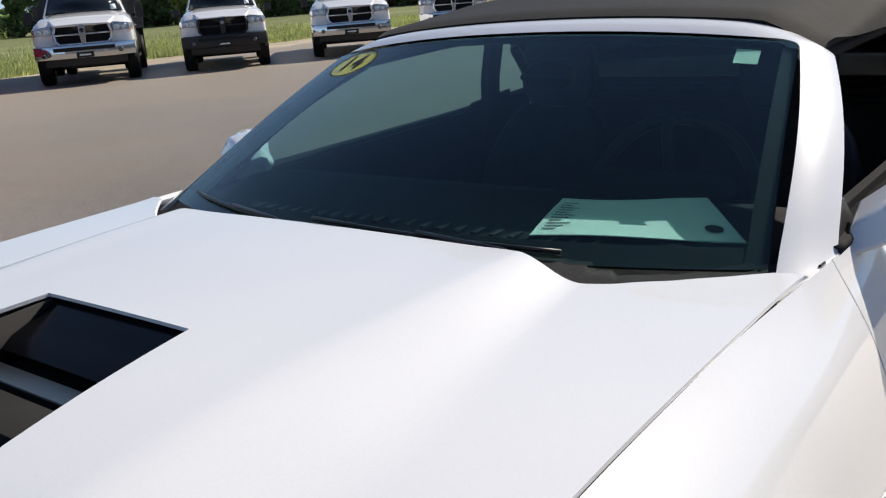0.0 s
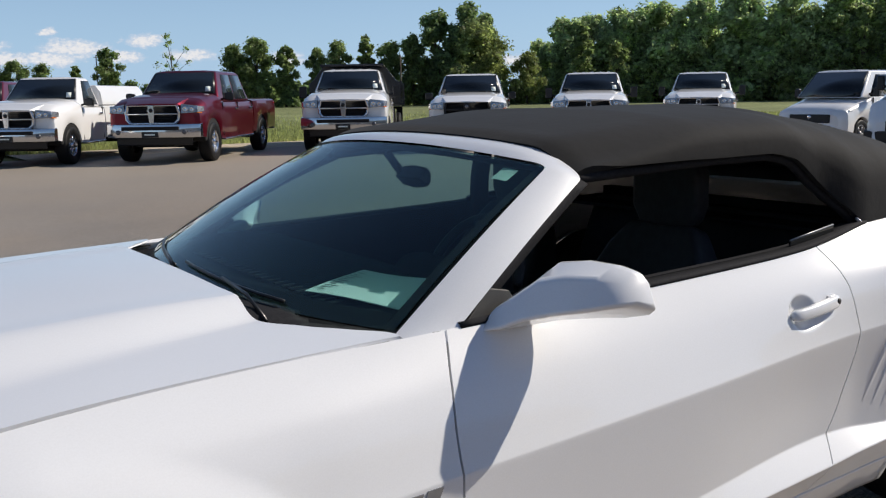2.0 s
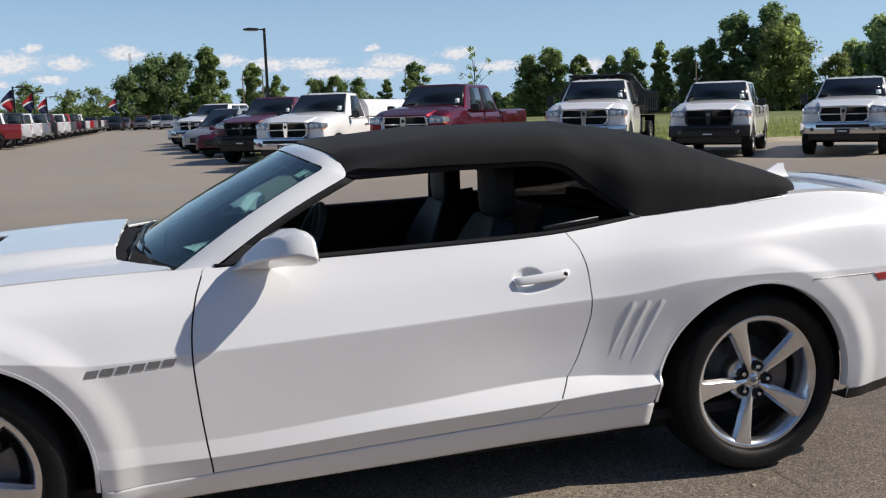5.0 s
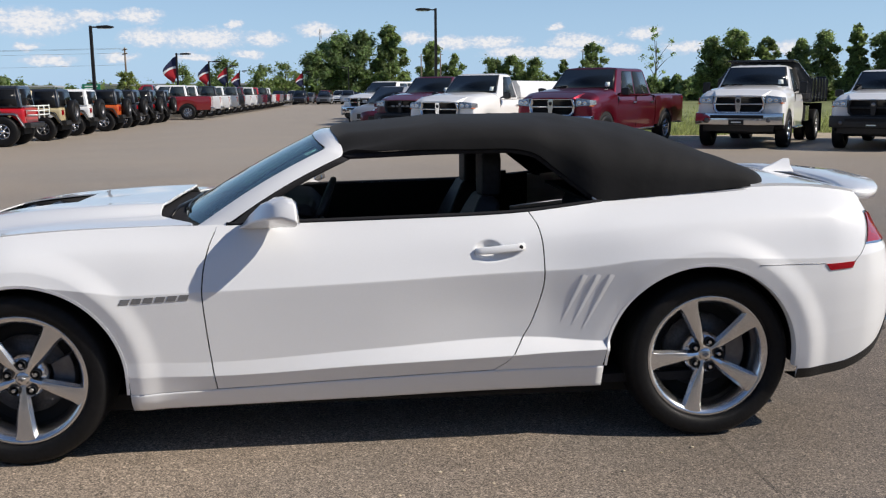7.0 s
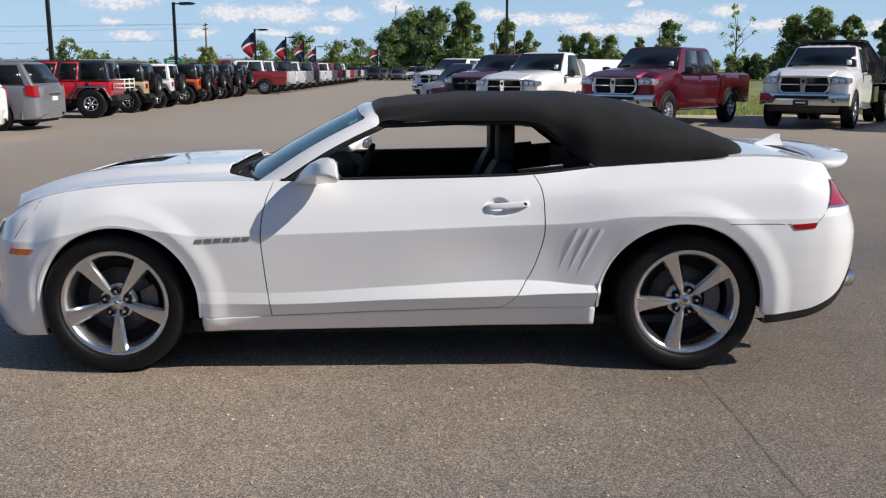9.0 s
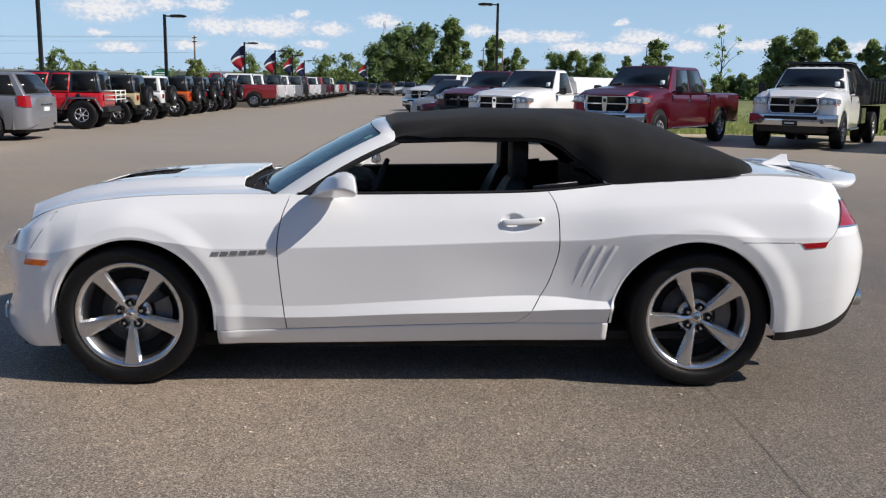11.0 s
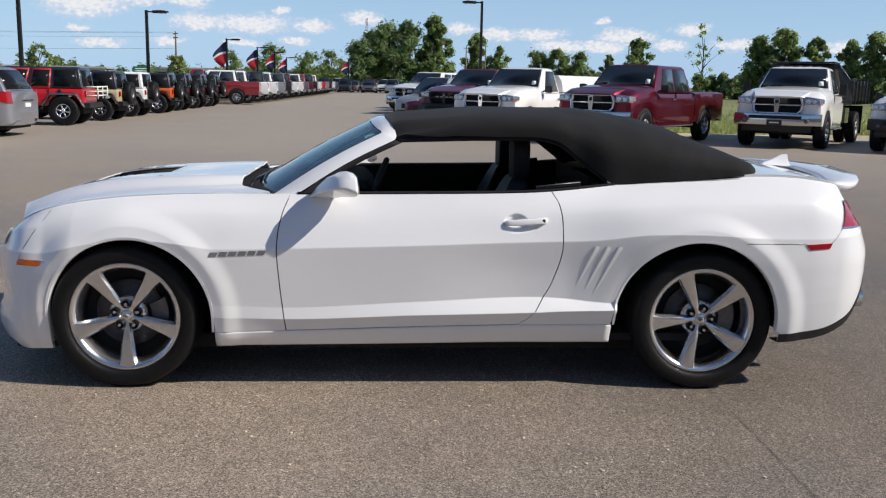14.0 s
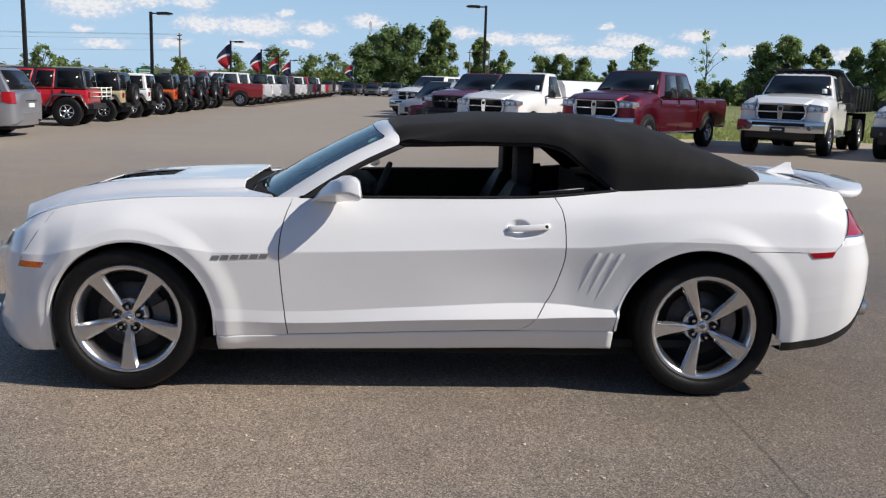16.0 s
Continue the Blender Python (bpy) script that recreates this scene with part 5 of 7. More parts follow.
def shell(name, parent, stations, arches, mat, label="", n_side=7):
    """Lower body. stations: (x, half width, bottom, shoulder, top). Arches: (x, z, r)."""
    st = sorted(stations)
    xs = [s[0] for s in st]
    f = [(lambda x, k=k: float(np.interp(x, xs, [s[k] for s in st]))) for k in range(1, 5)]
    cols = set(xs)
    for c, zc, r in arches:
        for k in range(17):
            cols.add(round(c + r * math.cos(math.pi * k / 16), 4))
        cols |= {c - r - 0.003, c + r + 0.003}
    rows = []
    for x in sorted(c for c in cols if xs[0] <= c <= xs[-1]):
        w, b, sh, t = (g(x) for g in f)
        for c, zc, r in arches:
            if abs(x - c) < r:
                b = max(b, zc + math.sqrt(r * r - (x - c) ** 2))
        b = min(b, sh - 0.04)
        half = [(w - 0.10, b), (w - 0.015, b)] + [(w + 0.012 * math.sin(math.pi * q), b + (sh - b) * q) for q in (.25, .5, .75)] + [(w - 0.012, sh - 0.015), (w - 0.045, sh + (t - sh) * 0.35), (w - 0.16, sh + (t - sh) * 0.78), (w * 0.55, t)]
        rows.append([(x, y, z) for y, z in half] + [(x, 0, t + 0.008)] + [(x, -y, z) for y, z in half[::-1]])
    a, z = rows[0], rows[-1]
    rows = [[(a[0][0], p[1] * 0.96, p[2]) for p in a]] + rows + [[(z[0][0], p[1] * 0.96, p[2]) for p in z]]
    nv = len(rows[0])
    verts = [p for r in rows for p in r]
    faces = [(i * nv + j, i * nv + j + 1, (i + 1) * nv + j + 1, (i + 1) * nv + j) for i in range(len(rows) - 1) for j in range(nv - 1)]
    faces += [tuple(range(nv))[::-1], tuple((len(rows) - 1) * nv + j for j in range(nv))]
    me = bpy.data.meshes.new(name)
    me.from_pydata(verts, [], faces)
    me.update()
    ob = linked(name, me, mat, parent, label)
    md = ob.modifiers.new("edges", "EDGE_SPLIT")
    md.split_angle = radians(40)
    return ob


def pane(name, parent, quad, u0, u1, v0, v1, mat, out=0.004, label="", rim=None):
    """A slab on the quad (lower left, lower right, upper right, upper left), seen from outside."""
    q = [Vector(p) for p in quad]
    n = (q[1] - q[0]).cross(q[3] - q[0]).normalized()
    at = lambda u, v: q[0].lerp(q[1], u).lerp(q[3].lerp(q[2], u), v)
    c = [at(u0, v0), at(u1, v0), at(u1, v1), at(u0, v1)]
    if rim:
        m = sum(c, Vector()) / 4
        hull("window_seal", [[tuple(m + (p - m) * 1.05 - n * 0.004) for p in c], [tuple(m + (p - m) * 1.05 + n * (out - 0.002)) for p in c]], rim, parent)
    return hull(name, [[tuple(p - n * 0.006) for p in c], [tuple(p + n * out) for p in c]], mat, parent, label)


def cabin(parent, base, roof, zb, zr, mat, wb, wr, crown=0.03):
    """Greenhouse: base (rear x, front x), roof (rear x, front x). Returns its four sides."""
    B = [(base[0], wb), (base[1], wb)]
    R = [(roof[0], wr), (roof[1], wr)]
    mid = lambda t: [((base[0] + (roof[0] - base[0]) * t, s * (wb + (wr - wb) * t), zb + (zr - zb) * t)) for s in (1,)]
    loops = []
    for t, k in ((0, 0), (0.90, 0.0), (0.965, 0.035), (1.0, 0.13)):
        x0, x1 = base[0] + (roof[0] - base[0]) * t, base[1] + (roof[1] - base[1]) * t
        w = wb + (wr - wb) * t - k * 0.6
        z = zb + (zr - zb) * t
        loops.append([(x0 + k, w, z), (x1 - k, w, z), (x1 - k * 0.3, w * 0.5, z + (crown * 0.6 if t == 1 else 0)), (x1 - k * 0.3, -w * 0.5, z + (crown * 0.6 if t == 1 else 0)), (x1 - k, -w, z), (x0 + k, -w, z), (x0 + k * 0.3, -w * 0.5, z + (crown * 0.6 if t == 1 else 0)), (x0 + k * 0.3, w * 0.5, z + (crown * 0.6 if t == 1 else 0))])
    hull("cab", loops, mat, parent, "painted cab with roof", bevel=0.045, seg=3)
    b0, b1 = (base[0], wb, zb), (base[1], wb, zb)
    r0, r1 = (roof[0], wr, zr), (roof[1], wr, zr)
    fl = lambda p: (p[0], -p[1], p[2])
    return {"left": (b1, b0, r0, r1), "right": (fl(b0), fl(b1), fl(r1), fl(r0)), "front": (fl(b1), b1, r1, fl(r1)), "rear": (b0, fl(b0), fl(r0), r0)}


def plain_wheel(parent, x, y, r, w, rim_r, mat=ALLOY, spokes=8, side=1, label=""):
    """Wheel whose face looks to its side; tyre and rim are its parts."""
    m = Matrix.Translation((x, y, r)) @ (Matrix.Rotation(math.pi, 4, "Z") if side > 0 else Matrix())
    h = w / 2
    wh = lathe("wheel", [(0.0, h * 0.2), (rim_r * 0.96, h * 0.2), (rim_r * 0.98, -h * 0.6)], ALLOY_DARK if mat is not TRIM else TRIM, parent, label, n=24)
    wh.matrix_local = m
    lathe("tyre", [(rim_r, h * 0.9), (r * 0.90, h * 1.0), (r * 0.98, h * 0.85), (r, h * 0.4), (r, -h * 0.4), (r * 0.98, -h * 0.85), (r * 0.90, -h), (rim_r * 1.06, -h * 0.97), (rim_r, -h * 0.88)], RUBBER, wh, "black tyre", n=32)
    lathe("rim", [(rim_r * 1.01, -h * 0.86), (rim_r * 0.98, -h * 0.92), (rim_r * 0.88, -h * 0.80), (rim_r * 0.84, -h * 0.3)], mat, wh, "", n=28)
    lathe("hub", [(0.0, -h * 0.95), (rim_r * 0.2, -h * 0.93), (rim_r * 0.30, -h * 0.7), (rim_r * 0.3, 0)], mat, wh, "", n=14)
    for k in range(spokes):
        rot = Matrix.Rotation(2 * math.pi * k / spokes + 0.2, 4, "Y")
        d = rim_r * 0.10
        hull("spoke", [[(a, o, -d * q), (a, o - h * 0.25, -d * q * 0.6), (a, o - h * 0.25, d * q * 0.6), (a, o, d * q)] for a, o, q in ((rim_r * 0.2, -h * 0.5, 1.0), (rim_r * 0.9, -h * 0.55, 1.5))], mat, wh, "", m=rot)
    return wh


def strip(name, parent, lo, hi, mat, label="", bevel=0.012):
    return box(name, lo, hi, mat, parent, label, bevel)


def pickup(x, y, deg, col, label, cab="crew", wb=3.79, face="chrome", bed="box", lamps=False, group="pickup trucks beside the meadow", tow=False, low=None, cap=False, grow=1.0):
    t = thing("pickup_truck", label, "pickup truck", group, place(x, y, deg) @ Matrix.Scale(grow, 4))
    roof_r = -2.78 if cab == "crew" else -1.72
    cab_r = -2.95 if cab == "crew" else -1.85
    tail = -wb - 1.25 if bed == "box" else cab_r - 0.05
    R = 0.415
    arches = [(0.0, 0.42, 0.50)] + ([(-wb, 0.42, 0.50)] if bed == "box" else [])
    # front end and cab lower body
    shell("front_body", t, [(0.80, .86, .66, 1.06, 1.16), (0.75, .945, .60, 1.09, 1.21), (0.60, .985, .55, 1.13, 1.30), (0.40, 1.0, .52, 1.17, 1.37), (0.0, 1.0, .50, 1.21, 1.42), (-0.52, 1.0, .46, 1.24, 1.455), (-0.64, 1.0, .45, 1.24, 1.44), (-0.76, 1.0, .44, 1.23, 1.28), (cab_r, 1.0, .44, 1.22, 1.27)], arches[:1], col, "painted bonnet, wings and doors")
    hull("bonnet_nose", [[(x, -w, z0), (x, w, z0), (x, w * .93, z1), (x, 0, z1 + .014), (x, -w * .93, z1)] for x, w, z0, z1 in ((.50, .70, 1.15, 1.335), (.68, .64, 1.15, 1.295), (.80, .60, 1.18, 1.258), (.88, .57, 1.20, 1.238), (.93, .54, 1.205, 1.220))], col, t, "painted bonnet nose over the grille", bevel=0.01)
    sides = cabin(t, (cab_r + 0.01, -0.58), (roof_r, -1.18), 1.26, 1.94, col, 0.915, 0.70)
    pane("windscreen", t, sides["front"], .05, .95, .27, .93, DARK_GLASS, 0.006, "dark windscreen", TRIM)
    pane("rear_window", t, sides["rear"], .10, .90, .12, .88, DARK_GLASS, 0.006, "", TRIM)
    for key in ("left", "right"):
        fr = lambda u: 1 - u if key == "right" else u
        cuts = ((.17, .50), (.545, .93)) if cab == "crew" else ((.28, .90),)
        for a, b in cuts:
            u0, u1 = sorted((fr(a), fr(b)))
            pane("side_window", t, sides[key], u0, u1, .08, .86, MID_GLASS, 0.006, "", TRIM)
    for sg in (1, -1):
        ends = (-0.62, -1.72, -2.86) if cab == "crew" else (-0.62, -1.76)
        for xx in ends:
            strip("door_seam", t, (xx - 0.006, sg * 0.99 - 0.018, .52), (xx + 0.006, sg * 0.99 + 0.018, 1.24), GAP, "", 0.002)
        for xx in ends[1:]:
            strip("door_handle", t, (xx + 0.06, sg * 1.02 - 0.02, 1.08), (xx + 0.24, sg * 1.02 + 0.02, 1.12), CHROME if face == "chrome" else TRIM, "", 0.01)
        # tow mirrors
        mz = 1.36
        if tow:
            hull("door_mirror", [[(-0.72, sg * yy, mz - .10), (-0.78, sg * yy, mz - .10), (-0.78, sg * yy, mz + .18), (-0.72, sg * yy, mz + .18)] for yy in (1.06, 1.24)], TRIM, t, "black towing mirror", bevel=0.02)
        else:
            hull("door_mirror", [[(-0.70, sg * yy, mz - .09 * k), (-0.80, sg * yy, mz - .09 * k), (-0.80, sg * yy, mz + .10 * k), (-0.70, sg * yy, mz + .10 * k)] for yy, k in ((1.02, .8), (1.12, 1.0), (1.22, .9))], TRIM if face != "white" else col, t, "black door mirror", bevel=0.025)
        tube("mirror_arm", [(-0.76, sg * 0.93, 1.30), (-0.75, sg * 1.06, 1.34)], 0.025, TRIM, t, "", 6)
        # lamps
        hl = hull("headlamp", [[(0.885, sg * .605, 1.03), (0.82, sg * .93, 1.05), (0.80, sg * .93, 1.185), (0.865, sg * .60, 1.225)], [(0.70, sg * .60, 1.03), (0.60, sg * 1.003, 1.07), (0.60, sg * .998, 1.17), (0.70, sg * .60, 1.225)]], HEADLAMP, t, "clear headlamp with bright reflectors", bevel=0.012)
        for yy, zz, rr in ((.69, 1.125, .056), (.82, 1.118, .048)):
            lathe("lamp_reflector", [(0.0, -0.004), (rr * .6, -0.009), (rr, -0.014), (rr * 1.08, 0.0)], CHROME, hl, "", n=16, m=Matrix.Translation((0.885 - (yy - .605) * .2, sg * yy, zz)) @ Matrix.Rotation(math.pi / 2, 4, "Z"))
        hull("indicator", [[(0.822, sg * .92, 1.035), (0.80, sg * .95, 1.035), (0.80, sg * .95, 1.055), (0.822, sg * .92, 1.055)], [(0.78, sg * .90, 1.035), (0.71, sg * .99, 1.035), (0.71, sg * .99, 1.055), (0.78, sg * .90, 1.055)]], AMBER, t)
        strip("side_step", t, (cab_r + 0.1, sg * 1.0 - 0.06, .42), (-0.62, sg * 1.0 + 0.05, .47), TRIM if face != "chrome" else CHROME, "tubular side step", 0.02)
        wr = ALLOY if face == "chrome" else ALLOY_DARK
        plain_wheel(t, 0.0, sg * 0.88, R, 0.27, 0.235, CHROME if face == "chrome" else STEEL, 8, sg, "truck wheel with chrome rim")
        if bed == "box":
            plain_wheel(t, -wb, sg * 0.88, R, 0.27, 0.235, CHROME if face == "chrome" else STEEL, 8, sg, "truck wheel with chrome rim")
        else:
            for k, yy in ((0, 1.0), (1, 0.70)):
                plain_wheel(t, -wb, sg * yy, R, 0.24, 0.235, STEEL, 6, sg, "one of two paired rear wheels")
    # face: a framed grille standing ahead of the wings
    trim = CHROME if face in ("chrome", "white") else PLASTIC
    ring = [(-.50, .82), (.50, .82), (.575, .90), (.590, 1.06), (.550, 1.215), (-.550, 1.215), (-.590, 1.06), (-.575, .90)]
    at = lambda x, ky, kz: [(x - 0.06 * (y / .58) ** 2, y * ky, 1.018 + (z - 1.018) * kz) for y, z in ring]
    hull("grille_frame", [at(.78, 1, 1), at(.945, 1, 1), at(.968, .975, .965), at(.962, .915, .85), at(.86, .905, .83)], trim, t, "chrome grille frame" if trim is CHROME else "black plastic grille frame")
    hull("grille_mesh", [at(.862, .905, .83), at(.885, .905, .83)], GAP, t, "black grille mesh")
    for k in range(6):
        zz = .88 + k * 0.050
        hull("grille_slat", [[(.885 - .06 * (y / .58) ** 2, y, zz), (.902 - .06 * (y / .58) ** 2, y, zz), (.902 - .06 * (y / .58) ** 2, y, zz + .008), (.885 - .06 * (y / .58) ** 2, y, zz + .008)] for y in (-.5, -.25, 0, .25, .5)], GAP, t)
    hull("grille_bar", [[(.90 - .06 * (y / .58) ** 2, y, 1.003), (.950 - .06 * (y / .58) ** 2, y, 1.008), (.950 - .06 * (y / .58) ** 2, y, 1.040), (.90 - .06 * (y / .58) ** 2, y, 1.044)] for y in (-.54, -.27, 0, .27, .54)], trim, t, "cross bar of the grille", bevel=0.006)
    hull("grille_post", [[(.88, -w, z), (.962, -w * .8, z), (.962, w * .8, z), (.88, w, z)] for z, w in ((.84, .055), (.98, .075), (1.09, .085), (1.205, .07))], trim, t, "centre post of the grille", bevel=0.008)
    lathe("nose_emblem", [(0.0, -0.018), (0.032, -0.014), (0.045, 0.0)], TRIM if trim is CHROME else STEEL, t, "shield emblem", n=18, m=Matrix.Translation((0.962, 0, 1.10)) @ Matrix.Rotation(math.pi / 2, 4, "Z"))
    if face == "lettered":
        for k in range(4):
            box("maker_bar", (0.952, -0.30 + k * 0.17, 1.03), (0.962, -0.18 + k * 0.17, 1.066), STEEL, t, "", 0.004)
    bmat = CHROME if face in ("chrome", "white") else PLASTIC
    hull("front_bumper", [[(0.86 - 0.16 * abs(s) ** 3, s * 0.99, .54), (1.06 - 0.20 * abs(s) ** 3, s * 0.99, .55), (1.08 - 0.20 * abs(s) ** 3, s * 0.99, .66), (1.05 - 0.20 * abs(s) ** 3, s * 0.99, .82), (0.86 - 0.16 * abs(s) ** 3, s * 0.99, .83)] for s in (-1.0, -.85, -.6, -.3, 0, .3, .6, .85, 1.0)], bmat, t, "front bumper", bevel=0.012)
    box("bumper_slot", (1.04, -0.60, .70), (1.078, 0.60, .775), GAP, t, "dark bumper intake", 0.01)
    hull("air_dam", [[(0.82, s * 0.80, .38), (0.98 - 0.14 * s * s, s * 0.80, .40), (1.00 - 0.14 * s * s, s * 0.80, .545), (0.82, s * 0.80, .545)] for s in (-1.0, -.5, 0, .5, 1.0)], PLASTIC, t, "black air dam", bevel=0.01)
    box("plate_holder", (1.06, -0.17, .56), (1.095, 0.17, .67), TRIM, t, "dark plate", 0.005)
    box("plate_bar", (1.094, -0.11, .60), (1.099, 0.11, .63), STICKER, t, "", 0.001)
    for sg in (-1, 1):
        lathe("fog_lamp", [(0.0, 0.002), (0.045, 0.0), (0.05, 0.02)], ALLOY_DARK, t, "", n=14, m=Matrix.Translation((1.03, sg * 0.70, .66)) @ Matrix.Rotation(math.pi / 2, 4, "Z"))
    box("underframe", (-wb - 0.6, -0.42, .36), (0.85, 0.42, .56), GAP, t, "dark chassis frame", 0.02)
    for c in [a[0] for a in arches]:
        box("wheel_housing", (c - 0.50, -0.97, .44), (c + 0.50, 0.97, .96), GAP, t, "dark wheel housing", 0.05)
    tube("front_axle", [(0, -0.8, .36), (0, 0.8, .36)], 0.06, GAP, t, "", 8)
    tube("rear_axle", [(-wb, -0.7, .40), (-wb, 0.7, .40)], 0.07, GAP, t, "", 8)
    if lamps:
        for k in range(5):
            box("roof_lamp", (-1.42, -0.46 + k * 0.23 - 0.035, 1.935), (-1.32, -0.46 + k * 0.23 + 0.035, 1.972), LAMP, t, "small roof lamp", 0.012)
    # wipers, visor sticker
    pane("screen_sticker", t, sides["front"], .84, .91, .32, .48, STICKER, 0.010, "pale price sticker")
    if bed == "box":
        b0 = cab_r - 0.05
        shell("bed", t, [(b0, 1.0, .52, 1.25, 1.29), (-wb + 0.4, 1.0, .52, 1.26, 1.30), (tail, .99, .56, 1.26, 1.30)], arches[1:], low or col, "painted cargo bed")
        box("bed_floor", (tail + 0.05, -0.80, 1.285), (b0 - 0.04, 0.80, 1.312), GAP, t, "dark open bed", 0.004)
        for sg in (-1, 1):
            box("tail_lamp", (tail - 0.02, sg * 0.93 - 0.06, .92), (tail + 0.06, sg * 0.93 + 0.06, 1.22), TAIL, t, "red tail lamp", 0.015)
        box("tailgate", (tail - 0.03, -0.84, .74), (tail + 0.02, 0.84, 1.29), low or col, t, "tailgate", 0.015)
        box("tailgate_handle", (tail - 0.045, -0.14, 1.08), (tail - 0.02, 0.14, 1.16), TRIM, t, "", 0.008)
        if cap:
            hull("bed_cap", [[(b0 - 0.02, s * w, z), (tail + 0.06, s * w, z), (tail + 0.06 + k, s * 0.3 * w, z), (b0 - 0.02, s * 0.3 * w, z)] for s, w, z, k in ((1, .96, 1.29, 0), (1, .92, 1.60, .05), (1, .80, 1.76, .08))], col, t, "white bed cap", 0.02)
            hull("bed_cap_half", [[(b0 - 0.02, -w, z), (tail + 0.06, -w, z), (tail + 0.06 + k, .3 * w, z), (b0 - 0.02, .3 * w, z)] for w, z, k in ((.96, 1.29, 0), (.92, 1.60, .05), (.80, 1.76, .08))], col, t, "white bed cap", 0.02)
        box("rear_bumper", (tail - 0.18, -0.96, .50), (tail + 0.02, 0.96, .70), bmat, t, "rear bumper", 0.03)
    else:
        # dump body on a bare frame
        x0, x1 = cab_r - 0.18, -wb - 1.35
        box("dump_floor", (x1, -1.12, 1.02), (x0, 1.12, 1.14), BLACKP, t, "black steel dump floor", 0.01)
        for sg in (-1, 1):
            box("dump_side", (x1, sg * 1.12 - 0.03, 1.10), (x0, sg * 1.12 + 0.03, 1.62), BLACKP, t, "black steel dump side", 0.01)
            for k in range(6):
                xx = x0 - 0.06 - k * (x0 - x1 - 0.12) / 5
                box("side_stake", (xx - 0.04, sg * 1.15 - 0.03, 1.02), (xx + 0.04, sg * 1.15 + 0.03, 1.64), BLACKP, t, "", 0.008)
            box("mud_flap", (-wb - 0.62, sg * 0.86 - 0.28, .22), (-wb - 0.60, sg * 0.86 + 0.28, .98), RUBBER, t, "", 0.004)
        hull("dump_headboard", [[(xx, y, z) for y, z in ((-1.1, 1.1), (1.1, 1.1), (1.1, 1.66), (.80, 2.05), (-.80, 2.05), (-1.1, 1.66))] for xx in (x0 - 0.05, x0 + 0.02)], BLACKP, t, "black dump headboard", 0.008)
        hull("cab_shield", [[(x0 + 0.02, s * .82, 2.01), (x0 + 0.62, s * .80, 2.04), (x0 + 0.62, s * .80, 2.09), (x0 - 0.04, s * .82, 2.07)] for s in (-1, 1)], BLACKP, t, "black shield over the cab", bevel=0.01)
        for sg in (-1, 1):
            hull("shield_gusset", [[(x0, sg * 1.10, 1.6), (x0, sg * 1.10, 1.68), (x0 - 0.85, sg * 1.10, 1.70), (x0 - 0.85, sg * 1.10, 1.60)], [(x0, sg * 1.13, 1.6), (x0, sg * 1.13, 1.68), (x0 - 0.85, sg * 1.13, 1.70), (x0 - 0.85, sg * 1.13, 1.60)]], BLACKP, t, "", bevel=0.004)
        box("dump_tailgate", (x1 - 0.04, -1.12, 1.08), (x1 + 0.03, 1.12, 1.70), BLACKP, t, "black dump tailgate", 0.01)
        box("frame_rail", (x1 + 0.1, -0.45, .62), (cab_r, 0.45, .86), TRIM, t, "black frame rails", 0.02)
        box("tool_box", (cab_r - 0.75, 0.78, .55), (cab_r - 0.15, 1.05, .95), BLACKP, t, "", 0.015)
    return t


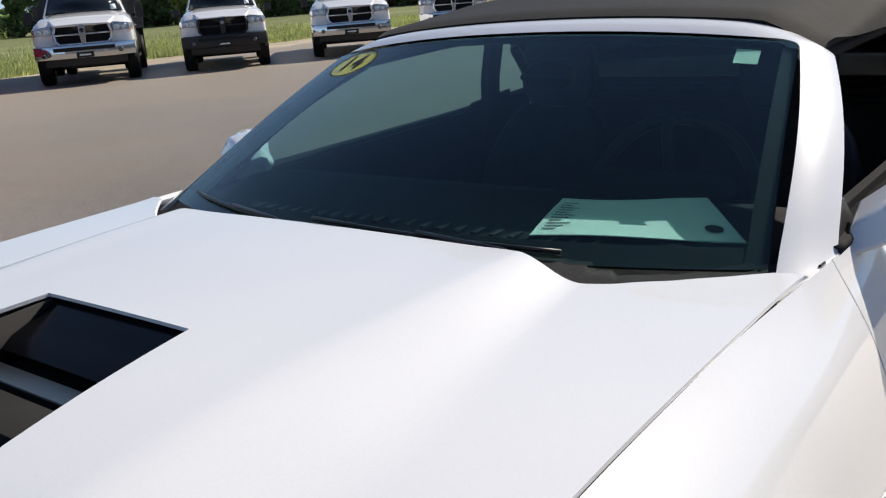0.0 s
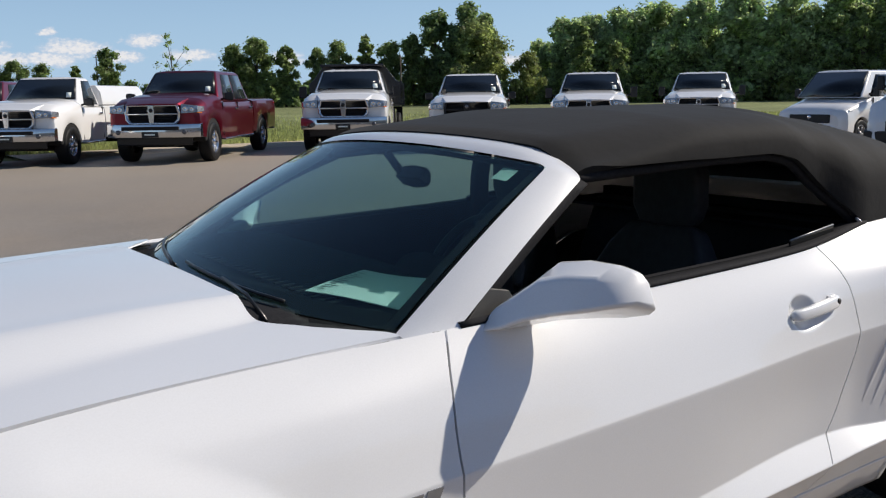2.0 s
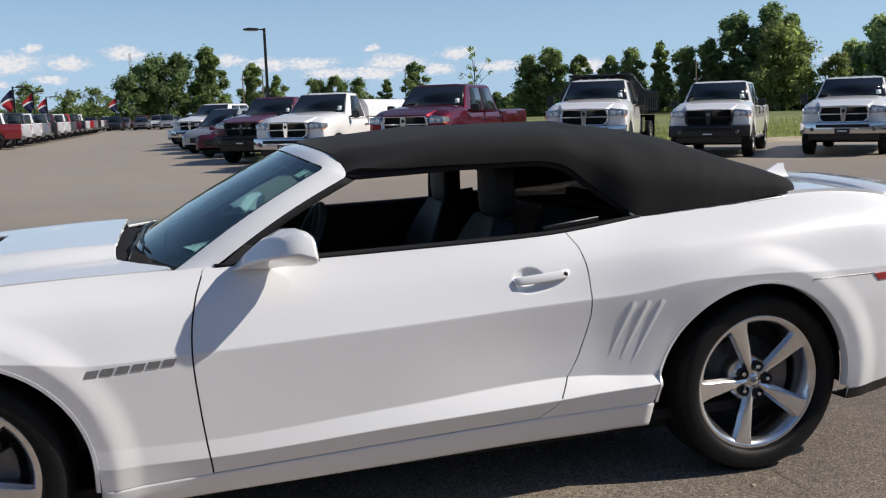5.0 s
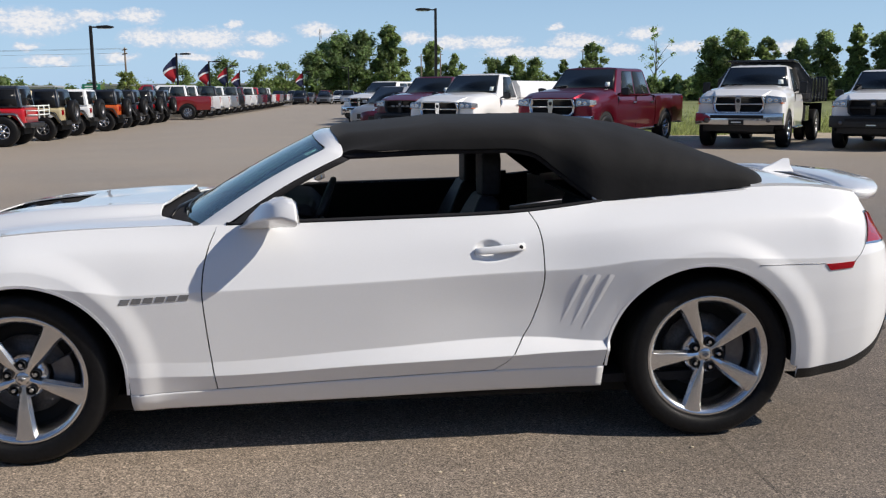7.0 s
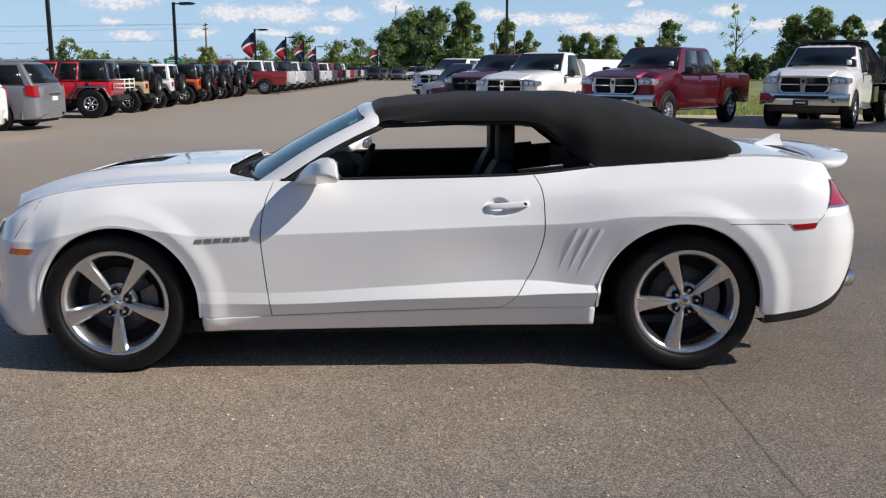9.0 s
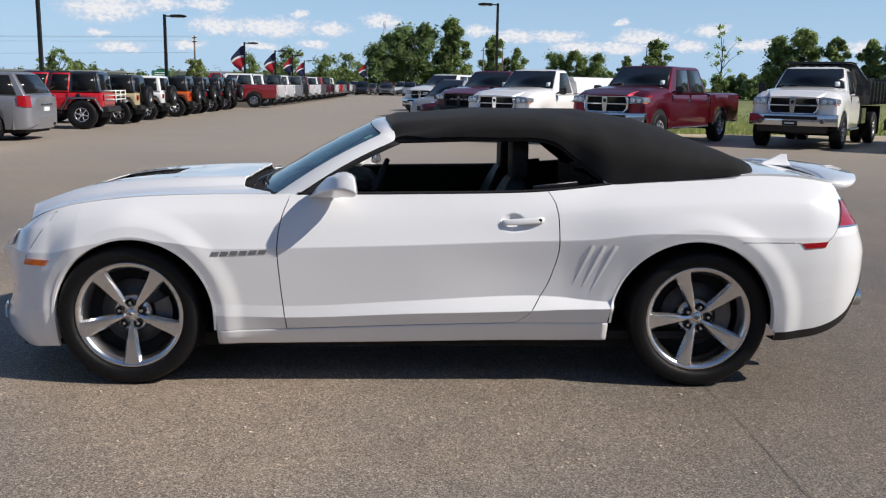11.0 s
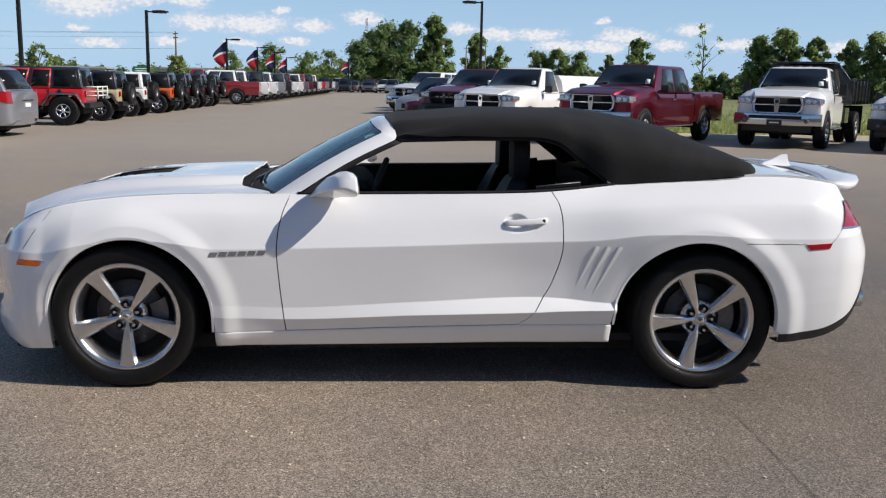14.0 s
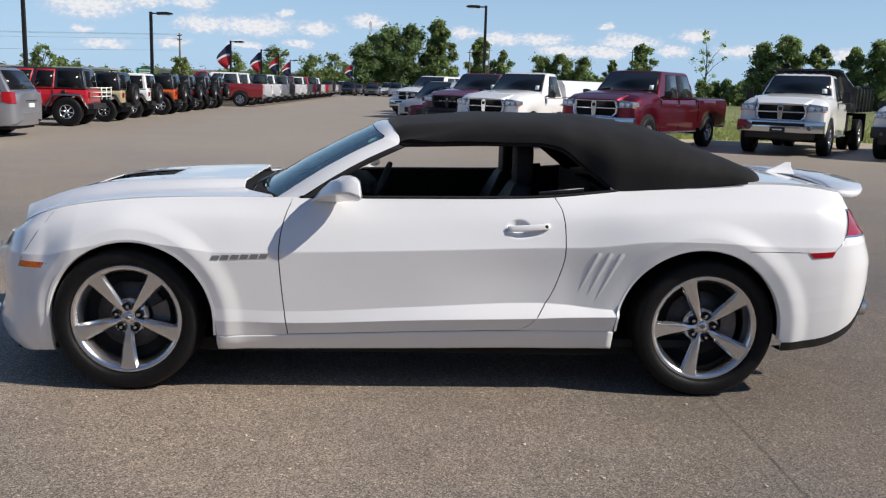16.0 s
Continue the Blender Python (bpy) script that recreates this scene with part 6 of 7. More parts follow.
def off_roader(x, y, deg, col, label, top=BLACKP, long=True, big=0.44, rack=False, spare=True, grow=0.90):
    """Boxy off-road car; the place is its rear axle."""
    t = thing("off_road_car", label, "off-road car", "off-road cars in a row", place(x, y, deg) @ Matrix.Scale(grow, 4))
    L = 2.95 if long else 2.42
    fl = L + 0.55
    arches = [(0.0, .46, .52), (L, .46, .54)]
    shell("tub", t, [(-0.62, .74, .66, 1.12, 1.16), (-0.56, .77, .62, 1.13, 1.17), (L - 0.85, .78, .60, 1.14, 1.18), (L - 0.55, .76, .60, 1.12, 1.20), (fl - 0.1, .62, .66, 1.06, 1.16), (fl, .60, .72, 1.02, 1.12)], arches, col, "painted body tub and bonnet")
    sides = cabin(t, (-0.56, L - 0.80), (-0.46, L - 1.12), 1.16, 1.82, top, 0.75, 0.66, 0.02)
    if top is not col:
        # painted door frames ahead of the rear pillar
        for key in ("left", "right"):
            fr = (lambda u: 1 - u) if key == "right" else (lambda u: u)
            for a, b in (((.08, .36), (.40, .64)) if long else ((.10, .52),)):
                u0, u1 = sorted((fr(a), fr(b)))
                pane("door_frame", t, sides[key], u0, u1, .0, .92, col, 0.008, "painted door top")
    for key in ("left", "right"):
        fr = (lambda u: 1 - u) if key == "right" else (lambda u: u)
        for a, b in (((.11, .34), (.42, .62), (.68, .95)) if long else ((.13, .50), (.58, .93))):
            u0, u1 = sorted((fr(a), fr(b)))
            pane("side_window", t, sides[key], u0, u1, .10, .84, TINT_GLASS, 0.014, "", TRIM)
    pane("rear_window", t, sides["rear"], .10, .90, .12, .86, TINT_GLASS, 0.008, "", TRIM)
    pane("windscreen", t, sides["front"], .05, .95, .08, .92, TINT_GLASS, 0.008, "", TRIM)
    for sg in (-1, 1):
        for c in (0.0, L):
            rows = []
            for cx, cz in ((-.64, .60), (-.56, .72), (-.42, .97), (-.34, .995), (.34, .995), (.42, .97), (.56, .72), (.64, .62)):
                rows.append([(c + cx, sg * .74, cz + .03), (c + cx, sg * .93, cz + .012), (c + cx, sg * .94, cz - .035), (c + cx, sg * .74, cz - .04)])
            hull("wing_flare", rows, PLASTIC if col is not RED else STEEL, t, "wheel-arch flare", bevel=0.006)
            plain_wheel(t, c, sg * 0.82, big, 0.31, 0.225, ALLOY if col is not TAN else STEEL, 6, sg, "chunky off-road wheel")
        box("tail_lamp", (-0.67, sg * 0.68 - 0.06, .90), (-0.60, sg * 0.68 + 0.06, 1.08), TAIL, t, "red tail lamp", 0.012)
        box("side_step", (0.65, sg * 0.80 - 0.06, .48), (L - 0.65, sg * 0.80 + 0.06, .56), TRIM, t, "", 0.02)
        for xx in ((L - 0.85, L - 1.75, L - 2.5) if long else (L - 0.85, L - 1.9)):
            box("door_seam", (xx - 0.006, sg * .785 - 0.016, .66), (xx + 0.006, sg * .785 + 0.016, 1.14), GAP, t, "", 0.002)
        box("door_handle", (L - 1.70, sg * 0.80 - 0.02, 1.02), (L - 1.55, sg * 0.80 + 0.02, 1.07), TRIM, t, "", 0.01)
        lathe("fuel_cap", [(0, -.01), (.07, -.008), (.08, .01)], TRIM, t, "", n=14, m=Matrix.Translation((0.12, sg * -0.0 + sg * .79, 1.05)) @ (Matrix.Rotation(math.pi, 4, "Z") if sg > 0 else Matrix())) if sg > 0 else None
        box("door_mirror", (L - 0.95, sg * 0.95 - 0.09, 1.22), (L - 0.88, sg * 0.95 + 0.09, 1.38), TRIM, t, "", 0.02)
    box("rear_bumper", (-0.80, -0.80, .56), (-0.60, 0.80, .72), PLASTIC, t, "black rear bumper", 0.03)
    box("front_bumper", (fl, -0.80, .56), (fl + 0.2, 0.80, .74), PLASTIC, t, "black front bumper", 0.03)
    box("tailgate_line", (-0.628, -0.60, .74), (-0.618, 0.60, 1.12), col, t, "", 0.004)
    box("underframe", (-0.5, -0.45, .36), (fl - 0.2, 0.45, .62), GAP, t, "", 0.02)
    if spare:
        m = Matrix.Translation((-0.80, 0.02, 1.02)) @ Matrix.Rotation(math.pi / 2, 4, "Z")
        sp_ = lathe("spare_wheel", [(0.0, 0.10), (0.25, 0.10), (0.40, .12), (0.42, 0.05), (0.42, -0.08), (0.39, -0.13), (0.25, -0.12), (0.22, -0.06), (0.0, -0.07)], RUBBER, t, "spare wheel on the tailgate", n=32, m=m @ Matrix.Rotation(math.pi, 4, "Z"))
        lathe("spare_rim", [(0.0, -0.075), (0.10, -0.08), (0.215, -0.07), (0.225, -0.13)], ALLOY_DARK, t, "", n=24, m=m @ Matrix.Rotation(math.pi, 4, "Z"))
    if rack:
        for zz in (0.95, 1.08, 1.22):
            tube("carrier_rail", [(-0.66, 0.7, zz), (-1.0, 0.62, zz), (-1.0, -0.62, zz), (-0.66, -0.7, zz)], 0.02, STICKER, t, "white tubular carrier", 6)
        for yy in (-.62, 0, .62):
            tube("carrier_post", [(-1.0, yy, .85), (-1.0, yy, 1.25)], 0.02, STICKER, t, "", 6)
    return t


def people_carrier(x, y, deg, col, label):
    """Minivan; the place is its rear axle."""
    t = thing("minivan", label, "minivan", "minivans in a row", place(x, y, deg))
    L = 3.08
    shell("body", t, [(-1.02, .66, .40, .97, 1.05), (-0.97, .80, .34, .99, 1.08), (-0.86, .91, .31, 1.0, 1.10), (-0.62, .965, .29, 1.02, 1.11), (0.0, .99, .26, 1.04, 1.12), (L - 0.3, .98, .25, .98, 1.06), (L + 0.55, .93, .28, .82, .92), (L + 0.88, .74, .36, .70, .76)], [(0, .34, .39), (L, .34, .39)], col, "painted body")
    sides = cabin(t, (-0.88, L + 0.25), (-0.56, L - 0.85), 1.05, 1.62, col, 0.91, 0.72, 0.05)
    for key in ("left", "right"):
        fr = (lambda u: 1 - u) if key == "right" else (lambda u: u)
        for a, b in ((.30, .46), (.48, .68), (.70, .95)):
            u0, u1 = sorted((fr(a), fr(b)))
            pane("side_window", t, sides[key], u0, u1, .10, .86, TINT_GLASS, 0.010, "", TRIM)
    pane("rear_window", t, sides["rear"], .08, .92, .14, .90, TINT_GLASS, 0.010, "dark rear window", TRIM)
    pane("windscreen", t, sides["front"], .05, .95, .06, .95, TINT_GLASS, 0.010, "", TRIM)
    for sg in (-1, 1):
        hull("tail_lamp", [[(-0.99, sg * .82, .80), (-0.88, sg * .93, .80), (-0.86, sg * .925, 1.08), (-0.96, sg * .82, 1.08)], [(-0.98, sg * .76, .80), (-0.70, sg * .975, .84), (-0.70, sg * .965, 1.07), (-0.95, sg * .76, 1.08)]], TAIL, t, "red tail lamp", bevel=0.01)
        for c in (0, L):
            plain_wheel(t, c, sg * 0.86, 0.345, 0.23, 0.225, ALLOY, 7, sg, "alloy wheel")
        box("door_handle", (0.6, sg * 0.985 - 0.02, .98), (0.8, sg * 0.985 + 0.025, 1.02), col, t, "", 0.01)
        box("door_seam", (0.52, sg * .985 - 0.014, .36), (0.532, sg * .985 + 0.016, 1.04), GAP, t, "", 0.002)
        box("door_seam", (1.62, sg * .985 - 0.014, .36), (1.632, sg * .985 + 0.016, 1.04), GAP, t, "", 0.002)
    hull("rear_bumper", [[(-0.58 - 0.44 * (1 - abs(s) ** 4), s * .975, .27), (-0.50, s * .95, .27), (-0.50, s * .95, .62), (-0.60 - 0.48 * (1 - abs(s) ** 4), s * .985, .60)] for s in (-1, -.93, -.8, -.6, -.3, 0, .3, .6, .8, .93, 1)], col, t, "painted rear bumper", bevel=0.02)
    box("tailgate_handle", (-1.04, -0.35, .84), (-0.99, 0.35, .88), CHROME, t, "", 0.008)
    box("plate", (-1.04, -0.16, .70), (-1.0, 0.16, .80), STICKER, t, "", 0.004)
    box("underbody", (-0.8, -0.75, .18), (L + 0.6, 0.75, .36), GAP, t, "", 0.02)
    return t


def van(x, y, deg, label, high=True):
    """Panel van; the place is its front axle."""
    t = thing("panel_van", label, "van", "white vans beside the meadow", place(x, y, deg))
    k = 1.0 if high else 0.74
    wb = 3.45 if high else 3.1
    zr = 2.46 if high else 1.84
    zb = 1.34 * (1 if high else 0.88)
    tail = -wb - 0.98
    w = 1.0 if high else 0.90
    R = 0.36 if high else 0.33
    low = [(0.80, .72, .40, .74, .80), (0.68, .90, .30, .82, .95), (0.40, w, .28, zb - .28, zb - .14), (-0.30, w, .26, zb - .06, zb), (-0.6, w, .26, zb + .02, zb + .05), (tail, w * .98, .30, zb + .02, zb + .05)]
    shell("lower_body", t, low, [(0, R, R + .07), (-wb, R, R + .07)], TRUCK_WHITE, "white lower body")
    sides = cabin(t, (tail, -0.22 if high else 0.02), (tail + 0.05, -0.95 if high else -0.62), zb, zr, TRUCK_WHITE, w - 0.04, w - 0.20, 0.04)
    pane("windscreen", t, sides["front"], .05, .95, .05, .72 if high else .92, DARK_GLASS, 0.008, "dark windscreen", TRIM)
    for key in ("left", "right"):
        fr = (lambda u: 1 - u) if key == "right" else (lambda u: u)
        for a, b in (((.07, .21),) if high else ((.09, .27), (.31, .52))):
            u0, u1 = sorted((fr(a), fr(b)))
            pane("side_window", t, sides[key], u0, u1, .06, .58 if high else .82, DARK_GLASS, 0.008, "", TRIM)
    for sg in (-1, 1):
        plain_wheel(t, 0, sg * (w - .12), R, 0.22, 0.21, STEEL, 5, sg, "steel wheel")
        plain_wheel(t, -wb, sg * (w - .12), R, 0.22, 0.21, STEEL, 5, sg, "steel wheel")
        hull("headlamp", [[(0.72, sg * .52, .86), (0.60, sg * .90, .90), (0.42, sg * (w - .02), zb - .34), (0.50, sg * .70, zb - .30)], [(0.55, sg * .52, .84), (0.42, sg * .88, .88), (0.25, sg * (w - .04), zb - .36), (0.36, sg * .68, zb - .32)]], LAMP, t, "clear headlamp", bevel=0.01)
        hull("door_mirror", [[(-0.30, sg * yy, zb + .02), (-0.42, sg * yy, zb + .02), (-0.42, sg * yy, zb + .32 * k), (-0.30, sg * yy, zb + .30 * k)] for yy in (w + .06, w + .20)], PLASTIC, t, "black door mirror", bevel=0.03)
        tube("mirror_arm", [(-0.36, sg * (w - .06), zb + .08), (-0.36, sg * (w + .10), zb + .10)], 0.03, PLASTIC, t, "", 6)
        for xx in (-0.45, -1.45, -2.6):
            box("door_seam", (xx - .006, sg * w - 0.02, .40), (xx + .006, sg * w + 0.014, zb), GAP, t, "", 0.002)
        box("door_handle", (-1.38, sg * w - 0.02, zb - .22), (-1.22, sg * w + 0.03, zb - .17), PLASTIC, t, "", 0.01)
    hull("front_bumper", [[(0.55, s * w * .97, .26), (0.90 - .22 * s * s, s * w * .97, .28), (0.94 - .24 * s * s, s * w * .97, .60 if high else .52), (0.60, s * w * .97, .66 if high else .58)] for s in (-1, -.6, -.2, .2, .6, 1)], PLASTIC if high else TRUCK_WHITE, t, "front bumper", bevel=0.02)
    box("grille", (0.70, -0.52, .60), (0.835, 0.52, .80), PLASTIC, t, "black grille", 0.02)
    lathe("nose_emblem", [(0.0, -0.01), (0.05, -0.008), (0.06, 0.01)], CHROME, t, "", n=16, m=Matrix.Translation((0.83, 0, .74)) @ Matrix.Rotation(math.pi / 2, 4, "Z"))
    box("underbody", (tail + .2, -0.7, .18), (0.5, 0.7, .36), GAP, t, "", 0.02)
    return t


def saloon(x, y, deg, col, label, tall=False, group="cars far down the lot"):
    """Low car or crossover; the place is its front axle."""
    t = thing("car", label, "car", group, place(x, y, deg))
    h = 1.68 if tall else 1.44
    zb = 1.02 if tall else .92
    shell("body", t, [(0.88, .66, .36, .62, .68), (0.76, .82, .26, .70, .80), (0.3, .90, .22, zb - .18, zb - .10), (-0.5, .91, .22, zb - .04, zb), (-2.4, .91, .22, zb, zb + .04), (-3.3, .88, .26, zb, zb + (.05 if tall else .02)), (-3.62, .74, .36, zb - .10, zb - .06)], [(0, .33, .37), (-2.75, .33, .37)], col, "painted body")
    sides = cabin(t, (-3.4 if tall else -3.05, -0.35), (-2.95 if tall else -2.35, -1.15), zb, h, col, 0.82, 0.62, 0.04)
    pane("windscreen", t, sides["front"], .05, .95, .06, .95, DARK_GLASS, 0.010, "", TRIM)
    pane("rear_window", t, sides["rear"], .08, .92, .10, .92, DARK_GLASS, 0.010, "", TRIM)
    for key in ("left", "right"):
        fr = (lambda u: 1 - u) if key == "right" else (lambda u: u)
        for a, b in ((.15, .46), (.50, .85)):
            u0, u1 = sorted((fr(a), fr(b)))
            pane("side_window", t, sides[key], u0, u1, .10, .86, DARK_GLASS, 0.010, "", TRIM)
    for sg in (-1, 1):
        for c in (0, -2.75):
            plain_wheel(t, c, sg * 0.79, 0.33, 0.21, 0.22, ALLOY, 6, sg, "alloy wheel")
        hull("headlamp", [[(0.86, sg * .46, .62), (0.70, sg * .80, .66), (0.66, sg * .80, .74), (0.82, sg * .48, .70)], [(0.70, sg * .46, .62), (0.5, sg * .87, .68), (0.48, sg * .86, .74), (0.66, sg * .48, .70)]], LAMP, t, "clear headlamp", bevel=0.006)
        box("tail_lamp", (-3.64, sg * .68 - .12, zb - .24), (-3.48, sg * .68 + .14, zb - .10), TAIL, t, "red tail lamp", 0.02)
        box("door_mirror", (-0.62, sg * .98 - .09, zb), (-0.52, sg * .98 + .09, zb + .13), col, t, "", 0.02)
    box("grille", (0.80, -0.42, .42), (0.895, 0.42, .62), TRIM, t, "black grille", 0.02)
    box("underbody", (-3.3, -0.7, .14), (0.6, 0.7, .30), GAP, t, "", 0.02)
    return t


# trucks along the meadow
pickup(6.72, 18.5, 230.5, DARK_RED, "dark red crew-cab pickup with chrome grille and bumper", grow=1.06)
pickup(11.50, 18.75, 235, TRUCK_WHITE, "white work truck with black steel dump body", "regular", 3.65, "chrome", "dump", True, tow=True, grow=1.085)
pickup(14.2, 17.1, 230, TRUCK_WHITE, "white crew-cab pickup with black plastic grille", "crew", 3.79, "white_plain", tow=False)
pickup(17.1, 15.6, 224, TRUCK_WHITE, "white crew-cab pickup with chrome grille and roof lamps", "crew", 3.79, "chrome", "box", True, tow=True)
pickup(21.3, 15.4, 217, TRUCK_WHITE, "white crew-cab pickup with chrome grille, beside small van", "crew", 3.79, "chrome", "box", True, tow=True)
pickup(4.0, 19.9, 233, TRUCK_WHITE, "white regular-cab pickup with silver bonnet front and capped bed", "regular", 3.57, cap=True)
pickup(3.2, 24.3, 236, MAROON, "dark maroon pickup with black lettered grille", "crew", 3.57, "lettered")
pickup(2.0, 37.5, 236, TRUCK_WHITE, "white pickup parked farther along the row", "crew", 3.57)
saloon(2.6, 29.0, 236, MAROON, "dark red low car in the angled row")
saloon(2.2, 33.0, 236, SILVER, "silver crossover in the angled row", True)
saloon(2.0, 42.0, 236, GREY, "grey crossover in the angled row", True)
saloon(1.6, 46.5, 236, TRUCK_WHITE, "white car in the angled row")
van(20.6, 10.9, 183, "small white city van with side windows", False)
van(17.2, 6.6, 187, "white high-roof van with black bumper")
van(17.8, 4.0, 187, "white high-roof van beside its twin")

# rear ends along the far side of the lane
people_carrier(-8.85, 14.6, 180, TRUCK_WHITE, "white minivan, seen from behind, on the asphalt")
people_carrier(-8.80, 17.75, 181, PEWTER, "silver-grey minivan with dark rear glass")
off_roader(-8.7, 23.4, 184, RED, "red off-road car with black hard top and white rear carrier", BLACKP, True, 0.46, True, spare=False, grow=0.94)
off_roader(-8.6, 26.7, 179, TAN, "tan off-road car with black top and spare wheel", BLACKP, True, 0.43)
off_roader(-8.7, 30.2, 179, TRUCK_WHITE, "white off-road car with white hard top and spare wheel", TRUCK_WHITE, False, 0.42)
off_roader(-8.6, 33.8, 180, ORANGE, "orange off-road car with black top", BLACKP, True, 0.44)
off_roader(-8.7, 37.2, 180, BLACKP, "black off-road car with spare wheel", BLACKP, True, 0.42)
off_roader(-8.7, 40.5, 180, BLACKP, "black off-road car with black soft top", BLACKP, False, 0.42)
off_roader(-8.7, 43.8, 180, BLACKP, "black off-road car beside the red pickup", BLACKP, True, 0.42)
far_cols = [(DEEP_RED, "dark red"), (TRUCK_WHITE, "white"), (TRUCK_WHITE, "white"), (SILVER, "silver"), (BLACKP, "black"), (TRUCK_WHITE, "white"), (TRUCK_WHITE, "white"), (GREY, "grey"), (MAROON, "maroon"), (BLACKP, "black"), (TRUCK_WHITE, "white"), (RED, "red"), (SILVER, "silver"), (BLACKP, "black"), (TRUCK_WHITE, "white"), (GREY, "grey")]
for k, (c, nm) in enumerate(far_cols):
    yy = 48.9 + 3.35 * k
    xx = -8.1 + 0.022 * (yy - 49) - 3.55
    pickup(xx, yy - 0.3, 185 - 0.3 * k, c, nm + " pickup, its tailgate towards the lane", "crew" if k % 3 else "regular", 3.57, "chrome", group="pickups in the far row")
# vehicles closing the end of the lane
for k, (c, nm) in enumerate([(TRUCK_WHITE, "white"), (SILVER, "silver"), (BLACKP, "black"), (TRUCK_WHITE, "white"), (GREY, "grey"), (DEEP_RED, "red"), (TRUCK_WHITE, "white"), (BLACKP, "black"), (TRUCK_WHITE, "white"), (SILVER, "silver")]):
    saloon(-13.0 + 2.0 * k, 116 + 0.6 * (k % 3), 262, c, nm + " tall car parked across the lot's end", k % 3 != 1, "cars across the lot's end")
for k, (c, nm) in enumerate([(BLACKP, "black"), (GREY, "grey"), (SILVER, "silver"), (TRUCK_WHITE, "white"), (BLACKP, "black"), (TRUCK_WHITE, "white")]):
    saloon(-5.5 + 2.9 * k, 108 + (k % 2), 268, c, nm + " crossover at the far end of the lot", k % 2 == 0)

# ---- trees and meadow ----
def crown_mesh(name, clumps, n, size, rng, squash=1.0):
    """Many small leaf faces scattered through the shells of several clumps."""
    per = max(1, n // len(clumps))
    c = np.repeat(np.array([k[0] for k in clumps], float), per, 0)
    r = np.repeat(np.array([k[1] for k in clumps], float), per)
    unit = lambda v: v / (np.linalg.norm(v, axis=1, keepdims=True) + 1e-9)
    d = unit(rng.normal(size=c.shape))
    rad = r * rng.uniform(0.15, 1.0, len(r)) ** 0.5 * (1 + 0.28 * np.sin(5.1 * d[:, 0] + 3.7 * d[:, 1] + 4.3 * d[:, 2] + r * 9))
    inner = rng.uniform(size=len(r)) < 0.16
    rad = np.where(inner, rad * 0.6, rad)
    p = c + d * rad[:, None] * (1, 1, squash)
    nrm = unit(d + 0.55 * rng.normal(size=c.shape) + (0, 0, 0.25))
    a = unit(np.cross(nrm, rng.normal(size=c.shape)))
    b = np.cross(nrm, a)
    s = size * (rng.uniform(0.6, 1.5, len(r)) * np.where(inner, 2.6, 1.0))[:, None]
    verts = np.stack([p - a * s, p + b * s * 0.6, p + a * s, p - b * s * 0.6], 1).reshape(-1, 3)
    faces = np.arange(len(verts)).reshape(-1, 4)
    me = bpy.data.meshes.new(name)
    me.from_pydata(verts.tolist(), [], faces.tolist())
    me.update()
    return me


def tree(x, y, h, w, mat, label, seed, n=5200, trunk=0.30, size=None, sparse=False, base=0.08, loose=0.0):
    """A tapered trunk with limbs and a crown of leaf clumps; base: where the crown begins."""
    rng = np.random.default_rng(seed)
    t = thing("tree", label, "tree", "", place(x, y, float(rng.uniform(0, 360))))
    lean = rng.uniform(-0.03, 0.03, 2) * h
    top = (lean[0], lean[1], h * 0.78)
    pts = [(lean[0] * q ** 1.5, lean[1] * q ** 1.5, h * 0.78 * q) for q in np.linspace(0, 1, 6)]
    tr = tube("trunk", pts, trunk * h / 12, BARK, t, "grey-brown trunk", 8, 0.03)
    clumps = []
    m = (14 if loose == 0 else 22) if not sparse else 8
    for k in range(m):
        z = h * (base + (0.93 - base) * ((k + 0.5) / m))
        q = (z / h - base) / (1 - base)
        reach = w / 2 * max(0.25, math.sin(math.pi * min(1, 0.18 + 0.80 * q)) ** 0.7) * rng.uniform(0.25, 0.95)
        a = k * 2.4 + rng.uniform(-0.4, 0.4)
        c = (reach * math.cos(a) + lean[0] * q, reach * math.sin(a) + lean[1] * q, z)
        r = w * rng.uniform(0.14, 0.27) * (1.1 - 0.35 * q) * (1 - loose)
        if sparse:
            r *= 0.55
        clumps.append((c, r))
        b2 = a + rng.uniform(1.8, 4.4)
        f2 = reach * rng.uniform(0.4, 1.0)
        clumps.append(((f2 * math.cos(b2) + lean[0] * q, f2 * math.sin(b2) + lean[1] * q, z + rng.uniform(-0.06, 0.06) * h), r * rng.uniform(0.6, 1.1)))
        z0 = max(h * 0.12, z * 0.62)
        tube("limb", [(lean[0] * z0 / h, lean[1] * z0 / h, z0), (c[0] * 0.5, c[1] * 0.5, z * 0.85), c], trunk * h / 12 * 0.36, BARK, t, "", 5, 0.015)
    if not sparse:
        clumps.append(((lean[0], lean[1], h - w * 0.16), w * 0.17))
        clumps.append(((0, 0, h * (base + 0.35)), w * 0.30))
    me = crown_mesh("crown", clumps, n, size or max(0.10, h * 0.0165), rng)
    # the crown keeps to the tree's height and width
    co = np.empty(len(me.vertices) * 3)
    me.vertices.foreach_get("co", co)
    co = co.reshape(-1, 3)
    co[:, 2] *= h / np.percentile(co[:, 2], 99.4 if not sparse else 100)
    co[:, :2] *= 0.5 * w / np.percentile(np.hypot(co[:, 0], co[:, 1]), 95)
    me.vertices.foreach_set("co", co.ravel())
    linked("crown", me, mat, t, "leafy uneven crown", smooth=False)
    return t


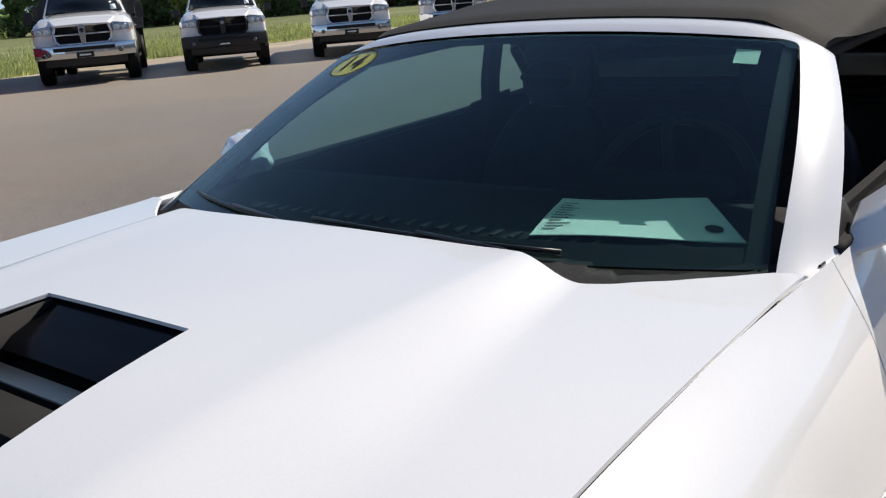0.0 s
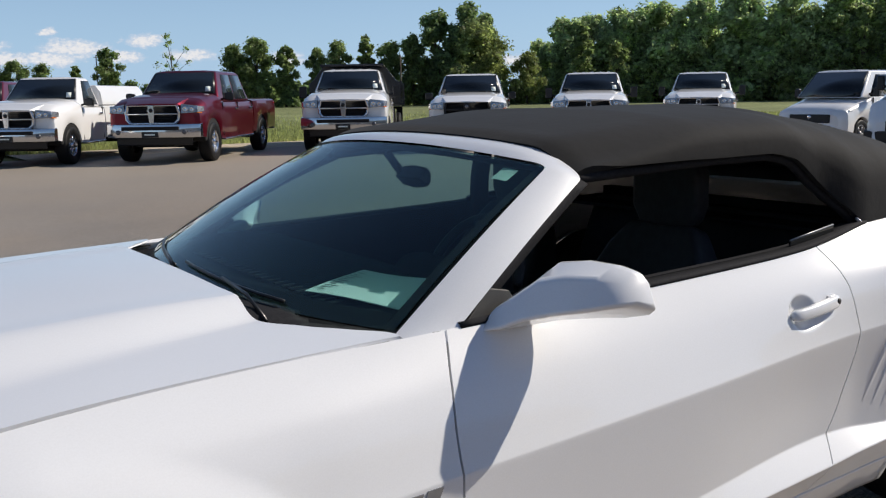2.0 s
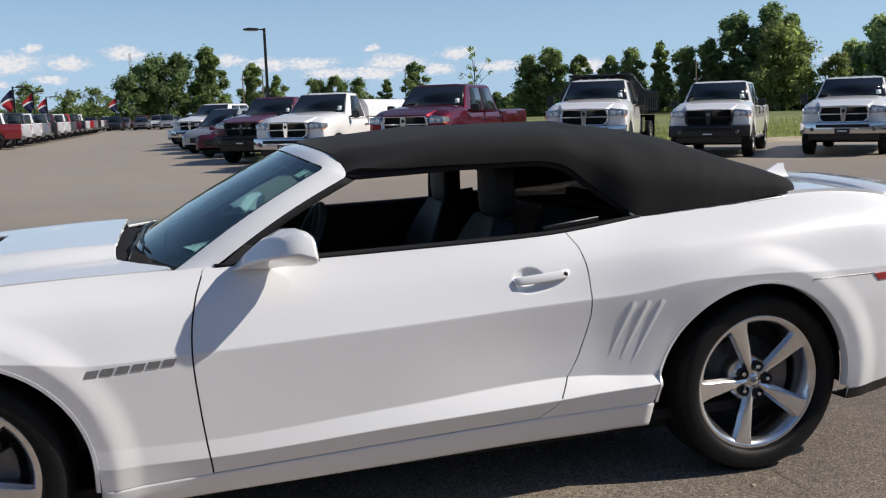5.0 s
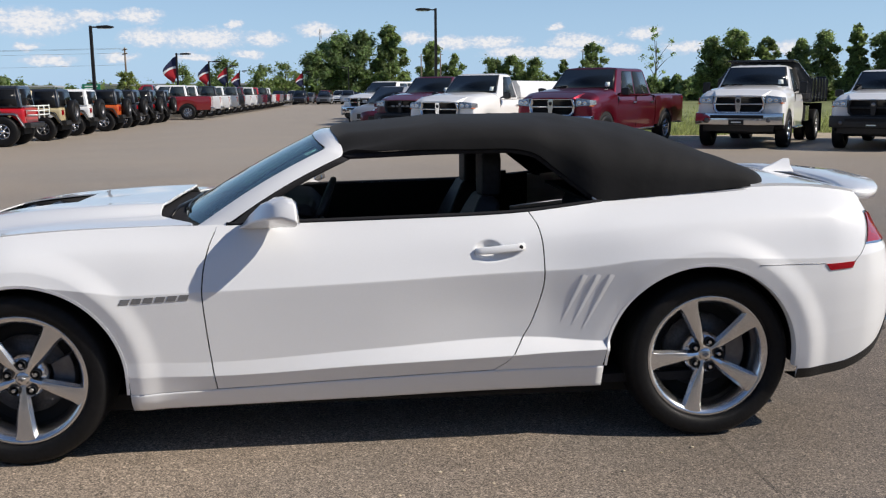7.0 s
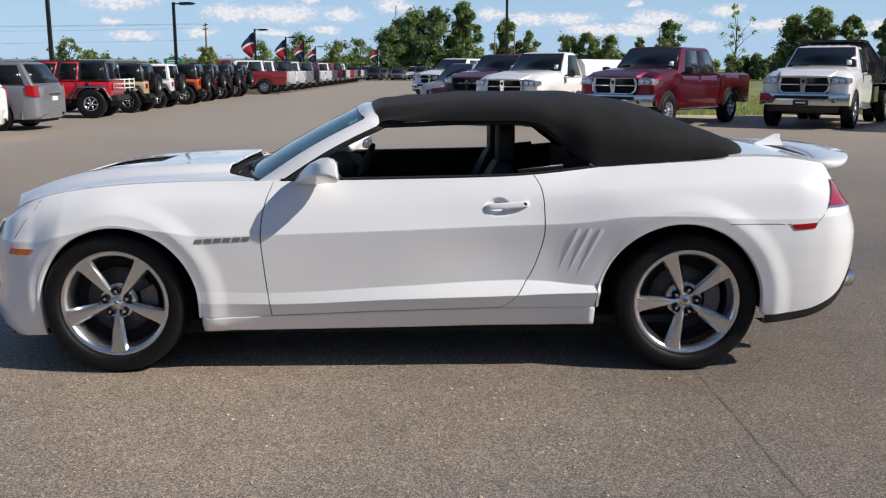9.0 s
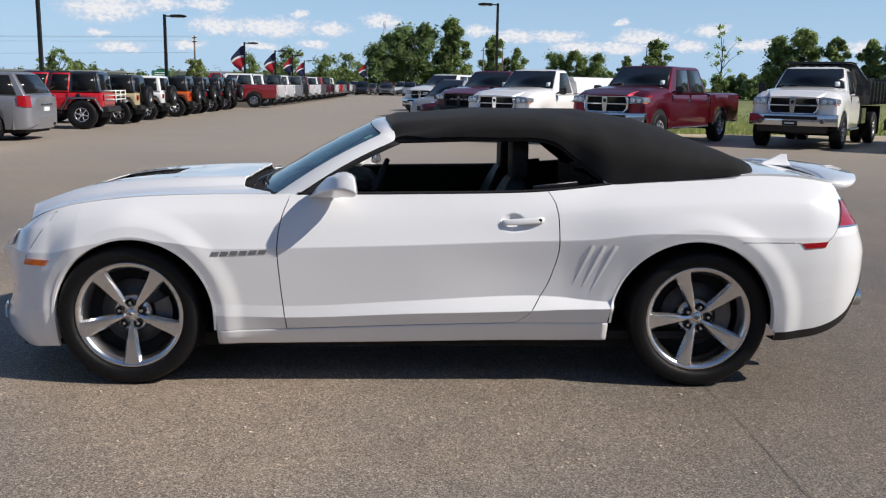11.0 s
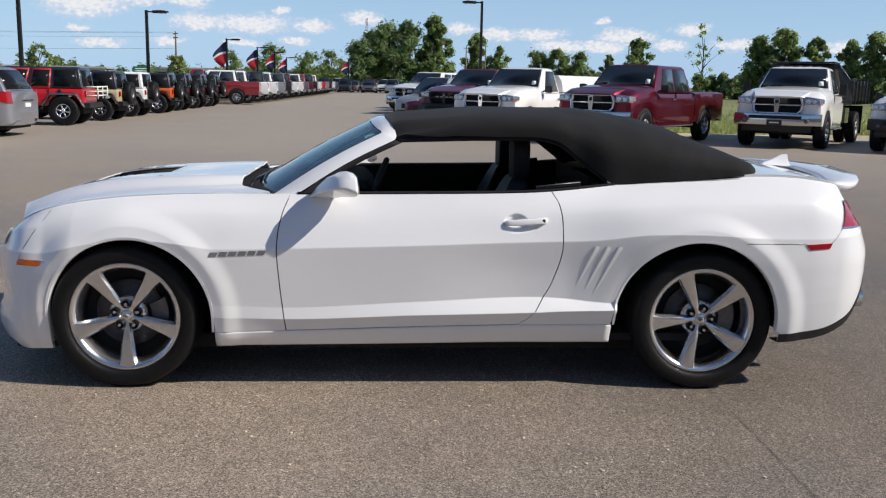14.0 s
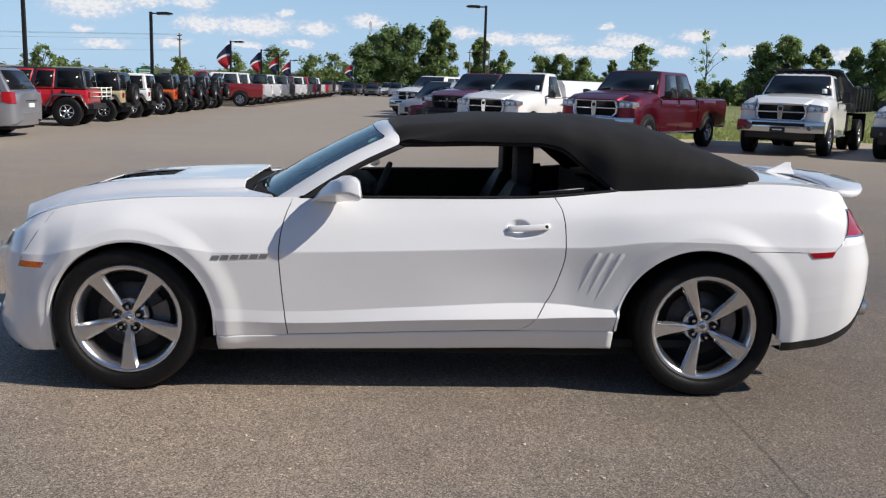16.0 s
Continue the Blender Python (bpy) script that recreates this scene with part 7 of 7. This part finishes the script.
def far_tree(az, el, wide, dist, mat, label, seed, n, **kw):
    """A tree by its bearing from +y, the height of its top and its width, in degrees, seen from beside the car."""
    a = radians(az)
    return tree(1.0 + dist * math.sin(a), -4.4 + dist * math.cos(a), 1.5 + dist * math.tan(radians(el)), dist * radians(wide), mat, label, seed, n, **kw)


FIELD = "broad-leaved green tree at the field's edge"
for k, (az, el, wide, dist) in enumerate([(-2.6, 2.45, 2.2, 148), (-1.1, 3.4, 2.7, 150), (0.3, 3.55, 2.6, 149), (2.3, 3.85, 2.2, 148), (4.8, 2.9, 1.7, 150), (6.2, 2.2, 1.5, 150),
                                          (8.6, 1.95, 1.8, 150), (9.9, 2.1, 1.8, 150), (11.1, 1.95, 1.5, 150), (12.9, 1.8, 1.0, 148), (14.5, 2.75, 1.6, 146)]):
    far_tree(az, el, wide, dist, LEAF_DARK if k < 3 else LEAF, FIELD, 20 + k, 12000 if el > 2.8 else 6000, loose=0.2 if k in (3, 4, 10) else 0.0)
for k, (az, el, wide, dist) in enumerate([(21.5, 2.95, 2.0, 132), (22.9, 3.35, 2.2, 131), (24.6, 2.85, 1.5, 130), (26.6, 2.75, 1.5, 130), (27.8, 3.15, 2.0, 129), (29.4, 3.4, 1.3, 128), (31.0, 3.05, 2.2, 128), (32.3, 3.45, 1.8, 128)]):
    far_tree(az, el, wide, dist, LEAF, FIELD, 40 + k, 9000, loose=0.25 if k in (2, 5) else 0.0)
for k, (az, el, wide) in enumerate([(33.8, 4.75, 2.7), (35.6, 5.2, 3.0), (37.0, 4.6, 2.0)]):
    far_tree(az, el, wide, 128, LEAF_DARK, "tall dark green tree at the field's edge", 61 + k, 14000)
far_tree(36.2, 4.05, 3.5, 121, LEAF_LIGHT, "light yellow-green tree at the wood's edge", 65, 18000)
far_tree(39.2, 2.4, 2.0, 122, LEAF_LIGHT, "bushy yellow-green tree at the wood's edge", 66, 7000)
far_tree(18.35, 3.8, 2.3, 200, LEAF, "sparse half-bare tree standing alone", 64, 420, trunk=0.22, size=0.16, sparse=True, base=0.3)
tree(-14.85, 36.8, 2.78, 1.55, LEAF, "small young tree behind parked cars", 65, 1300, 0.26, 0.05, base=0.30, loose=0.5)
tree(-22.7, 96.0, 3.7, 2.6, LEAF_LIGHT, "small young tree near the utility pole", 66, 1500, 0.24, 0.085, base=0.25, loose=0.4)
for k, (x, y, h, w) in enumerate([(-23, 130, 5.4, 5), (-18, 135, 6.6, 6), (-13, 138, 5.6, 5), (-9.5, 140, 6.0, 5)]):
    tree(x, y, h, w, LEAF, "rounded green tree behind the car lot", 80 + k, 3000)


def thicket(name, label, spots, n, size, mat, seed, h_rng, spread):
    """A strip of bushes or woods nobody could count."""
    rng = np.random.default_rng(seed)
    clumps = []
    for (x0, y0), (x1, y1), h in spots:
        length = math.dist((x0, y0), (x1, y1))
        for q in np.arange(0, length, spread):
            f = q / max(length, 0.01)
            hh = h * rng.uniform(*h_rng)
            cx, cy = x0 + (x1 - x0) * f + rng.uniform(-1, 1), y0 + (y1 - y0) * f + rng.uniform(-2, 2)
            z = 0.35
            while z < hh:
                r = spread * rng.uniform(0.5, 0.9) * (1.0 - 0.35 * z / hh)
                clumps.append(((cx + rng.uniform(-.8, .8), cy + rng.uniform(-.8, .8), z), r))
                z += r * 0.9
    me = crown_mesh(name, clumps, n, size, rng)
    return tagged(linked(name, me, mat, None, "", smooth=False), label, "trees", "", "stuff")


thicket("hedge", "low dark green hedge along the field's far edge", [((20, 146), (33, 144), 3.6), ((31, 143), (46, 138), 3.4), ((44, 137), (56, 130), 3.6), ((56, 128), (74, 112), 3.8), ((48, 126), (84, 99), 2.8), ((74, 110), (84, 100), 3.6), ((14, 146), (22, 144), 2.4)], 90000, 0.24, LEAF_DARK, 5, (0.75, 1.0), 1.6)
thicket("far_hedge", "distant green tree line behind the lot", [((-60, 150), (-6, 150), 3.4), ((-160, 170), (-60, 160), 3.4)], 20000, 0.34, LEAF, 6, (0.6, 1.0), 2.6)
thicket("woodland", "dense dark green wood beyond the meadow", [((86, 96), (100, 84), 8.2), ((87, 98), (103, 86), 9.4), ((100, 84), (108, 60), 10.4), ((103, 86), (112, 60), 11.2), ((108, 60), (112, 30), 10.2), ((111, 60), (118, 20), 11.0), ((112, 30), (114, -10), 9.0)], 150000, 0.34, LEAF_WOOD, 7, (0.75, 1.05), 2.8)
thicket("wood_edge", "lighter bushes along the wood's foot", [((83, 91), (98, 80), 1.8), ((98, 80), (105, 60), 2.2), ((105, 60), (108, 30), 3.0)], 26000, 0.3, LEAF_LIGHT, 8, (0.3, 1.0), 2.4)
for k, (az, el, wide) in enumerate([(41.6, 4.25, 2.0), (43.2, 4.4, 2.4), (44.9, 4.7, 2.6), (46.9, 5.0, 2.8), (49.3, 5.2, 3.0), (51.8, 5.5, 3.2), (54.5, 5.6, 3.2), (57.1, 5.3, 3.0), (59.8, 5.3, 3.2), (62.2, 4.5, 2.6), (64.2, 4.0, 2.4)]):
    far_tree(az, el, wide * 1.3, 130 - 0.25 * (az - 41), LEAF_WOOD, "tall tree standing out of the wood", 100 + k, 11000)
for k, (az, el, wide) in enumerate([(42.4, 3.9, 1.5), (44.6, 2.8, 1.4), (49.9, 1.3, 0.8), (58.2, 4.4, 2.2), (61.0, 3.6, 2.0)]):
    far_tree(az, el, wide, 121, LEAF, "lit green tree before the dark wood", 130 + k, 5000, loose=0.15)

# meadow blades near the lot
rng = np.random.default_rng(11)
verts, faces = [], []
for _ in range(42000):
    x = rng.uniform(4, 48)
    y = edge_y(x) + 1.1 + rng.exponential(7.0)
    h = rng.uniform(0.05, 0.20)
    a = rng.uniform(0, math.pi)
    w = rng.uniform(0.012, 0.03)
    lx, ly = rng.normal(0, 0.08, 2)
    k = len(verts)
    verts += [(x - w * math.cos(a), y - w * math.sin(a), -0.06), (x + w * math.cos(a), y + w * math.sin(a), -0.06), (x + lx, y + ly, h)]
    faces.append((k, k + 1, k + 2))
me = bpy.data.meshes.new("meadow_grass")
me.from_pydata(verts, [], faces)
tagged(linked("meadow_grass", me, BLADE, None, smooth=False), "tall yellow-green meadow grass behind the trucks", "grass", "", "stuff")

# ---- posts, flags, signs ----


def lamp_post(x, y, h, deg, label, flag=None):
    t = thing("lamp_post", label, "lamp post", "", place(x, y, deg))
    prism("base", [(-.30, 0), (.30, 0), (.28, .5), (-.28, .5)], -0.28, 0.28, WALLS, t, "concrete foot", 0.02)
    prism("post", [(-.075, .4), (.075, .4), (.06, h), (-.06, h)], -0.07, 0.07, POLE, t, "dark square post", 0.01)
    box("arm", (0.0, -0.035, h - 0.10), (0.40, 0.035, h - 0.04), POLE, t, "", 0.01)
    prism("lamp_head", [(0.30, h - .13), (1.0, h - .09), (1.0, h - .03), (0.75, h + .01), (0.30, h - .01)], -0.17, 0.17, POLE, t, "flat dark lamp head", 0.02)
    box("lens", (0.45, -0.13, h - 0.135), (0.92, 0.13, h - 0.115), STICKER, t, "", 0.004)
    if flag:
        z1, z0 = h - 0.25, h - 1.75
        for k, (c, a, b) in enumerate(flag):
            rows = []
            for v in np.linspace(a, b, 6):
                z = z1 + (z0 - z1) * v
                ln = 0.95 * (0.25 + 0.75 * math.sin(math.pi * min(1, 0.12 + v * 0.95)))
                rows.append([(-0.06 - ln * u, 0.10 * math.sin(4 * u + 3 * v) * u, z - 0.45 * u * u) for u in np.linspace(0, 1, 7)])
            sheet("flag_panel", rows, c, t, "coloured flag cloth", thick=0.006)
    return t


lamp_post(5.38, 42.2, 5.56, 180, "dark lamp post behind the trucks, one flat head")
lamp_post(-10.57, 39.2, 4.52, 0, "dark lamp post between parked off-road cars")
lamp_post(-13.5, 31.9, 6.6, 0, "tall dark lamp post behind the red off-road car")
F1 = [(FLAG_BLUE, 0.0, 0.45), (FLAG_WHITE, 0.45, 0.55), (FLAG_RED, 0.55, 1.0)]
F2 = [(FLAG_RED, 0.0, 0.45), (FLAG_WHITE, 0.45, 0.55), (FLAG_BLUE, 0.55, 1.0)]
for k, (x, y, h) in enumerate([(-11.4, 63.6, 4.3), (-11.5, 78.8, 4.25), (-12.0, 93.9, 4.28), (-12.6, 109.0, 4.1), (-5.65, 119.6, 4.2)]):
    lamp_post(x, y, h, 0, "dark lamp post with red and navy flag", F1 if k < 2 else F2)
lamp_post(0.4, 114.8, 4.65, 180, "dark lamp post at the lot's far end")

t = thing("utility_pole", "wooden utility pole with cross arms and wires", "utility pole", "", place(-26.45, 111.4, 25))
tube("pole", [(0, 0, 0), (0, 0, 4), (0, 0, 6.95)], 0.14, WOOD, t, "weathered wooden pole", 8, 0.09)
for z in (6.2, 6.7):
    box("cross_arm", (-0.05, -1.3, z - 0.06), (0.05, 1.3, z + 0.06), WOOD, t, "wooden cross arm", 0.01)
    for yy in (-1.2, -.5, .5, 1.2):
        lathe("insulator", [(0, .05), (.05, .05), (.06, -.02), (.03, -.06), (0, -.06)], STICKER, t, "", n=10, m=Matrix.Translation((0, yy, z + .10)) @ Matrix.Rotation(math.pi / 2, 4, "X"))
t = thing("utility_wires", "thin overhead wires between utility poles", "wires")
for zz, off in ((6.82, -1.2), (6.82, 1.2), (6.32, 0.5), (4.9, 0.0)):
    end = (-26.45 - off * math.sin(radians(25)), 111.4 + off * math.cos(radians(25)))
    tube("wire", [(-118 + (end[0] + 118) * f, 82 + off + (end[1] - 82 - off) * f, zz - 1.0 * math.sin(math.pi * f)) for f in np.linspace(0, 1, 40)], 0.011, STEEL, t, "", 4)
for (x, y, h) in ((12.5, 118, 6.6), (36.6, 138, 7.8), (65, 100, 6.5), (9.8, 116, 6.2)):
    t = thing("wooden_post", "slim grey wooden pole standing before trees", "pole", "", place(x, y, 0))
    tube("shaft", [(0, 0, -0.1), (0, 0, h)], 0.10, WOOD, t, "", 7, 0.07)
    box("cross_piece", (-0.35, -0.03, h - 0.35), (0.35, 0.03, h - 0.28), WOOD, t, "", 0.01)
t = thing("highway_sign", "green highway sign on two posts", "road sign", "", place(-38.3, 139, 8))
box("panel", (-1.3, -0.06, 1.9), (1.3, 0.06, 2.9), GREEN_SIGN, t, "green sign panel", 0.05)
for xx in (-0.9, 0.9):
    box("post", (xx - .07, 0.06, 0), (xx + .07, 0.2, 2.7), STEEL, t, "", 0.02)
for k in range(2):
    box("letter_bar", (-0.95, -0.075, 2.15 + .35 * k), (0.7 + .2 * k, -0.055, 2.29 + .35 * k), FLAG_WHITE, t, "", 0.01)
t = thing("radio_mast", "thin lattice radio mast far away", "mast", "", place(-13.4, 394, 0))
for a in range(3):
    tube("mast_leg", [(0.8 * math.cos(2.1 * a), 0.8 * math.sin(2.1 * a), 0), (0.3 * math.cos(2.1 * a), 0.3 * math.sin(2.1 * a), 27.5)], 0.12, STEEL, t, "", 5)
for k in range(9):
    tube("mast_brace", [(0.7, 0, 3 * k), (-0.5, 0.5, 3 * k + 1.5), (-0.5, -0.5, 3 * k + 3)], 0.07, STEEL, t, "", 4)


def low_building(x, y, deg, w, d, h, wall, label):
    t = thing("building", label, "building", "", place(x, y, deg))
    box("wall", (-w / 2, -d / 2, 0), (w / 2, d / 2, h), wall, t, "pale wall", 0.03)
    prism("roof", [(-w / 2 - .3, h), (w / 2 + .3, h), (w / 2 + .2, h + .3), (-w / 2 - .2, h + .3)], -d / 2 - .3, d / 2 + .3, ROOF, t, "flat metal roof", 0.03)
    n = int(w / 3)
    for k in range(n):
        xx = -w / 2 + (k + .5) * w / n
        wd = box("window", (xx - .7, -d / 2 - .05, .9), (xx + .7, -d / 2 + .02, 2.2), DARK_GLASS, t, "dark window", 0.02)
        box("frame", (xx - .76, -d / 2 - .03, .84), (xx + .76, -d / 2 + .01, .9), STICKER, wd, "", 0.01)
    box("door", (-.6, -d / 2 - .06, 0), (.6, -d / 2 + .02, 2.1), TRIM, t, "dark door", 0.02)
    return t


low_building(-27, 155, 5, 26, 10, 2.7, WALLS, "long low pale building beyond the lot")
low_building(-13.5, 165, 0, 7, 6, 3.2, TAN, "small tan gabled building beyond the lot")
low_building(-62, 150, 10, 30, 12, 2.5, WALLS, "wide pale building far beyond the lot")

# plain wall added out of view; it blocks low sky and darkens the car's lower side
tagged(box("unseen_wall", (-36, -17.4, 0), (44, -17.0, 5.8), WALLS, None, "", 0.02), "added unseen wall that hides low sky from the car's side", "wall", "", "structure")

# cracks and seams in the asphalt
rng = np.random.default_rng(3)


def crack(name, pts, w, label):
    rows = []
    for k, (x, y) in enumerate(pts):
        j = rng.normal(0, w * 0.5)
        ww = w * rng.uniform(0.5, 1.3)
        rows.append([(x - ww + j, y, 0.0040), (x + j, y, 0.0042), (x + ww + j, y, 0.0040)])
    return tagged(sheet(name, rows, CRACK), label, "crack", "", "structure")


crack("joint_1", [(2.90 + 0.003 * math.sin(7 * q), q) for q in np.arange(-7, -0.6, 0.07)], 0.0020, "fine paving joint running across the asphalt")
# loose bright chips on the asphalt
bm = bmesh.new()
for _ in range(260):
    x, y = rng.uniform(-1.5, 4.8), rng.uniform(-3.6, -0.95)
    r = rng.uniform(0.003, 0.009)
    bmesh.ops.create_icosphere(bm, subdivisions=1, radius=r, matrix=Matrix.Translation((x, y, r * 0.3)) @ Matrix.Diagonal((1.2, 0.9, 0.5, 1)))
tagged(part("stone_chips", bm, GRAVEL), "pale stone chips scattered on the asphalt", "gravel", "", "stuff")
